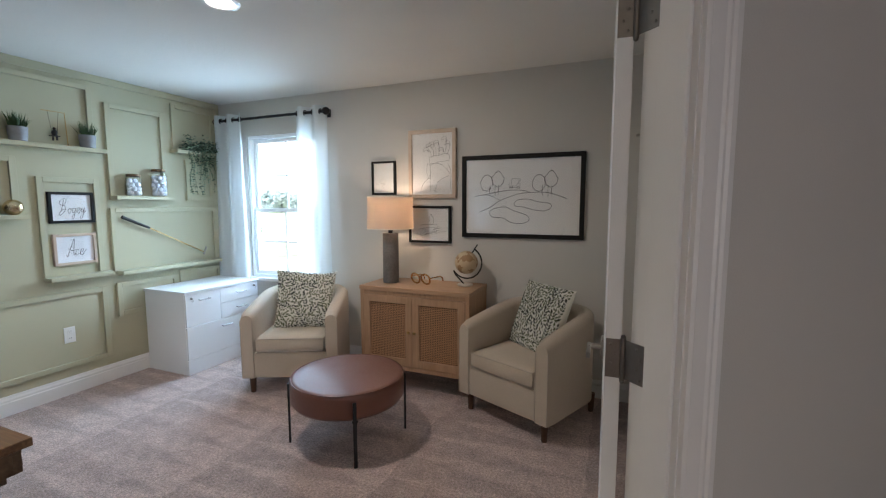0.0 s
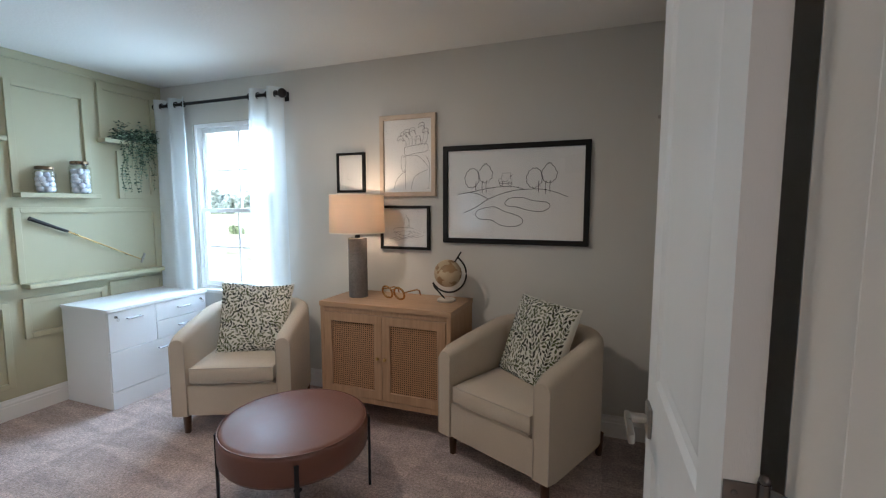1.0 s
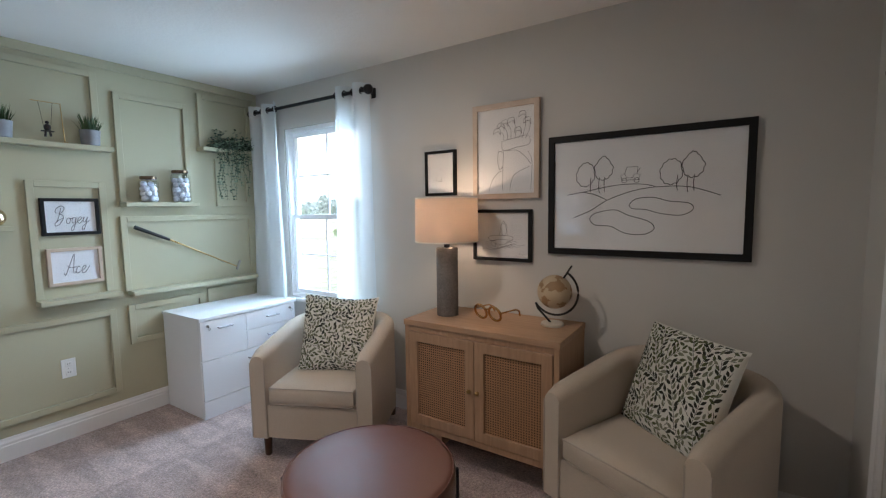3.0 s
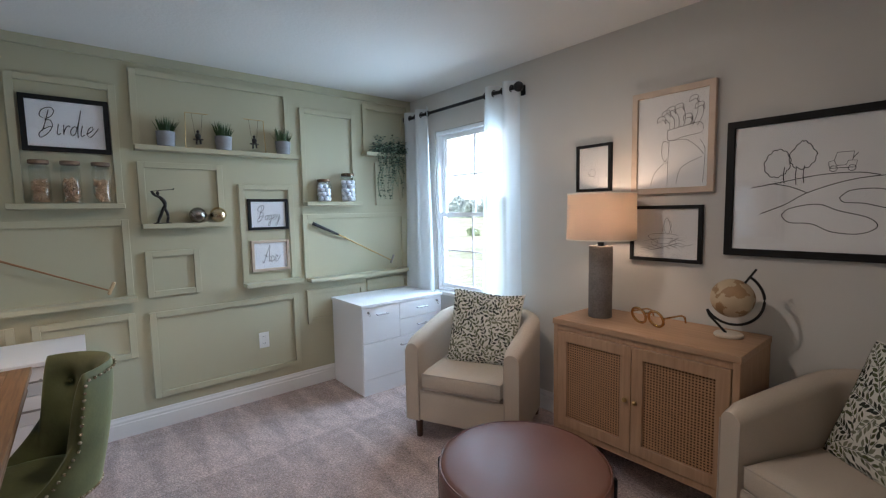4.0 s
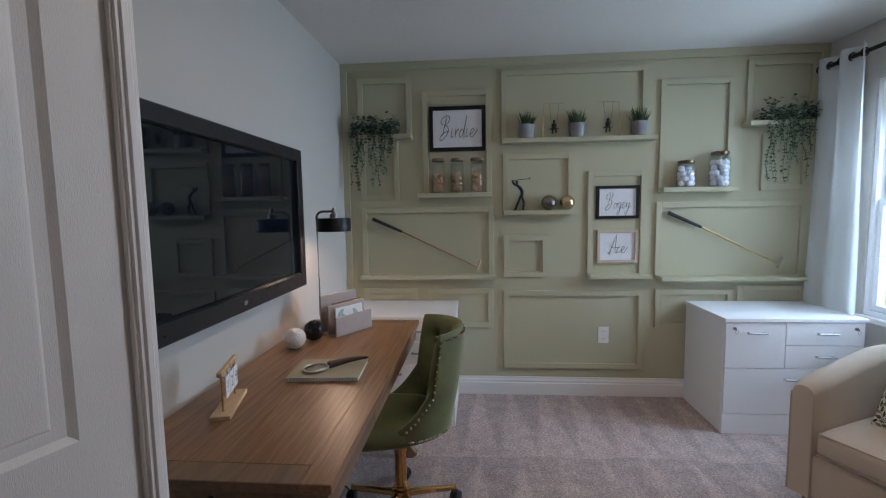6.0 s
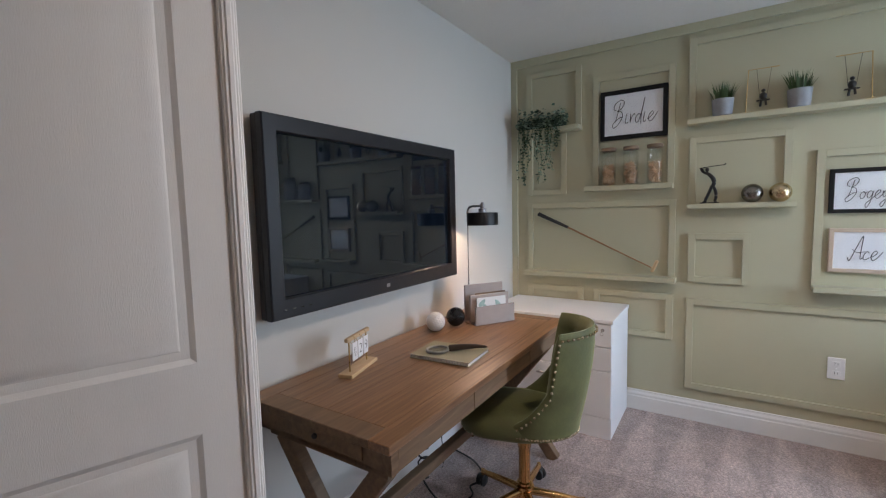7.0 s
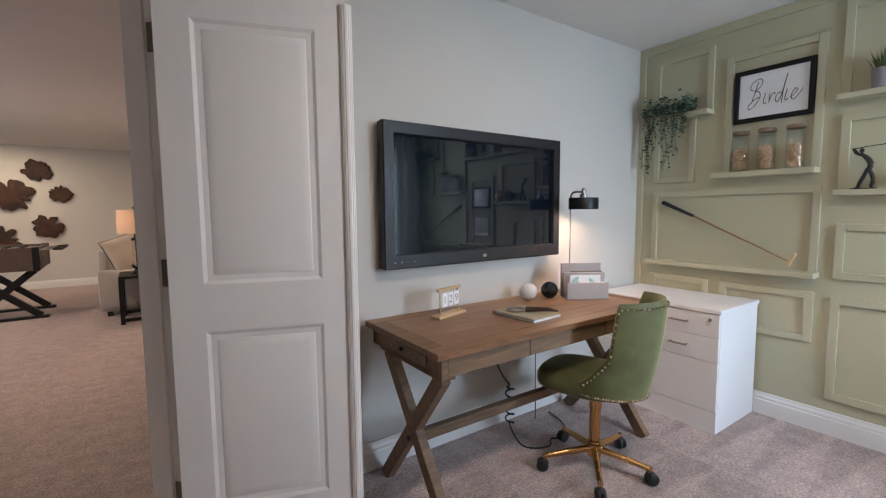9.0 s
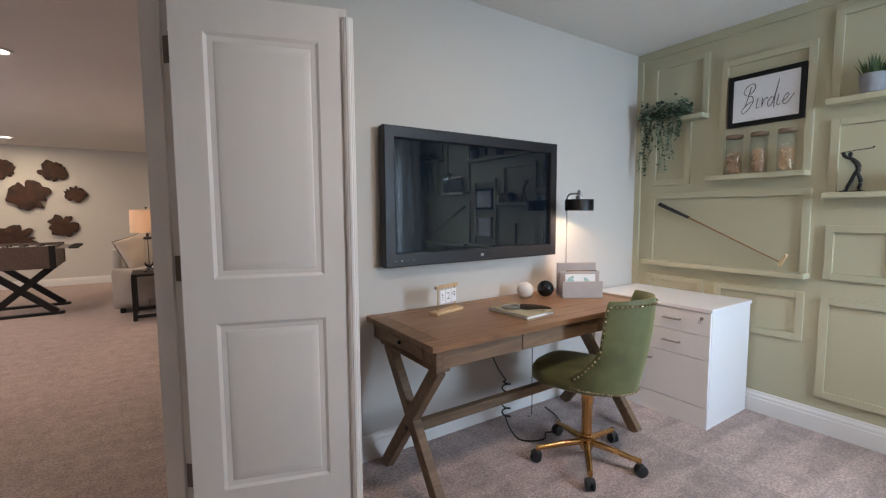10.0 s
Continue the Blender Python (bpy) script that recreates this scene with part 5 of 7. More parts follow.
part("stretcher", boxed(AX0 + 0.06, AX1 - 0.06, 0.312, 0.352, 0.270, 0.318, 0.003, 1), DESK_WOOD, desk)

# television
tv = thing("television", "black flat television hung on the wall above the desk, switched off", "television", pose(0.980, 0, 1.0))
TW, THT = 1.217, 0.700
part("housing", boxed(0, TW, 0.018, 0.052, 0, THT, 0.006, 2), TV_BODY, tv)
bm = B()
lip, sill, deep = 0.058, 0.070, 0.082
outer = [(0, 0), (TW, 0), (TW, THT), (0, THT)]
rims = [(0.0, 0.052, 0.0), (0.0, deep - 0.005, 0.0), (0.005, deep, 0.005), (lip - 0.004, deep, sill - 0.004), (lip, deep - 0.004, sill), (lip + 0.002, 0.053, sill + 0.002)]
loops = []
for inset, yy, low in rims:
    loops.append([bm.verts.new((x + (inset if x == 0 else -inset), yy, z + (low if z == 0 else -inset))) for x, z in outer])
for p, q in zip(loops, loops[1:]):
    for i in range(4):
        bm.faces.new((p[i], p[(i + 1) % 4], q[(i + 1) % 4], q[i]))
part("bezel", bm, TV_BODY, tv)
part("screen", boxed(lip, TW - lip, 0.0525, 0.060, sill, THT - lip), TV_SCREEN, tv)
bm = B()
for k in range(4):
    box(bm, TW - 0.060 - k * 0.036, TW - 0.048 - k * 0.036, 0.0815, 0.0830, 0.030, 0.034)
tagged(part("button_row", bm, GUNMETAL, tv, "row of small control keys"), kind="stuff")
part("badge", boxed(TW / 2 - 0.012, TW / 2 + 0.012, 0.0815, 0.083, 0.026, 0.042, 0.001, 1), CHROME, tv, "small silver badge shape")
part("wall_mount", boxed(0.4, 0.8, 0.001, 0.018, 0.2, 0.5), BLACK, tv)

# desk lamp
dl = thing("desk_lamp", "chrome desk lamp with a small black drum shade, lit", "lamp", pose(0.945, 0.135, DZ))
part("foot", lathe(B(), disc_prof(0.062, 0, 0.014, 0.003), 36, (-0.03, 0.06, 0)), BLACK, dl, smooth=40)
pts = [(-0.03, 0.06, 0.012), (-0.025, 0.050, 0.024)]
for i in range(8):
    a = math.pi / 2 * i / 7
    pts.append((-0.018 + 0.018 * math.sin(a), 0.035 - 0.035 * math.sin(a), 0.026 + 0.045 * (1 - math.cos(a))))
pts.append((0, 0, 0.585))
for i in range(1, 9):
    a = math.pi / 2 * i / 8
    pts.append((0, 0.035 - 0.035 * math.cos(a), 0.585 + 0.035 * math.sin(a)))
pts.append((0, 0.095, 0.620))
part("stem", tube(B(), pts, 0.0065, 10), CHROME, dl, smooth=60)
part("cap", lathe(B(), [(0, 0.585), (0.022, 0.585), (0.022, 0.605), (0.012, 0.610), (0.012, 0.630), (0.007, 0.640), (0, 0.640)], 20, (0, 0.095, 0)), CHROME, dl, smooth=40)
part("shade", lathe(B(), [(0.020, 0.586), (0.084, 0.584), (0.086, 0.580), (0.086, 0.515), (0.083, 0.515), (0.083, 0.578), (0.020, 0.581)], 40, (0, 0.095, 0)), BLACK, dl, "black drum shade", smooth=40)
part("bulb", ball(B(), (0, 0.095, 0.566), 0.013, 12, 8), glow_material("lamp_bulb", (1.0, 0.75, 0.45), 2.0), dl, smooth=60)

# letter sorter with papers
ls = thing("letter_sorter", "grey-taupe letter sorter holding cards and papers on the desk", "desk organizer", pose(1.045, 0.348, DZ, 0, 0, -31))
for y, h in ((0.0, 0.098), (0.055, 0.150), (0.112, 0.198)):
    part("divider", boxed(-0.122, 0.122, -y - 0.005, -y + 0.005, 0.004, h, 0.004, 2), GREY_FELT, ls, m=pose(0, 0, 0))
part("tray", boxed(-0.122, 0.122, -0.117, 0.005, 0.0, 0.008, 0.002, 1), GREY_FELT, ls)
ppr = tagged(mesh_ob("paper_card", boxed(-0.085, 0.095, -0.004, 0.0, 0, 0.128, 0.0005, 1), PAPER, m=ls.matrix_basis @ pose(0, -0.018, 0.009, 4, 0, 0)), "white card with pale mint leaf print in the letter sorter", "card")
bm = B()
rnd = random.Random(4)
for _ in range(7):
    x, z, a = rnd.uniform(-0.065, 0.075), rnd.uniform(0.07, 0.108), rnd.uniform(0, 3.1)
    vs = [bm.verts.new((x + 0.026 * math.cos(t) * math.cos(a) - 0.011 * math.sin(t) * math.sin(a), 0.0006 + 0.00005 * _, min(z + 0.026 * math.cos(t) * math.sin(a) + 0.011 * math.sin(t) * math.cos(a), 0.126))) for t in (2 * math.pi * i / 10 for i in range(10))]
    bm.faces.new(vs)
tagged(part("leaf_pattern", bm, MINT, ppr), kind="stuff")
for k, (dx, h, mt) in enumerate(((0.01, 0.120, KRAFT), (-0.015, 0.145, DESK_WOOD), (0.0, 0.110, PAPER))):
    tagged(mesh_ob("envelope", boxed(-0.10 + dx, 0.09 + dx, -0.003, 0, 0, h), mt, m=ls.matrix_basis @ pose(0, -0.066 - 0.009 * k, 0.009)), "paper envelope standing in the letter sorter", "envelope")


def dimpled_ball(name, label, loc, r, mat):
    bm = B()
    bmesh.ops.create_icosphere(bm, subdivisions=5, radius=r)
    pts = []
    k = 150
    for i in range(k):
        z = 1 - 2 * (i + 0.5) / k
        a = math.pi * (3 - math.sqrt(5)) * i
        pts.append(Vector((math.sqrt(1 - z * z) * math.cos(a), math.sqrt(1 - z * z) * math.sin(a), z)))
    dirs = np.array([tuple(p) for p in pts])
    for v in bm.verts:
        d = v.co.normalized()
        c = float((dirs @ np.array(tuple(d))).max())
        ang = math.acos(min(c, 1.0))
        if ang < 0.105:
            v.co = d * (r - 0.0020 * (1 - (ang / 0.105) ** 2))
    ob = mesh_ob(name, bm, mat, m=pose(*loc), smooth=80)
    return tagged(ob, label, "ornament")


GLOSS_WHITE = material("white_ceramic", (0.74, 0.71, 0.68), 0.25, var=0.02)
GLOSS_BLACK = material("black_ceramic", (0.010, 0.010, 0.011), 0.10, var=0.02)
dimpled_ball("ball_ornament", "white dimpled golf ball ornament on the desk", (1.318, 0.152, DZ + 0.0470), 0.0480, GLOSS_WHITE)
dimpled_ball("ball_ornament", "glossy black dimpled ball ornament on the desk", (1.188, 0.190, DZ + 0.0480), 0.0490, GLOSS_BLACK)


def eased(p, n=6):
    """Smooth curve through the points p, n steps between two of them."""
    p = [Vector(q) for q in p]
    p = [p[0]] + p + [p[-1]]
    out = []
    for a, b, c, d in zip(p, p[1:], p[2:], p[3:]):
        for k in range(n):
            t = k / n
            out.append(0.5 * (2 * b + (c - a) * t + (2 * a - 5 * b + 4 * c - d) * t * t + (3 * b - a - 3 * c + d) * t ** 3))
    return [tuple(q) for q in out + [p[-1]]]


# notebook and magnifier
nb = thing("notebook", "spiral notebook with sage and kraft cover lying on the desk", "notebook", pose(1.598, 0.408, DZ, 0, 0, 4))
part("page_block", boxed(-0.098, 0.098, -0.130, 0.130, 0.002, 0.014), PAPER, nb)
part("cover", boxed(-0.102, 0.102, -0.134, 0.134, 0.014, 0.0165, 0.001, 1), KRAFT, nb)
part("back_cover", boxed(-0.102, 0.102, -0.134, 0.134, 0.0, 0.002), KRAFT, nb)
bm = B()
for i in range(22):
    y = -0.125 + 0.25 * i / 21
    tube(bm, [(0.100 + 0.007 * math.cos(a), y, 0.009 + 0.009 * math.sin(a)) for a in (2 * math.pi * j / 10 for j in range(10))], 0.0011, 5, True)
part("spiral", bm, CHROME, nb)
mg = thing("magnifying_glass", "nickel magnifying glass with a dark horn handle on the notebook", "magnifying glass", pose(1.625, 0.365, DZ + 0.024, 0, 2, 304))
part("rim", tube(B(), [(0.045 * math.cos(a), 0.045 * math.sin(a), 0) for a in (2 * math.pi * i / 36 for i in range(36))], 0.0055, 8, True), NICKEL, mg, smooth=60)
part("lens", lathe(B(), [(0, -0.002), (0.043, -0.001), (0.043, 0.001), (0, 0.003)], 32), GLASS, mg, smooth=60)
part("handle", tube(B(), eased([(-0.046, 0, 0.001), (-0.070, 0, 0.003), (-0.12, 0.004, 0.006), (-0.165, 0.009, 0.006), (-0.205, 0.016, 0.003)]), 0.014, 10, taper=lambda t: 0.16 + 1.0 * min(1, 0.55 + 5 * t) * (1 - t) ** 0.6), HORN, mg, smooth=60)

# flip calendar
cal = thing("flip_calendar", "birch desk calendar with hanging date cards", "calendar", pose(1.905, 0.185, DZ, 0, 0, 196))
part("base", boxed(-0.105, 0.105, -0.030, 0.030, 0, 0.014, 0.002, 1), PALE_WOOD, cal)
for x in (-0.068, 0.068):
    part("post", tube(B(), [(x, 0, 0.014), (x, 0, 0.128)], 0.003, 8), BRASS, cal)
part("bar", boxed(-0.088, 0.088, -0.008, 0.008, 0.126, 0.142, 0.003, 1), PALE_WOOD, cal)
for k, (x, w, txt) in enumerate(((-0.044, 0.038, "APR"), (0.0, 0.038, "2"), (0.044, 0.038, "9"))):
    card = part("date_card", boxed(x - w / 2, x + w / 2, -0.012, -0.009, 0.050, 0.118, 0.001, 1), PAPER_COOL, cal)
    ring = part("ring", tube(B(), [(x, 0.010 * math.cos(a) - 0.002, 0.126 + 0.016 * math.sin(a)) for a in (2 * math.pi * i / 16 for i in range(16))], 0.0012, 5, True), BRASS, card)
    if k:
        letters(txt, 0.052, card, INK, Matrix.Translation((x, -0.0125, 0.083)) @ pose(0, 0, 0, 90, 0, 0), "numeral")
    else:
        letters(txt, 0.022, card, INK, Matrix.Translation((x, -0.0125, 0.083)) @ pose(0, 0, 0, 90, 0, 0) @ pose(0, 0, 0, 0, 0, 90), "month")
cal.matrix_basis = pose(1.905, 0.185, DZ, 0, 0, 196)

# office chair
oc = thing("office_chair", "olive velvet swivel chair with nailheads and gold base", "office chair", pose(1.340, 0.628, 0))
YAW = -74.0                     # the way the seat faces
F2 = Matrix.Translation((-0.018, 0.012, 0.008)) @ Matrix.Rotation(radians(YAW), 4, "Z")


def back_top(a):
    """Height of the wrapped back's edge at angle a degrees from straight behind."""
    a = abs(a)
    if a < 56:
        return 0.872 - 0.006 * (a / 56) ** 2
    if a < 64:
        f = (a - 56) / 8
        return 0.866 - 0.236 * f * f * (3 - 2 * f) ** 0.5
    f = max(122 - a, 0) / 58
    return 0.462 + 0.168 * f ** 2.3


def back_radius(a, z):
    f = (z - 0.40) / 0.47
    lean = 0.045 * f * math.cos(radians(a))
    return 0.214 + 0.030 * f + lean + 0.010 * math.sin(math.pi * max(min(f, 1), 0))


def shell_pt(a, z, off):
    r = back_radius(a, z) + off
    th = radians(180 + a)
    return Vector((r * math.cos(th) * 1.0, r * math.sin(th) * 0.90, z))


TUFTS = [(-38, 0.760), (-13, 0.765), (13, 0.765), (38, 0.760), (-26, 0.665), (0, 0.668), (26, 0.665), (-13, 0.575), (13, 0.575)]
bm = B()
NA, NZ = 200, 26
grid = {}
for s, off in ((0, 0.0), (1, -0.048)):
    for i in range(NA + 1):
        a = -120 + 240 * i / NA
        for j in range(NZ + 1):
            zb = 0.408 + 0.01 * (abs(a) / 120)
            z = zb + (back_top(a) - zb) * j / NZ
            o = off
            if s == 1:
                for ta, tz in TUFTS:
                    o += 0.030 * math.exp(-((a - ta) / 9.0) ** 2 - ((z - tz) / 0.042) ** 2)
                o -= 0.012 * math.sin(math.pi * j / NZ)
                o += 0.030 * (j / NZ) ** 8
            if s == 0:
                o -= 0.012 * (j / NZ) ** 10
            grid[s, i, j] = bm.verts.new(F2 @ shell_pt(a, z, o))
for s in (0, 1):
    for i in range(NA):
        for j in range(NZ):
            bm.faces.new((grid[s, i, j], grid[s, i + 1, j], grid[s, i + 1, j + 1], grid[s, i, j + 1]))
for i in range(NA):
    bm.faces.new((grid[0, i, NZ], grid[0, i + 1, NZ], grid[1, i + 1, NZ], grid[1, i, NZ]))
    bm.faces.new((grid[0, i, 0], grid[0, i + 1, 0], grid[1, i + 1, 0], grid[1, i, 0]))
for j in range(NZ):
    for i in (0, NA):
        bm.faces.new((grid[0, i, j], grid[0, i, j + 1], grid[1, i, j + 1], grid[1, i, j]))
back = part("backrest", bm, VELVET, oc, "wraparound tufted velvet backrest", smooth=60)
nails = B()
path = []
for i in range(0, 961):
    a = -120 + 0.25 * i
    path.append(F2 @ shell_pt(a, back_top(a) - 0.024, 0.001))
acc = 0.0
for p, q in zip(path, path[1:]):
    acc += (q - p).length
    if acc > 0.023:
        acc = 0.0
        ball(nails, q, 0.0060, 6, 4)
for i in range(15):
    a = radians(-52 + 104 * i / 14)
    k = 1 + 0.8 * (1 / (math.cos(a) ** 4 + math.sin(a) ** 4) ** 0.25 - 1)
    ball(nails, F2 @ Vector((0.2175 * k * math.cos(a) * 1.12 + 0.045, 0.2175 * k * math.sin(a) * 0.90, 0.414)), 0.0055, 6, 4)
for i in range(78):
    a = -118 + 236 * i / 77
    ball(nails, F2 @ shell_pt(a, 0.412 + 0.02 * abs(a) / 120, 0.001), 0.0055, 6, 4)
tagged(part("nailheads", nails, CHAMPAGNE, back, "row of brass nailheads", smooth=60), kind="stuff")
for a, z in TUFTS:
    part("tuft_button", ball(B(), F2 @ shell_pt(a, z, -0.034), 0.009, 10, 6), VELVET, back, smooth=60)
bm = B()
lathe(bm, [(0, 0.400), (0.19, 0.400), (0.214, 0.405), (0.222, 0.422), (0.222, 0.458), (0.208, 0.482), (0.15, 0.496), (0, 0.502)], 64)
for v in bm.verts:
    x, y = v.co.x, v.co.y
    r = math.hypot(x, y)
    if r > 1e-6 and x > 0:
        # squared-off front with rounded corners
        c, s = abs(x) / r, abs(y) / r
        k = 1 / (c ** 4 + s ** 4) ** 0.25
        x, y = x * (1 + (k - 1) * 0.8), y * (1 + (k - 1) * 0.8)
    v.co.x, v.co.y = x * 1.12 + 0.045, y * 0.90
    v.co = F2 @ v.co
part("seat", bm, VELVET, oc, "padded round velvet seat", smooth=60)
bm = B()
lathe(bm, [(0, 0.060), (0.030, 0.060), (0.034, 0.075), (0.034, 0.112), (0.041, 0.115), (0.041, 0.127), (0.032, 0.131), (0.032, 0.142), (0.026, 0.146), (0.026, 0.30), (0.030, 0.305), (0.030, 0.375), (0.09, 0.382), (0.09, 0.407), (0, 0.407)], 28)
part("column", bm, GOLD, oc, "gold gas-lift column", smooth=40)
for k, ang in enumerate((-30, 42, 112, 186, 255)):
    c, s = math.cos(radians(ang)), math.sin(radians(ang))
    bm = B()
    tube(bm, [(c * 0.02, s * 0.02, 0.100), (c * 0.14, s * 0.14, 0.088), (c * 0.255, s * 0.255, 0.072)], 0.017, 10, taper=lambda t: 1.1 - 0.35 * t)
    tube(bm, [(c * 0.255, s * 0.255, 0.086), (c * 0.255, s * 0.255, 0.050)], 0.009, 10)
    arm = part("base_arm", bm, GOLD, oc, "polished gold base arm", smooth=60)
    bm = B()
    d = radians(ang + 70 + 30 * k)
    ax = Vector((math.cos(d), math.sin(d), 0))
    cc = Vector((c * 0.262, s * 0.262, 0.0285))
    for sg in (-1, 1):
        t = B()
        lathe(t, [(0, -0.009), (0.022, -0.009), (0.0285, -0.005), (0.0285, 0.005), (0.022, 0.009), (0, 0.009)], 20)
        mm = ax.to_track_quat("Z", "Y").to_matrix().to_4x4()
        mm.translation = cc + ax * sg * 0.0125
        bmesh.ops.transform(t, matrix=mm, verts=t.verts)
        me = bpy.data.meshes.new("tmp")
        t.to_mesh(me)
        t.free()
        bm.from_mesh(me)
        bpy.data.meshes.remove(me)
    ball(bm, cc + Vector((0, 0, 0.014)), 0.020, 12, 8)
    part("caster", bm, RUBBER, arm, "black twin-wheel caster", smooth=40)

# cables under the desk
bm = B()
pts = [(1.60, 0.05, 0.66), (1.56, 0.10, 0.50), (1.51, 0.14, 0.36), (1.475, 0.16, 0.30)]
for i in range(40):
    a = i * 0.75
    pts.append((1.475 + 0.024 * math.cos(a), 0.165 + 0.024 * math.sin(a), 0.295 - 0.0058 * i))
pts += [(1.49, 0.22, 0.03), (1.50, 0.30, 0.010), (1.45, 0.36, 0.010), (1.38, 0.38, 0.012), (1.33, 0.34, 0.014), (1.27, 0.36, 0.012), (1.20, 0.34, 0.010), (1.12, 0.24, 0.010), (1.08, 0.10, 0.010)]
tube(bm, eased(pts, 4), 0.0046, 6)
tagged(mesh_ob("power_cord", bm, RUBBER, smooth=60), "black coiled power cord hanging from the desk to the floor", "cable")
bm = tube(B(), eased([(1.12, 0.02, 0.70), (1.13, 0.03, 0.45), (1.16, 0.06, 0.20), (1.20, 0.10, 0.012), (1.26, 0.13, 0.008)]), 0.0028, 6)
tagged(mesh_ob("lamp_cord", bm, RUBBER, smooth=60), "thin black lamp cord hanging behind the desk", "cable")
bm = tube(B(), [(1.80, 3.29, 0.16), (1.81, 3.25, 0.10), (1.84, 3.20, 0.02), (1.87, 3.19, 0.05), (1.90, 3.20, 0.03), (1.93, 3.22, 0.008), (2.0, 3.22, 0.008)], 0.003, 6)
tagged(mesh_ob("lamp_cord", bm, RUBBER, smooth=60), "black lamp cord by the baseboard beside the sideboard", "cable")

# ---- things on the green wall ----


# handwriting: pen strokes of each letter, x along the line and y up, and its advance
SCRIPT = {
    "B": (0.54, [[(0.12, 0.60), (0.01, 0.70), (0.08, 0.92), (0.30, 1.03), (0.42, 0.90), (0.34, 0.68), (0.18, 0.56), (0.34, 0.52), (0.40, 0.30), (0.26, 0.00), (0.08, -0.14), (0.03, 0.00), (0.14, 0.16), (0.30, 0.28), (0.42, 0.30)],
                 [(0.26, 0.92), (0.20, 0.50), (0.12, 0.10)]]),
    "i": (0.17, [[(0.04, 0.42), (0.01, 0.10), (0.05, 0.0), (0.12, 0.06)]]),
    "r": (0.23, [[(0.02, 0.40), (0.04, 0.02)], [(0.04, 0.08), (0.09, 0.28), (0.17, 0.38), (0.21, 0.32)]]),
    "d": (0.32, [[(0.20, 0.30), (0.11, 0.36), (0.01, 0.18), (0.06, 0.0), (0.15, 0.08), (0.22, 0.40), (0.29, 1.02)], [(0.29, 1.02), (0.23, 0.30), (0.25, -0.08)]]),
    "e": (0.30, [[(0.0, 0.10), (0.12, 0.18), (0.21, 0.32), (0.15, 0.40), (0.05, 0.24), (0.06, 0.04), (0.16, 0.0), (0.30, 0.20), (0.38, 0.36)]]),
    "o": (0.26, [[(0.12, 0.34), (0.02, 0.22), (0.04, 0.02), (0.14, 0.02), (0.20, 0.22), (0.12, 0.35), (0.17, 0.28), (0.27, 0.32)]]),
    "g": (0.25, [[(0.18, 0.32), (0.08, 0.36), (0.01, 0.18), (0.06, 0.02), (0.16, 0.12), (0.21, 0.36)], [(0.21, 0.36), (0.15, -0.20), (0.05, -0.44), (0.0, -0.28), (0.12, -0.10), (0.27, 0.08)]]),
    "y": (0.26, [[(0.0, 0.36), (0.02, 0.12), (0.08, 0.06), (0.16, 0.20), (0.21, 0.38)], [(0.21, 0.38), (0.14, -0.14), (0.03, -0.42), (-0.03, -0.26), (0.10, -0.08), (0.32, 0.16)]]),
    "A": (0.46, [[(-0.04, 0.10), (0.04, -0.04), (0.18, 0.45), (0.35, 1.04), (0.36, 0.5), (0.38, 0.04), (0.47, 0.12)], [(0.06, 0.46), (0.24, 0.32), (0.50, 0.36)]]),
    "c": (0.22, [[(0.18, 0.30), (0.10, 0.37), (0.01, 0.16), (0.06, 0.0), (0.20, 0.10)]]),
}


def script(text, size, cx, cz):
    """Handwritten word of monoline strokes, centred at cx, cz in the sheet's plane."""
    bm = B()
    x = -sum(SCRIPT[c][0] for c in text) / 2
    for c in text:
        adv, strokes = SCRIPT[c]
        for q in strokes:
            pts = [(cx + (x + a + 0.10 * b) * size, cz + (b - 0.40) * size) for a, b in smooth_line(q, 8)]
            stroke(bm, pts, size * 0.029)
        x += adv
    return bm


def sign(y0, y1, z0, z1, fw, fmat, text, size, label, proud=0.026, x=0.001):
    p = thing("framed_sign", label, "sign", Matrix.Translation((x, y0, z0)) @ Matrix.Rotation(radians(90), 4, "Z"), "framed word signs")
    w, h = y1 - y0, z1 - z0
    part("frame", frame_rect(B(), 0, w, 0, h, -proud, -0.001, fw, 0.002), fmat, p)
    sheet = part("sheet", boxed(fw - 0.002, w - fw + 0.002, -0.013, -0.004, fw - 0.002, h - fw + 0.002), PAPER_COOL, p)
    part("lettering", script(text, size, w / 2, h / 2), INK, sheet, "thin black handwritten word", m=pose(0, -0.0145, 0))
    g = part("glazing", boxed(fw - 0.002, w - fw + 0.002, -0.0185, -0.017, fw - 0.002, h - fw + 0.002), GLASS, p)
    g.visible_shadow = False
    return p


sign(0.644, 1.044, 1.803, 2.117, 0.026, BLACK_FRAME, "Birdie", 0.148, "black-framed white sign lettered Birdie in script")
sign(1.822, 2.117, 1.303, 1.534, 0.020, BLACK_FRAME, "Bogey", 0.106, "black-framed white sign lettered Bogey in script")
sign(1.830, 2.112, 0.988, 1.222, 0.020, NATURAL_FRAME, "Ace", 0.120, "pale wood framed white sign lettered Ace in script")


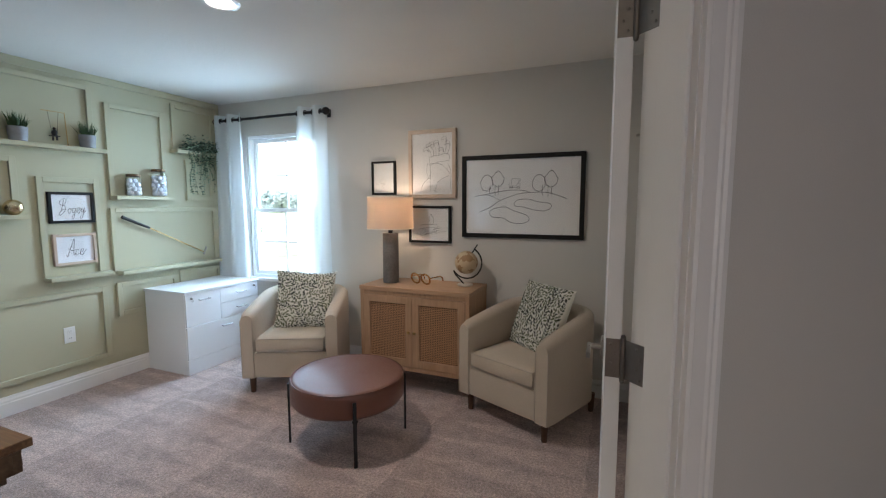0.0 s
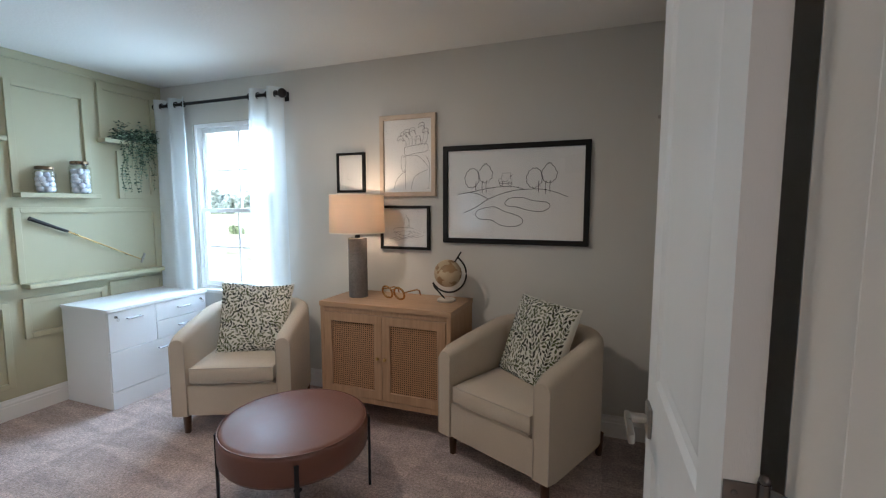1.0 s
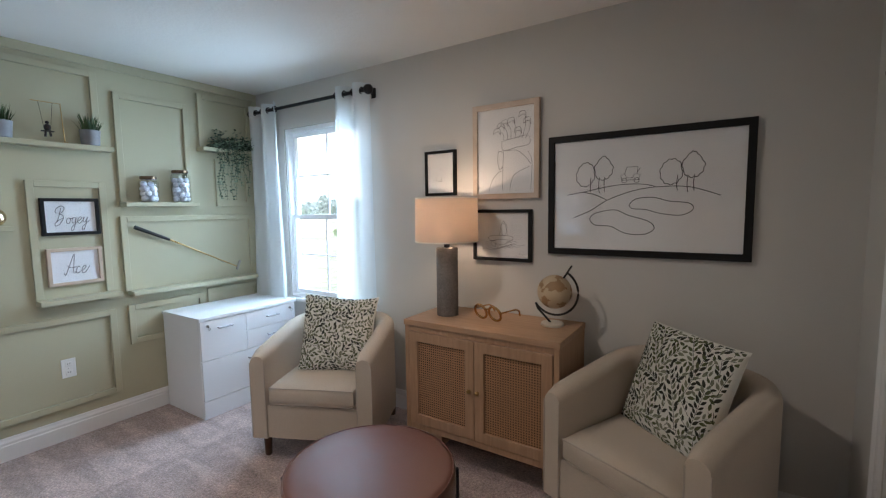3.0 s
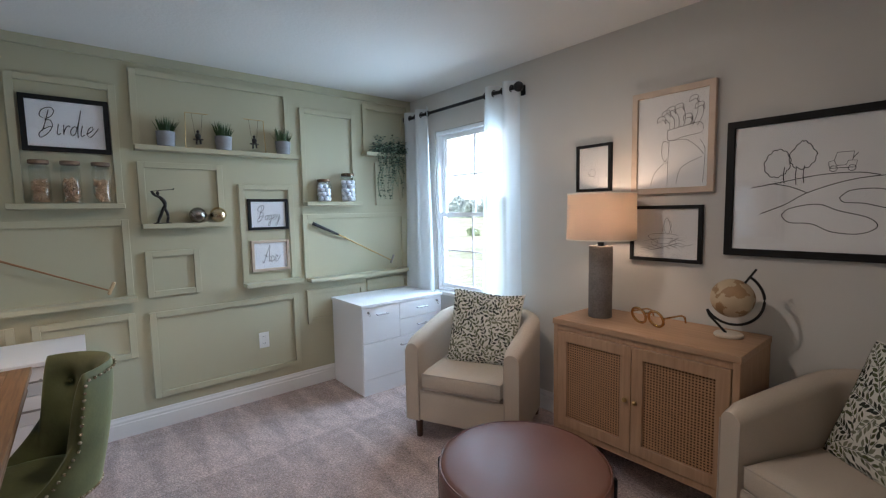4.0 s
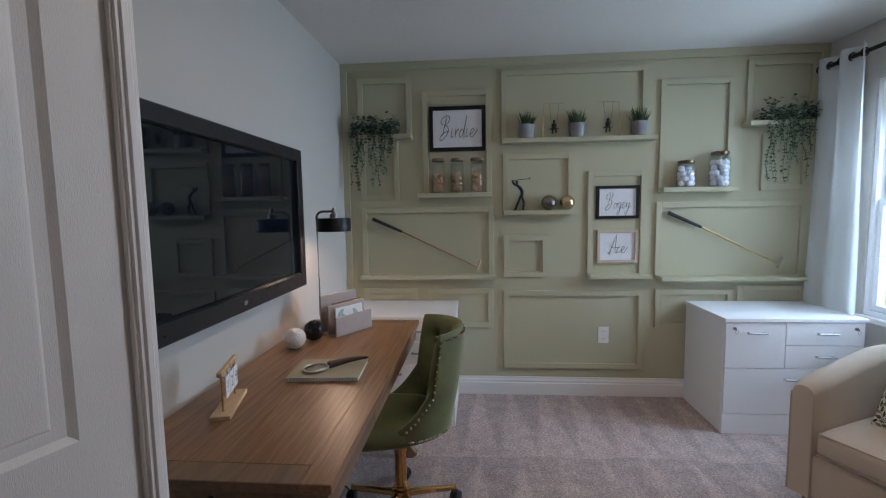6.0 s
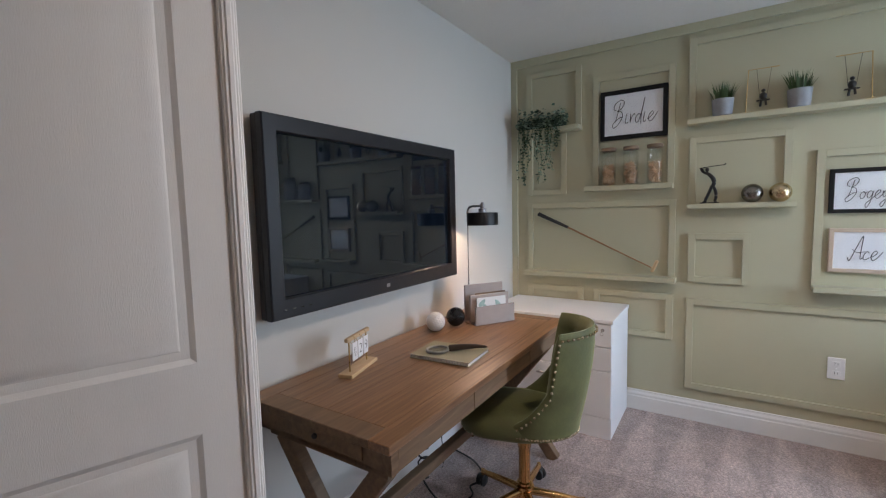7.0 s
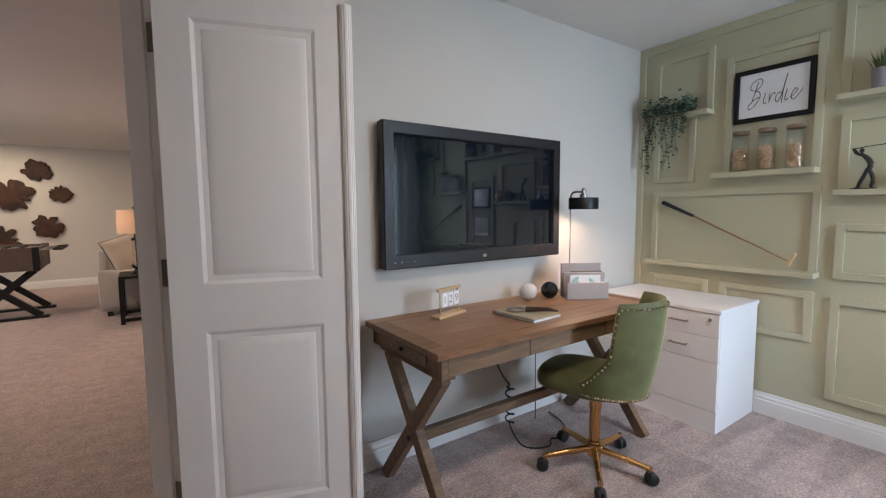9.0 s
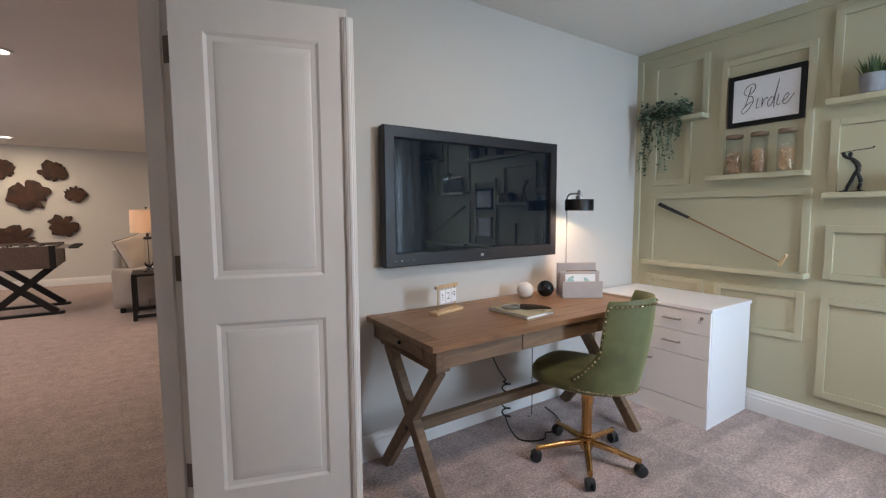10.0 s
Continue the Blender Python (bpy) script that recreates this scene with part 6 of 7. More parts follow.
def jar(y, z, r, h, lid_mat, label, group):
    j = thing("glass_jar", label, "jar", pose(0.058, y, z), group)
    bm = lathe(B(), [(0, 0), (r - 0.003, 0), (r, 0.004), (r, h - 0.034), (r * 0.80, h - 0.018), (r * 0.80, h - 0.010),
                     (r * 0.76, h - 0.010), (r * 0.76, h - 0.018), (r - 0.0035, h - 0.031), (r - 0.0035, 0.005), (0, 0.005)], 32)
    g = part("glass", bm, JAR_GLASS, j, smooth=40)
    g.visible_shadow = False
    part("lid", lathe(B(), disc_prof(r * (1.0 if lid_mat is CORK else 0.84), h - 0.010, h + 0.012, 0.003), 32), lid_mat, j, smooth=40)
    return j


for n, y in enumerate((0.706, 0.842, 0.982)):
    z = 1.503
    jar(y, z, 0.046, 0.232, CORK, "tall cork-lidded glass jar of wooden golf tees on a ledge", "tee jars")
    rnd = random.Random(20 + n)
    bm = B()
    for _ in range(150):
        a, rr, zz = rnd.uniform(0, 6.28), 0.034 * math.sqrt(rnd.random()), rnd.uniform(0.012, 0.135)
        d = Vector((rnd.uniform(-1, 1), rnd.uniform(-1, 1), rnd.uniform(-0.9, 0.9))).normalized() * 0.020
        c = Vector((rr * math.cos(a), rr * math.sin(a), zz))
        p, q = c - d, c + d
        for e in (p, q):
            e.z = max(e.z, 0.008)
            k = math.hypot(e.x, e.y)
            if k > 0.041:
                e.x, e.y = e.x * 0.041 / k, e.y * 0.041 / k
        tube(bm, [p, q], 0.0024, 5, taper=lambda t: 0.7 + 0.9 * t ** 4)
    tagged(mesh_ob("golf_tees", bm, TEE_WOOD, m=pose(0.058, y, z)), "heap of natural wooden golf tees inside a jar", "golf tees", kind="stuff")


def golf_balls(y, z, r, count, seed):
    rnd = random.Random(seed)
    br = 0.0205
    me = None
    for k in range(count):
        layer, i = divmod(k, 5)
        a = i * math.pi * 0.4 + layer * 0.8 + rnd.uniform(-0.1, 0.1)
        rr = r - br - 0.006
        p = (0.058 + rr * math.cos(a), y + rr * math.sin(a), z + 0.006 + br + layer * 0.034)
        if me is None:
            bm = ball(B(), (0, 0, 0), br, 14, 10)
            ob = mesh_ob("golf_ball", bm, GOLF_WHITE, smooth=80)
            me = ob.data
        else:
            ob = new("golf_ball", me)
        ob.matrix_basis = pose(*p)
        tagged(ob, "white golf ball heaped inside a glass jar", "golf ball", "balls in the jars")


for y, r, h, n in ((2.408, 0.062, 0.170, 18), (2.626, 0.066, 0.225, 25)):
    jar(y, 1.510, r, h, BRONZE_LID, "copper-lidded glass jar of white golf balls on a ledge", "ball jars")
    golf_balls(y, 1.510, r, n, int(y * 100))


def grass_pot(y, z, seed):
    rnd = random.Random(seed)
    p = thing("potted_grass", "small artificial grass plant in a grey cylinder pot on a ledge", "plant", pose(0.052, y, z), "grass pots")
    bm = lathe(B(), [(0, 0), (0.044, 0), (0.048, 0.004), (0.0545, 0.090), (0.0560, 0.096), (0.051, 0.096), (0.049, 0.084), (0, 0.084)], 28)
    part("pot", bm, POT_GREY, p, "grey ceramic pot", smooth=40)
    bm = B()
    for _ in range(130):
        a, rr = rnd.uniform(0, 6.28), 0.040 * math.sqrt(rnd.random())
        b = Vector((rr * math.cos(a), rr * math.sin(a), 0.082))
        ln = rnd.uniform(0.065, 0.125)
        out = Vector((math.cos(a), math.sin(a), 0)) * rnd.uniform(0.1, 0.75) * rr / 0.034
        tip = b + (Vector((0, 0, 1)) + out * 0.8).normalized() * ln
        mid = b.lerp(tip, 0.5) + Vector((0, 0, 0.008))
        sd = Vector((-math.sin(a + 0.7), math.cos(a + 0.7), 0)) * 0.0028
        v = [bm.verts.new(q) for q in (b - sd, b + sd, mid + sd * 0.8, tip, mid - sd * 0.8)]
        bm.faces.new((v[0], v[1], v[2], v[4]))
        bm.faces.new((v[4], v[2], v[3]))
    tagged(part("grass", bm, GRASS_LEAF, p, "spiky green blades"), kind="stuff")


for k, y in enumerate((1.330, 1.676, 2.093)):
    grass_pot(y, 1.868, 40 + k)


def swing_ornament(y, z, flip):
    """Wire frame with a small dark abstract figure on a swing."""
    o = thing("swing_ornament", "gold wire swing frame with a small dark figurine, on a ledge", "ornament", pose(0.058, y, z), "swing ornaments")
    s = flip
    bm = B()
    tube(bm, [(0, -0.070 * s, 0.0), (0, -0.062 * s, 0.235), (0, 0.075 * s, 0.235)], 0.0028, 6)
    box(bm, -0.025, 0.025, *sorted((-0.082 * s, -0.040 * s)), 0.0, 0.004, 0.001, 1)
    part("wire_frame", bm, BRASS, o)
    bm = B()
    for dy in (-0.030, 0.030):
        tube(bm, [(0, dy * 1.1 + 0.008 * s, 0.235), (0, dy * 0.5 + 0.008 * s, 0.075)], 0.0010, 5)
    part("chain", bm, DARK_RESIN, o)
    bm = B()
    box(bm, -0.012, 0.012, 0.008 * s - 0.030, 0.008 * s + 0.030, 0.060, 0.066, 0.002, 1)
    ball(bm, (0, 0.008 * s, 0.085), 0.018, 10, 8, 0, 1.2)
    ball(bm, (0, 0.008 * s, 0.115), 0.010, 10, 8)
    tube(bm, [(0, -0.008 + 0.008 * s, 0.07), (0, -0.012 + 0.008 * s, 0.03)], 0.006, 6)
    tube(bm, [(0, 0.010 + 0.008 * s, 0.07), (0, 0.014 + 0.008 * s, 0.034)], 0.006, 6)
    part("figurine", bm, DARK_RESIN, o, "small dark abstract figurine", smooth=60)


swing_ornament(1.510, 1.868, 1)
swing_ornament(1.890, 1.868, -1)

# golfer statuette: one plain mesh of slim, bending limbs
bm = B()
box(bm, -0.022, 0.022, -0.036, 0.062, 0.0, 0.006, 0.002, 1)


def limb(pts, r, ends):
    """Rounded limb along a smooth line in the wall's plane; ends: thickness at start and finish against the middle."""
    line = [(0.0, y, z) for y, z in smooth_line(pts, 6)]
    tube(bm, line, r, 10, taper=lambda t: ends[0] + (ends[1] - ends[0]) * t + (1 - 0.5 * (ends[0] + ends[1])) * math.sin(math.pi * t))


limb([(-0.022, 0.008), (-0.010, 0.009), (-0.004, 0.030), (0.010, 0.062), (0.024, 0.104)], 0.0085, (0.55, 1.0))
limb([(0.050, 0.008), (0.040, 0.009), (0.046, 0.034), (0.044, 0.066), (0.028, 0.106)], 0.0085, (0.55, 1.0))
limb([(0.026, 0.094), (0.034, 0.118), (0.030, 0.142), (0.014, 0.164), (0.002, 0.176)], 0.0125, (0.85, 0.7))
limb([(0.004, 0.174), (0.000, 0.184), (-0.002, 0.190)], 0.0052, (1.0, 1.0))
ball(bm, (0, -0.002, 0.198), 0.0105, 12, 8, 0, 1.2)
limb([(0.010, 0.170), (-0.012, 0.178), (-0.028, 0.190), (-0.036, 0.210)], 0.0055, (1.1, 0.8))
limb([(0.004, 0.176), (-0.016, 0.186), (-0.024, 0.198), (-0.034, 0.212)], 0.0050, (1.1, 0.8))
tube(bm, [(0, -0.042, 0.208), (0, 0.02, 0.217), (0, 0.088, 0.222)], 0.0026, 6)
tube(bm, [(0, 0.084, 0.222), (0, 0.090, 0.229)], 0.0042, 6)
tagged(mesh_ob("golfer_statuette", bm, DARK_RESIN, m=pose(0.055, 1.265, 1.371), smooth=60), "dark bronze abstract golfer statuette on a ledge", "statuette")
dimpled_ball("ball_ornament", "dark silver dimpled ball ornament on a ledge", (0.055, 1.485, 1.371 + 0.0515), 0.0525, GUNMETAL)
dimpled_ball("ball_ornament", "rose gold dimpled ball ornament on a ledge", (0.055, 1.612, 1.371 + 0.0515), 0.0525, COPPER_GOLD)


def golf_club(ya, za, yg, zg, yb, zb, shaft_mat, head_mat, label):
    """Putter hung flat on the wall from the grip (a) to the head (b)."""
    c = thing("golf_club", label, "golf club", pose(0, 0, 0), "hung putters")
    x = 0.030
    part("grip", tube(B(), [(x, ya, za), (x, yg, zg)], 0.0125, 10, taper=lambda t: 1.15 - 0.35 * t), RUBBER, c, "black rubber grip", smooth=60)
    part("shaft", tube(B(), [(x, yg + (yb - yg) * k / 8, zg + (zb - zg) * k / 8) for k in range(9)], 0.0068, 10, taper=lambda t: 1.0 - 0.42 * t), shaft_mat, c, "slender shaft", smooth=60)
    d = Vector((0, yb - ya, zb - za)).normalized()
    nrm = Vector((0, -d.z, d.y))
    p = Vector((x, yb, zb))
    bm = B()
    tube(bm, [p, p + d * 0.012], 0.008, 10)
    a, b = p + d * 0.012 - nrm * 0.026, p + d * 0.010 + nrm * 0.058
    beam(bm, a, b, 0.020, 0.015, up=(1, 0, 0), bevel=0.005)
    part("head", bm, head_mat, c, "putter head", smooth=40)
    bm = B()
    for f in (0.15, 0.85):
        q = Vector((0, ya + (yb - ya) * f, za + (zb - za) * f - 0.004))
        tube(bm, [(0.0, q.y, q.z), (0.036, q.y, q.z - 0.006)], 0.002, 5)
    part("nail", bm, NICKEL, c)
    return c


golf_club(0.213, 1.325, 0.430, 1.228, 0.970, 0.968, SHAFT, PALE_WOOD, "antique putter with wooden shaft, hung on the green wall")
golf_club(2.312, 1.338, 2.534, 1.237, 3.050, 0.977, BRASS, NICKEL, "putter with golden shaft, hung on the green wall")


def trailing_plant(y0, y1, z, seed, longest):
    rnd = random.Random(seed)
    p = thing("trailing_plant", "artificial trailing vine in a low pot spilling over a ledge", "plant", pose(0.055, 0, z), "trailing plants")
    part("planter", boxed(-0.040, 0.030, y0 + 0.05, y1 - 0.05, 0, 0.055, 0.006, 2), DARK_RESIN, p, "low dark planter")
    stems, lv = B(), B()

    def leaf(c, s, droop, mi):
        a, b = rnd.uniform(0, 6.28), rnd.uniform(-0.6, 0.6)
        d = Vector((math.cos(a), math.sin(a), b - droop)).normalized()
        u = d.cross(Vector((rnd.uniform(-1, 1), rnd.uniform(-1, 1), 1))).normalized()
        q = [c, c + d * s * 0.35 + u * s * 0.38, c + d * s * 0.8 + u * s * 0.25, c + d * s, c + d * s * 0.8 - u * s * 0.25, c + d * s * 0.35 - u * s * 0.38]
        for e in q:
            e.x = max(e.x, -0.034)
        f = lv.faces.new([lv.verts.new(e) for e in q])
        f.material_index = mi

    for _ in range(900):
        c = Vector((rnd.uniform(-0.02, 0.085), rnd.uniform(y0 - 0.01, y1 + 0.01), 0.005 + abs(rnd.gauss(0, 0.048))))
        leaf(c, rnd.uniform(0.018, 0.032), 0.15, 0 if rnd.random() < 0.62 else 1)
    for _ in range(34):
        y = rnd.uniform(y0 + 0.01, y1 - 0.01)
        ln = longest * rnd.uniform(0.35, 1.0)
        pts = [Vector((0.02, y, 0.06))]
        x, dy = 0.055, rnd.uniform(-0.03, 0.03)
        k = int(ln / 0.022) + 3
        for i in range(1, k):
            f = i / (k - 1)
            pts.append(Vector((0.03 + (x - 0.03) * min(3 * f, 1) + 0.006 * math.sin(9 * f + y * 40), y + dy * f + 0.008 * math.sin(11 * f + y * 70), 0.075 - ln * f ** 1.15)))
        tube(stems, pts, 0.0011, 4)
        pale = rnd.random() < 0.55
        for q in pts[2:]:
            for _ in range(2):
                if rnd.random() < 0.85:
                    leaf(q.copy(), rnd.uniform(0.014, 0.024), 0.5, 1 if (pale and rnd.random() < 0.7) else 0)
    tagged(part("stem_tangle", stems, GRASS_LEAF, p, "thin trailing green stems"), kind="stuff")
    tagged(part("foliage", lv, [IVY_LEAF, IVY_PALE], p, "dusty green small leaves"), kind="stuff")


trailing_plant(0.100, 0.420, 1.923, 3, 0.46)
trailing_plant(2.880, 3.275, 1.940, 9, 0.48)

# outlet on the green wall
ol = thing("wall_outlet", "white duplex power outlet on the green panelled wall", "outlet", pose(0, 1.891, 0.456))
part("plate", boxed(0, 0.005, -0.037, 0.037, -0.060, 0.060, 0.002, 2), OUTLET, ol)
for z in (-0.027, 0.027):
    s = part("socket", boxed(0.005, 0.0075, -0.017, 0.017, z - 0.014, z + 0.014, 0.003, 2), OUTLET, ol)
    for y in (-0.006, 0.006):
        part("slot", boxed(0.0074, 0.0079, y - 0.0012, y + 0.0012, z - 0.003, z + 0.007), RUBBER, s)
part("screw", ball(B(), (0.005, 0, 0), 0.003, 8, 6), OUTLET, ol)

# ---- ceiling downlights ----
GLOWING = glow_material("downlight_lens", (1.0, 0.86, 0.68), 14.0)
for x, y in ((1.97, 1.67), (4.92, -7.2), (2.4, -5.4), (5.6, -4.4), (4.0, -2.4)):
    d = thing("downlight", "round white recessed ceiling light, lit", "ceiling light", pose(x, y, H), "downlights")
    part("trim_ring", lathe(B(), [(0.065, -0.001), (0.092, -0.001), (0.090, -0.008), (0.068, -0.012), (0.064, -0.006)], 40), PAINT_TRIM, d, smooth=40)
    part("lens", lathe(B(), [(0, -0.003), (0.065, -0.003)], 32), GLOWING, d)

# ---- the loft beyond the doors ----


def wood_slice(x, z, r, seed):
    """Irregular burl slice: deep bays between lobes, dark bark rim round a sanded face."""
    rnd = random.Random(seed)
    k = rnd.randint(5, 7)
    ph = [rnd.uniform(0, 6.28) for _ in range(5)]
    bays = [(rnd.uniform(0, 6.28), rnd.uniform(0.09, 0.17), rnd.uniform(0.20, 0.36)) for _ in range(5)]

    def rim(a):
        q = 1 + 0.075 * math.sin(k * a + ph[0]) + 0.045 * math.sin((k + 4) * a + ph[1]) + 0.07 * math.sin(2 * a + ph[2]) + 0.018 * math.sin(17 * a + ph[3])
        for c, wd, dp in bays:
            d = (a - c + math.pi) % (2 * math.pi) - math.pi
            q -= dp * math.exp(-(d / wd) ** 2)
        return r * q

    def ring(scale, y):
        return [bm.verts.new((x + scale * rim(a) * math.cos(a), y, z + scale * rim(a) * math.sin(a))) for a in (2 * math.pi * i / 120 for i in range(120))]

    bm = B()
    loops = [ring(0.97, -8.179), ring(1.0, -8.150), ring(0.985, -8.130), ring(0.93, -8.124), ring(0.55, -8.121), ring(0.20, -8.120)]
    for n, (p, q) in enumerate(zip(loops, loops[1:])):
        for i in range(120):
            j = (i + 1) % 120
            bm.faces.new((p[i], p[j], q[j], q[i])).material_index = 0 if n < 3 else 1
    bm.faces.new(loops[0])
    bm.faces.new(loops[-1]).material_index = 1
    tagged(mesh_ob("wood_slice", bm, [BARK_RIM, BARK_SLICE], smooth=50), "dark brown irregular burl wood slice hung on the loft wall", "wall art", "burl slices")


for k, (x, z, r) in enumerate(((4.54, 2.02, 0.185), (4.87, 1.60, 0.265), (4.26, 1.63, 0.150), (4.46, 1.07, 0.200), (5.06, 0.85, 0.250), (5.17, 2.03, 0.16))):
    wood_slice(x, z, r, 70 + k)

# foosball table
FT = thing("foosball_table", "foosball table with dark brown wooden body and black crossed legs", "game table", pose(4.55, -5.66, 0, 0, 0, 92))
bm = B()
box(bm, -0.48, 0.48, -0.36, -0.325, 0.60, 0.88, 0.004, 1)
box(bm, -0.48, 0.48, 0.325, 0.36, 0.60, 0.88, 0.004, 1)
box(bm, -0.48, -0.445, -0.325, 0.325, 0.60, 0.88, 0.004, 1)
box(bm, 0.445, 0.48, -0.325, 0.325, 0.60, 0.88, 0.004, 1)
box(bm, -0.445, 0.445, -0.325, 0.325, 0.60, 0.62)
part("body", bm, FOOS_BODY, FT)
part("field", boxed(-0.44, 0.44, -0.32, 0.32, 0.765, 0.775), MINT, FT, "pale playing field")
part("goal_slot", boxed(-0.10, 0.10, 0.358, 0.363, 0.70, 0.75, 0.002, 1), RUBBER, FT)
for sx in (-1, 1):
    part("corner_guard", boxed(*sorted((sx * 0.43, sx * 0.486)), 0.30, 0.366, 0.60, 0.885, 0.003, 1), BLACK, FT)
for k in range(4):
    x = -0.33 + 0.22 * k
    bm = tube(B(), [(x, -0.48, 0.845), (x, 0.48, 0.845)], 0.008, 8)
    rod_ob = part("rod", bm, CHROME, FT, smooth=40)
    part("grip", tube(B(), [(x, 0.48, 0.845), (x, 0.58, 0.845)], 0.016, 10), RUBBER, rod_ob, smooth=40)
    bm = B()
    for y in (-0.16, 0.0, 0.16):
        box(bm, x - 0.012, x + 0.012, y - 0.014, y + 0.014, 0.78, 0.875, 0.003, 1)
    part("player_pegs", bm, RUBBER, rod_ob)
for sx in (-1, 1):
    for a, b in ((-0.33, 0.30), (0.33, -0.30)):
        part("leg", beam(B(), (sx * 0.36 + (0.0 if a < 0 else 0.002), a, 0.03), (sx * 0.36 + (0.0 if a < 0 else 0.002), b, 0.605), 0.075, 0.055, up=(1, 0, 0), bevel=0.003), BLACK, FT)
    part("foot_rail", boxed(sx * 0.36 - 0.04, sx * 0.36 + 0.04, -0.40, 0.40, 0, 0.035, 0.004, 1), BLACK, FT)

# sofa, its pillow, side table and lamp
SF = thing("sofa", "pale grey upholstered sofa standing in the loft", "sofa", pose(3.06, -4.83, 0, 0, 0, -90))
part("arm", rounded_box(B(), 0.0, 0.20, -0.36, 0.55, 0.06, 0.58, 0.035), SOFA_CLOTH, SF, smooth=60)
part("base", rounded_box(B(), 0.20, 1.80, -0.34, 0.50, 0.06, 0.40, 0.03), SOFA_CLOTH, SF, smooth=60)
part("seat_cushion", rounded_box(B(), 0.205, 1.00, -0.36, 0.34, 0.40, 0.53, 0.035, puff=0.015), SOFA_CLOTH, SF, smooth=60)
part("seat_cushion", rounded_box(B(), 1.005, 1.80, -0.36, 0.34, 0.40, 0.53, 0.035, puff=0.015), SOFA_CLOTH, SF, smooth=60)
part("backrest", rounded_box(B(), 0.19, 1.81, 0.43, 0.55, 0.06, 0.82, 0.05), SOFA_CLOTH, SF, smooth=60)
part("arm", rounded_box(B(), 1.80, 2.0, -0.36, 0.55, 0.06, 0.58, 0.035), SOFA_CLOTH, SF, smooth=60)
for x in (0.06, 1.94):
    for y in (-0.3, 0.45):
        part("foot", boxed(x - 0.03, x + 0.03, y - 0.03, y + 0.03, 0, 0.06), BLACK, SF)
sp = thing("sofa_pillow", "beige pillow with dark piping on the grey sofa", "pillow", pose(3.300, -4.985, 0.775, 14, 18, 32))
bm, half, cells = B(), 0.235, 28
for side in (-1, 1):
    g = []
    for j in range(cells + 1):
        v = -1 + 2 * j / cells
        g.append([])
        for i in range(cells + 1):
            u = -1 + 2 * i / cells
            g[j].append(bm.verts.new((u * half * (1 - 0.06 * (1 - v * v) * abs(u) ** 3), side * pillow_z(u, v, half, 0.085), v * half * (1 - 0.06 * (1 - u * u) * abs(v) ** 3))))
    for j in range(cells):
        for i in range(cells):
            bm.faces.new((g[j][i], g[j][i + 1], g[j + 1][i + 1], g[j + 1][i]))
bmesh.ops.remove_doubles(bm, verts=bm.verts, dist=0.0005)
cover = part("cover", bm, SOFA_PILLOW, sp, smooth=80)
edge = []
for k in range(48):
    f, c = divmod(k, 12)
    t = -1 + 2 * c / 12
    u, v = ((t, -1), (1, t), (-t, 1), (-1, -t))[f]
    edge.append((u * half * (1 - 0.06 * (1 - v * v) * abs(u) ** 3), 0, v * half * (1 - 0.06 * (1 - u * u) * abs(v) ** 3)))
part("piping", tube(B(), edge, 0.006, 6, True), BARK_RIM, cover, "dark corded edge", smooth=60)
st = thing("side_table", "black metal framed side table beside the sofa", "side table", pose(3.05, -4.52, 0))
part("top", boxed(-0.335, 0.335, -0.28, 0.28, 0.530, 0.558, 0.003, 1), BLACK, st)
for x in (-0.315, 0.315):
    for y in (-0.26, 0.26):
        part("leg", boxed(x - 0.022, x + 0.022, y - 0.022, y + 0.022, 0.0, 0.530, 0.002, 1), BLACK, st)
for y in (-0.26, 0.26):
    part("rail", boxed(-0.293, 0.293, y - 0.018, y + 0.018, 0.03, 0.070, 0.002, 1), BLACK, st)
tl = thing("table_lamp", "glass column table lamp with crossed black base and lit cream shade", "lamp", pose(3.20, -4.52, 0.558))
bm = B()
for d in ((1, 1, 1), (1, -1, 1), (-1, 1, 1), (-1, -1, 1)):
    v = Vector(d).normalized() * 0.085
    tube(bm, [v + Vector((0, 0, 0.052)), -v + Vector((0, 0, 0.052))], 0.014, 8)
part("base", bm, GUNMETAL, tl, smooth=40)
cg = part("column", lathe(B(), [(0, 0.08), (0.040, 0.08), (0.040, 0.40), (0.036, 0.40), (0.036, 0.085), (0, 0.085)], 28), GLASS, tl, smooth=40)
part("cap", lathe(B(), [(0, 0.40), (0.045, 0.40), (0.045, 0.425), (0.015, 0.44), (0.012, 0.52), (0, 0.52)], 24), BLACK, tl, smooth=40)
part("stem", tube(B(), [(0, 0, 0.08), (0, 0, 0.78)], 0.005, 8), BLACK, tl)
part("shade", lathe(B(), [(0.175, 0.485), (0.177, 0.485), (0.170, 0.765), (0.168, 0.765), (0.175, 0.485)], 48), SHADE, tl, "glowing cream drum shade", smooth=40)
part("finial", ball(B(), (0, 0, 0.79), 0.014, 10, 8), BLACK, tl, smooth=60)
tagged(mesh_ob("lamp_cord", tube(B(), [(3.22, -4.60, 0.56), (3.22, -4.83, 0.50), (3.24, -4.84, 0.20), (3.20, -4.80, 0.01)], 0.004, 6), RUBBER, smooth=60), "black lamp cord hanging behind the side table", "cable")

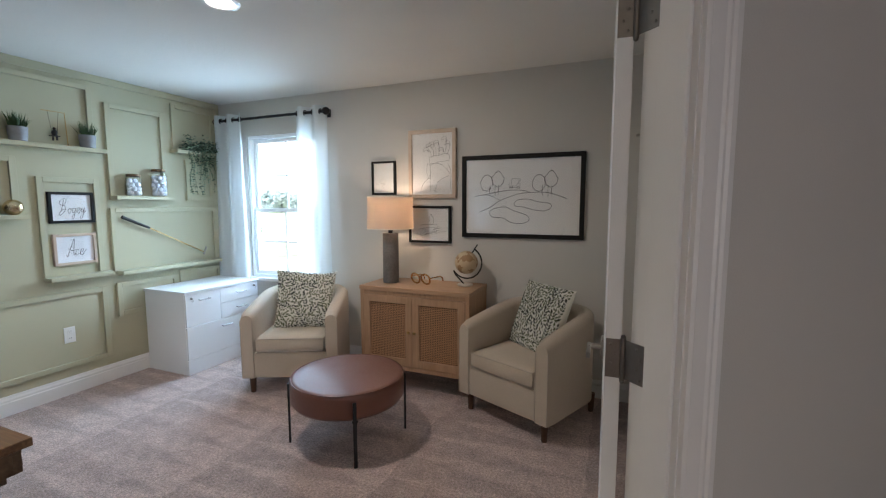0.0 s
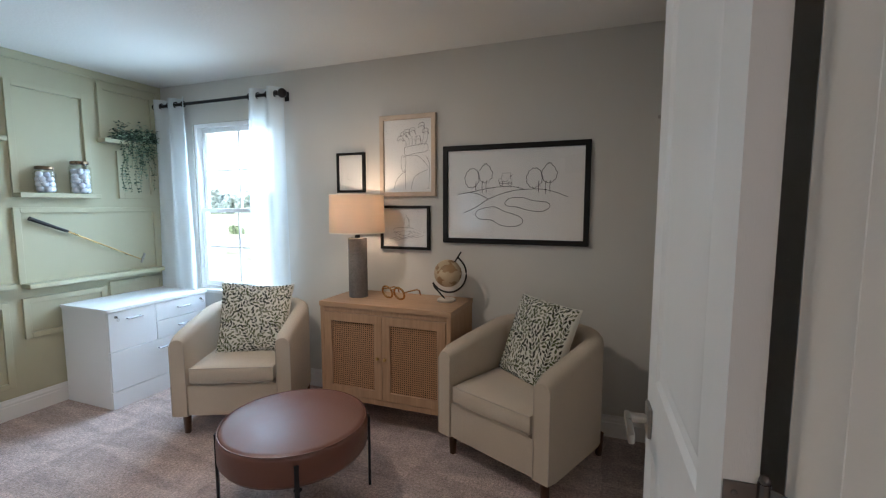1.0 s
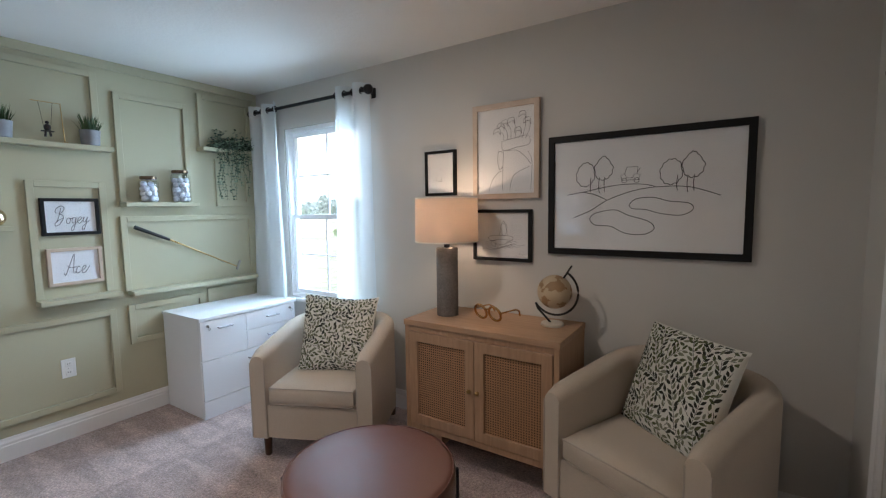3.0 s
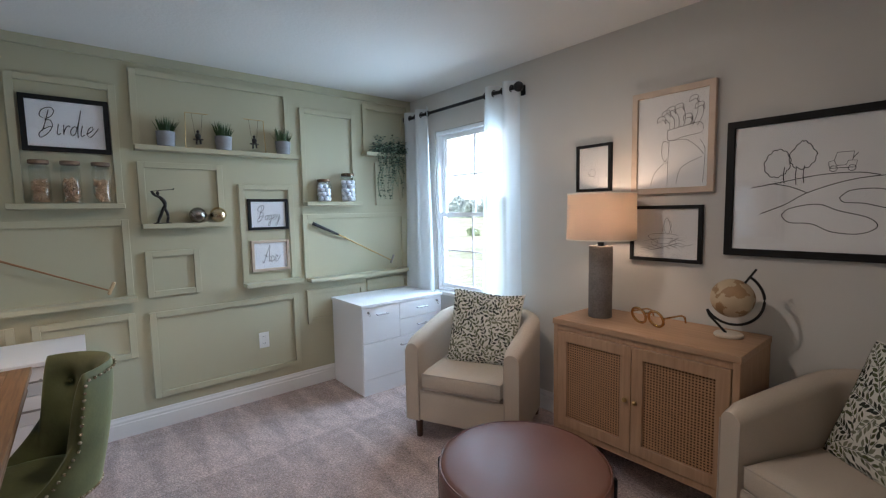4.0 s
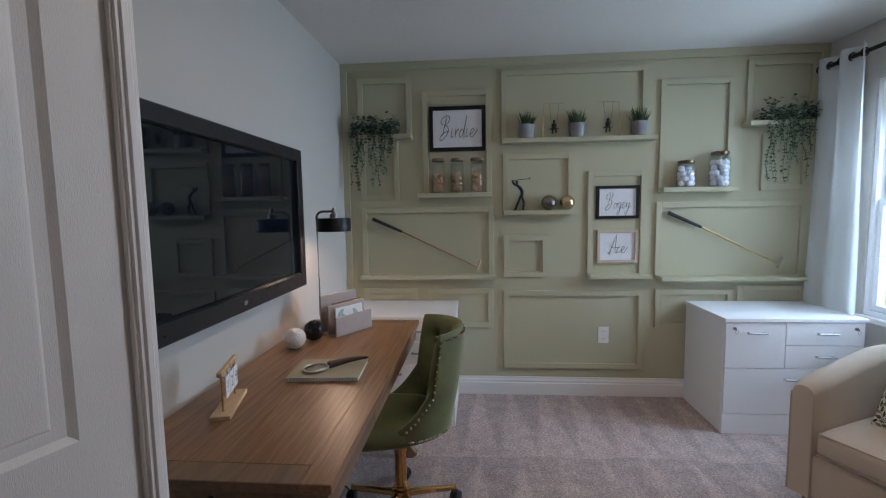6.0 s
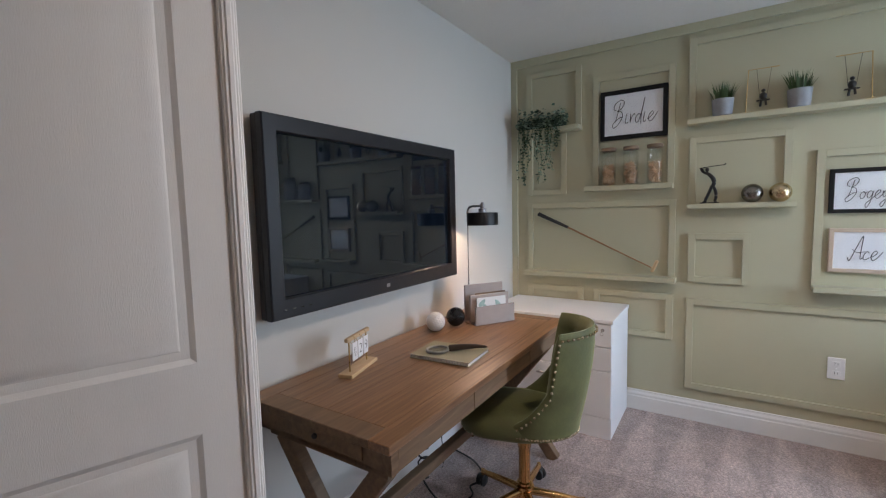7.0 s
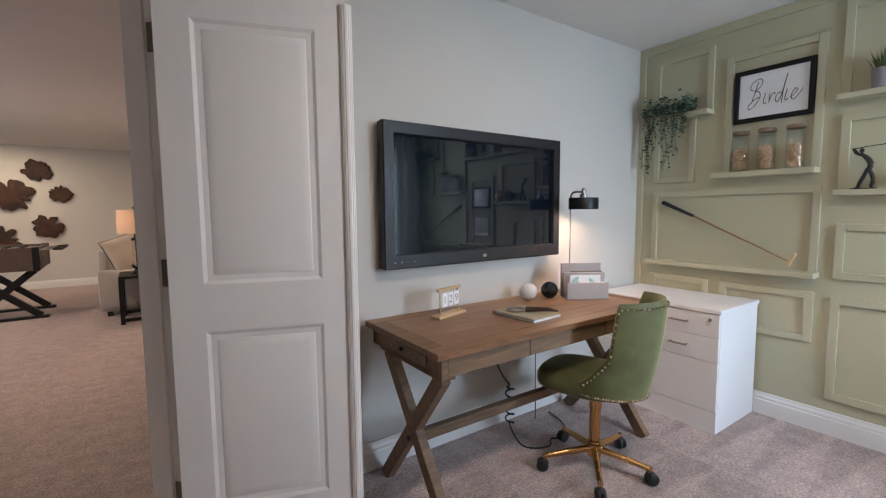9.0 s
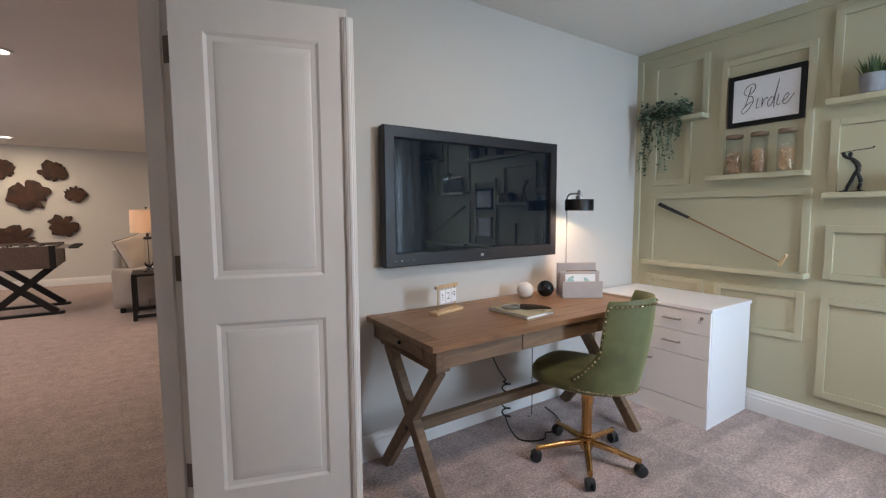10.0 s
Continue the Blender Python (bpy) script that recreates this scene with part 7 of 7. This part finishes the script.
# ---- outdoors, seen through the window ----
GZ = -3.0
structure(mesh_ob("ground", boxed(-4200, 1500, 3.45, 1400, GZ - 0.5, GZ), WASHED_LAWN), "wide green lawn running to the horizon, glare put into its pale colour", "ground")
bm = B()
for k, (y, wd) in enumerate(((17.0, 2.6), (27.0, 3.4), (44.0, 7.0))):
    rows = []
    for i in range(41):
        x = -90 + 4.0 * i
        yc = y + 1.4 * math.sin(x * 0.07 + k)
        rows.append((bm.verts.new((x, yc - wd / 2, GZ + 0.02)), bm.verts.new((x, yc + wd / 2, GZ + 0.02))))
    for (a, b), (c, d) in zip(rows, rows[1:]):
        bm.faces.new((a, c, d, b))
structure(mesh_ob("path", bm, PATH_PALE), "pale winding path across the lawn, its colour lightened for glare", "path")


def clump(bm, c, r, n, rnd, sz):
    for _ in range(n):
        d = Vector((rnd.gauss(0, 1), rnd.gauss(0, 1), rnd.gauss(0, 0.8)))
        d = d.normalized() * r * rnd.uniform(0.55, 1.0)
        p = Vector(c) + d
        u = Vector((rnd.uniform(-1, 1), rnd.uniform(-1, 1), rnd.uniform(-1, 1))).normalized()
        v = u.cross(Vector((rnd.uniform(-1, 1), rnd.uniform(-1, 1), rnd.uniform(-1, 1)))).normalized()
        s = sz * rnd.uniform(0.6, 1.3)
        bm.faces.new([bm.verts.new(p + u * s * a + v * s * b) for a, b in ((-1, -0.4), (0, -0.8), (1, -0.2), (0.6, 0.8), (-0.7, 0.7))])


rnd = random.Random(11)
for n in range(7):
    x, y = -52 + n * 6.5 + rnd.uniform(-2, 2), 50 + rnd.uniform(-6, 12)
    bm = B()
    clump(bm, (0, 0, 0.55), 0.9, 150, rnd, 0.22)
    clump(bm, (0.9, 0.2, 0.45), 0.7, 110, rnd, 0.2)
    tagged(mesh_ob("bush", bm, REED, m=pose(x, y, GZ)), "low green shrub standing on the lawn", "bush", "lawn shrubs")
for n in range(46):
    x, y = -330 + n * 7.6 + rnd.uniform(-4, 4), 195 + rnd.uniform(-15, 25)
    t = thing("tree", "leafy tree in the far tree line, haze put into its leaf colour", "tree", pose(x, y, GZ), "tree line")
    hh = rnd.uniform(9.0, 13.0)
    part("trunk", tube(B(), [(0, 0, 0), (0.1, 0, hh * 0.4), (0.0, 0.1, hh * 0.75)], 0.25, 8, taper=lambda q: 1.1 - 0.8 * q), TRUNK, t)
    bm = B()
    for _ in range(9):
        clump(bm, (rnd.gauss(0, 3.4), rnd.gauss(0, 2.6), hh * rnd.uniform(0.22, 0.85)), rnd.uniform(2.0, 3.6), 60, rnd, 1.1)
    tagged(part("crown", bm, HAZED_FOLIAGE, t), kind="stuff")

structure(mesh_ob("backdrop", boxed(-4200, 1500, 1390, 1392, -60, 1400), glow_material("hazy_sky", (0.86, 0.93, 1.0), 1.9)), "bright hazy white sky behind the far trees", "sky")
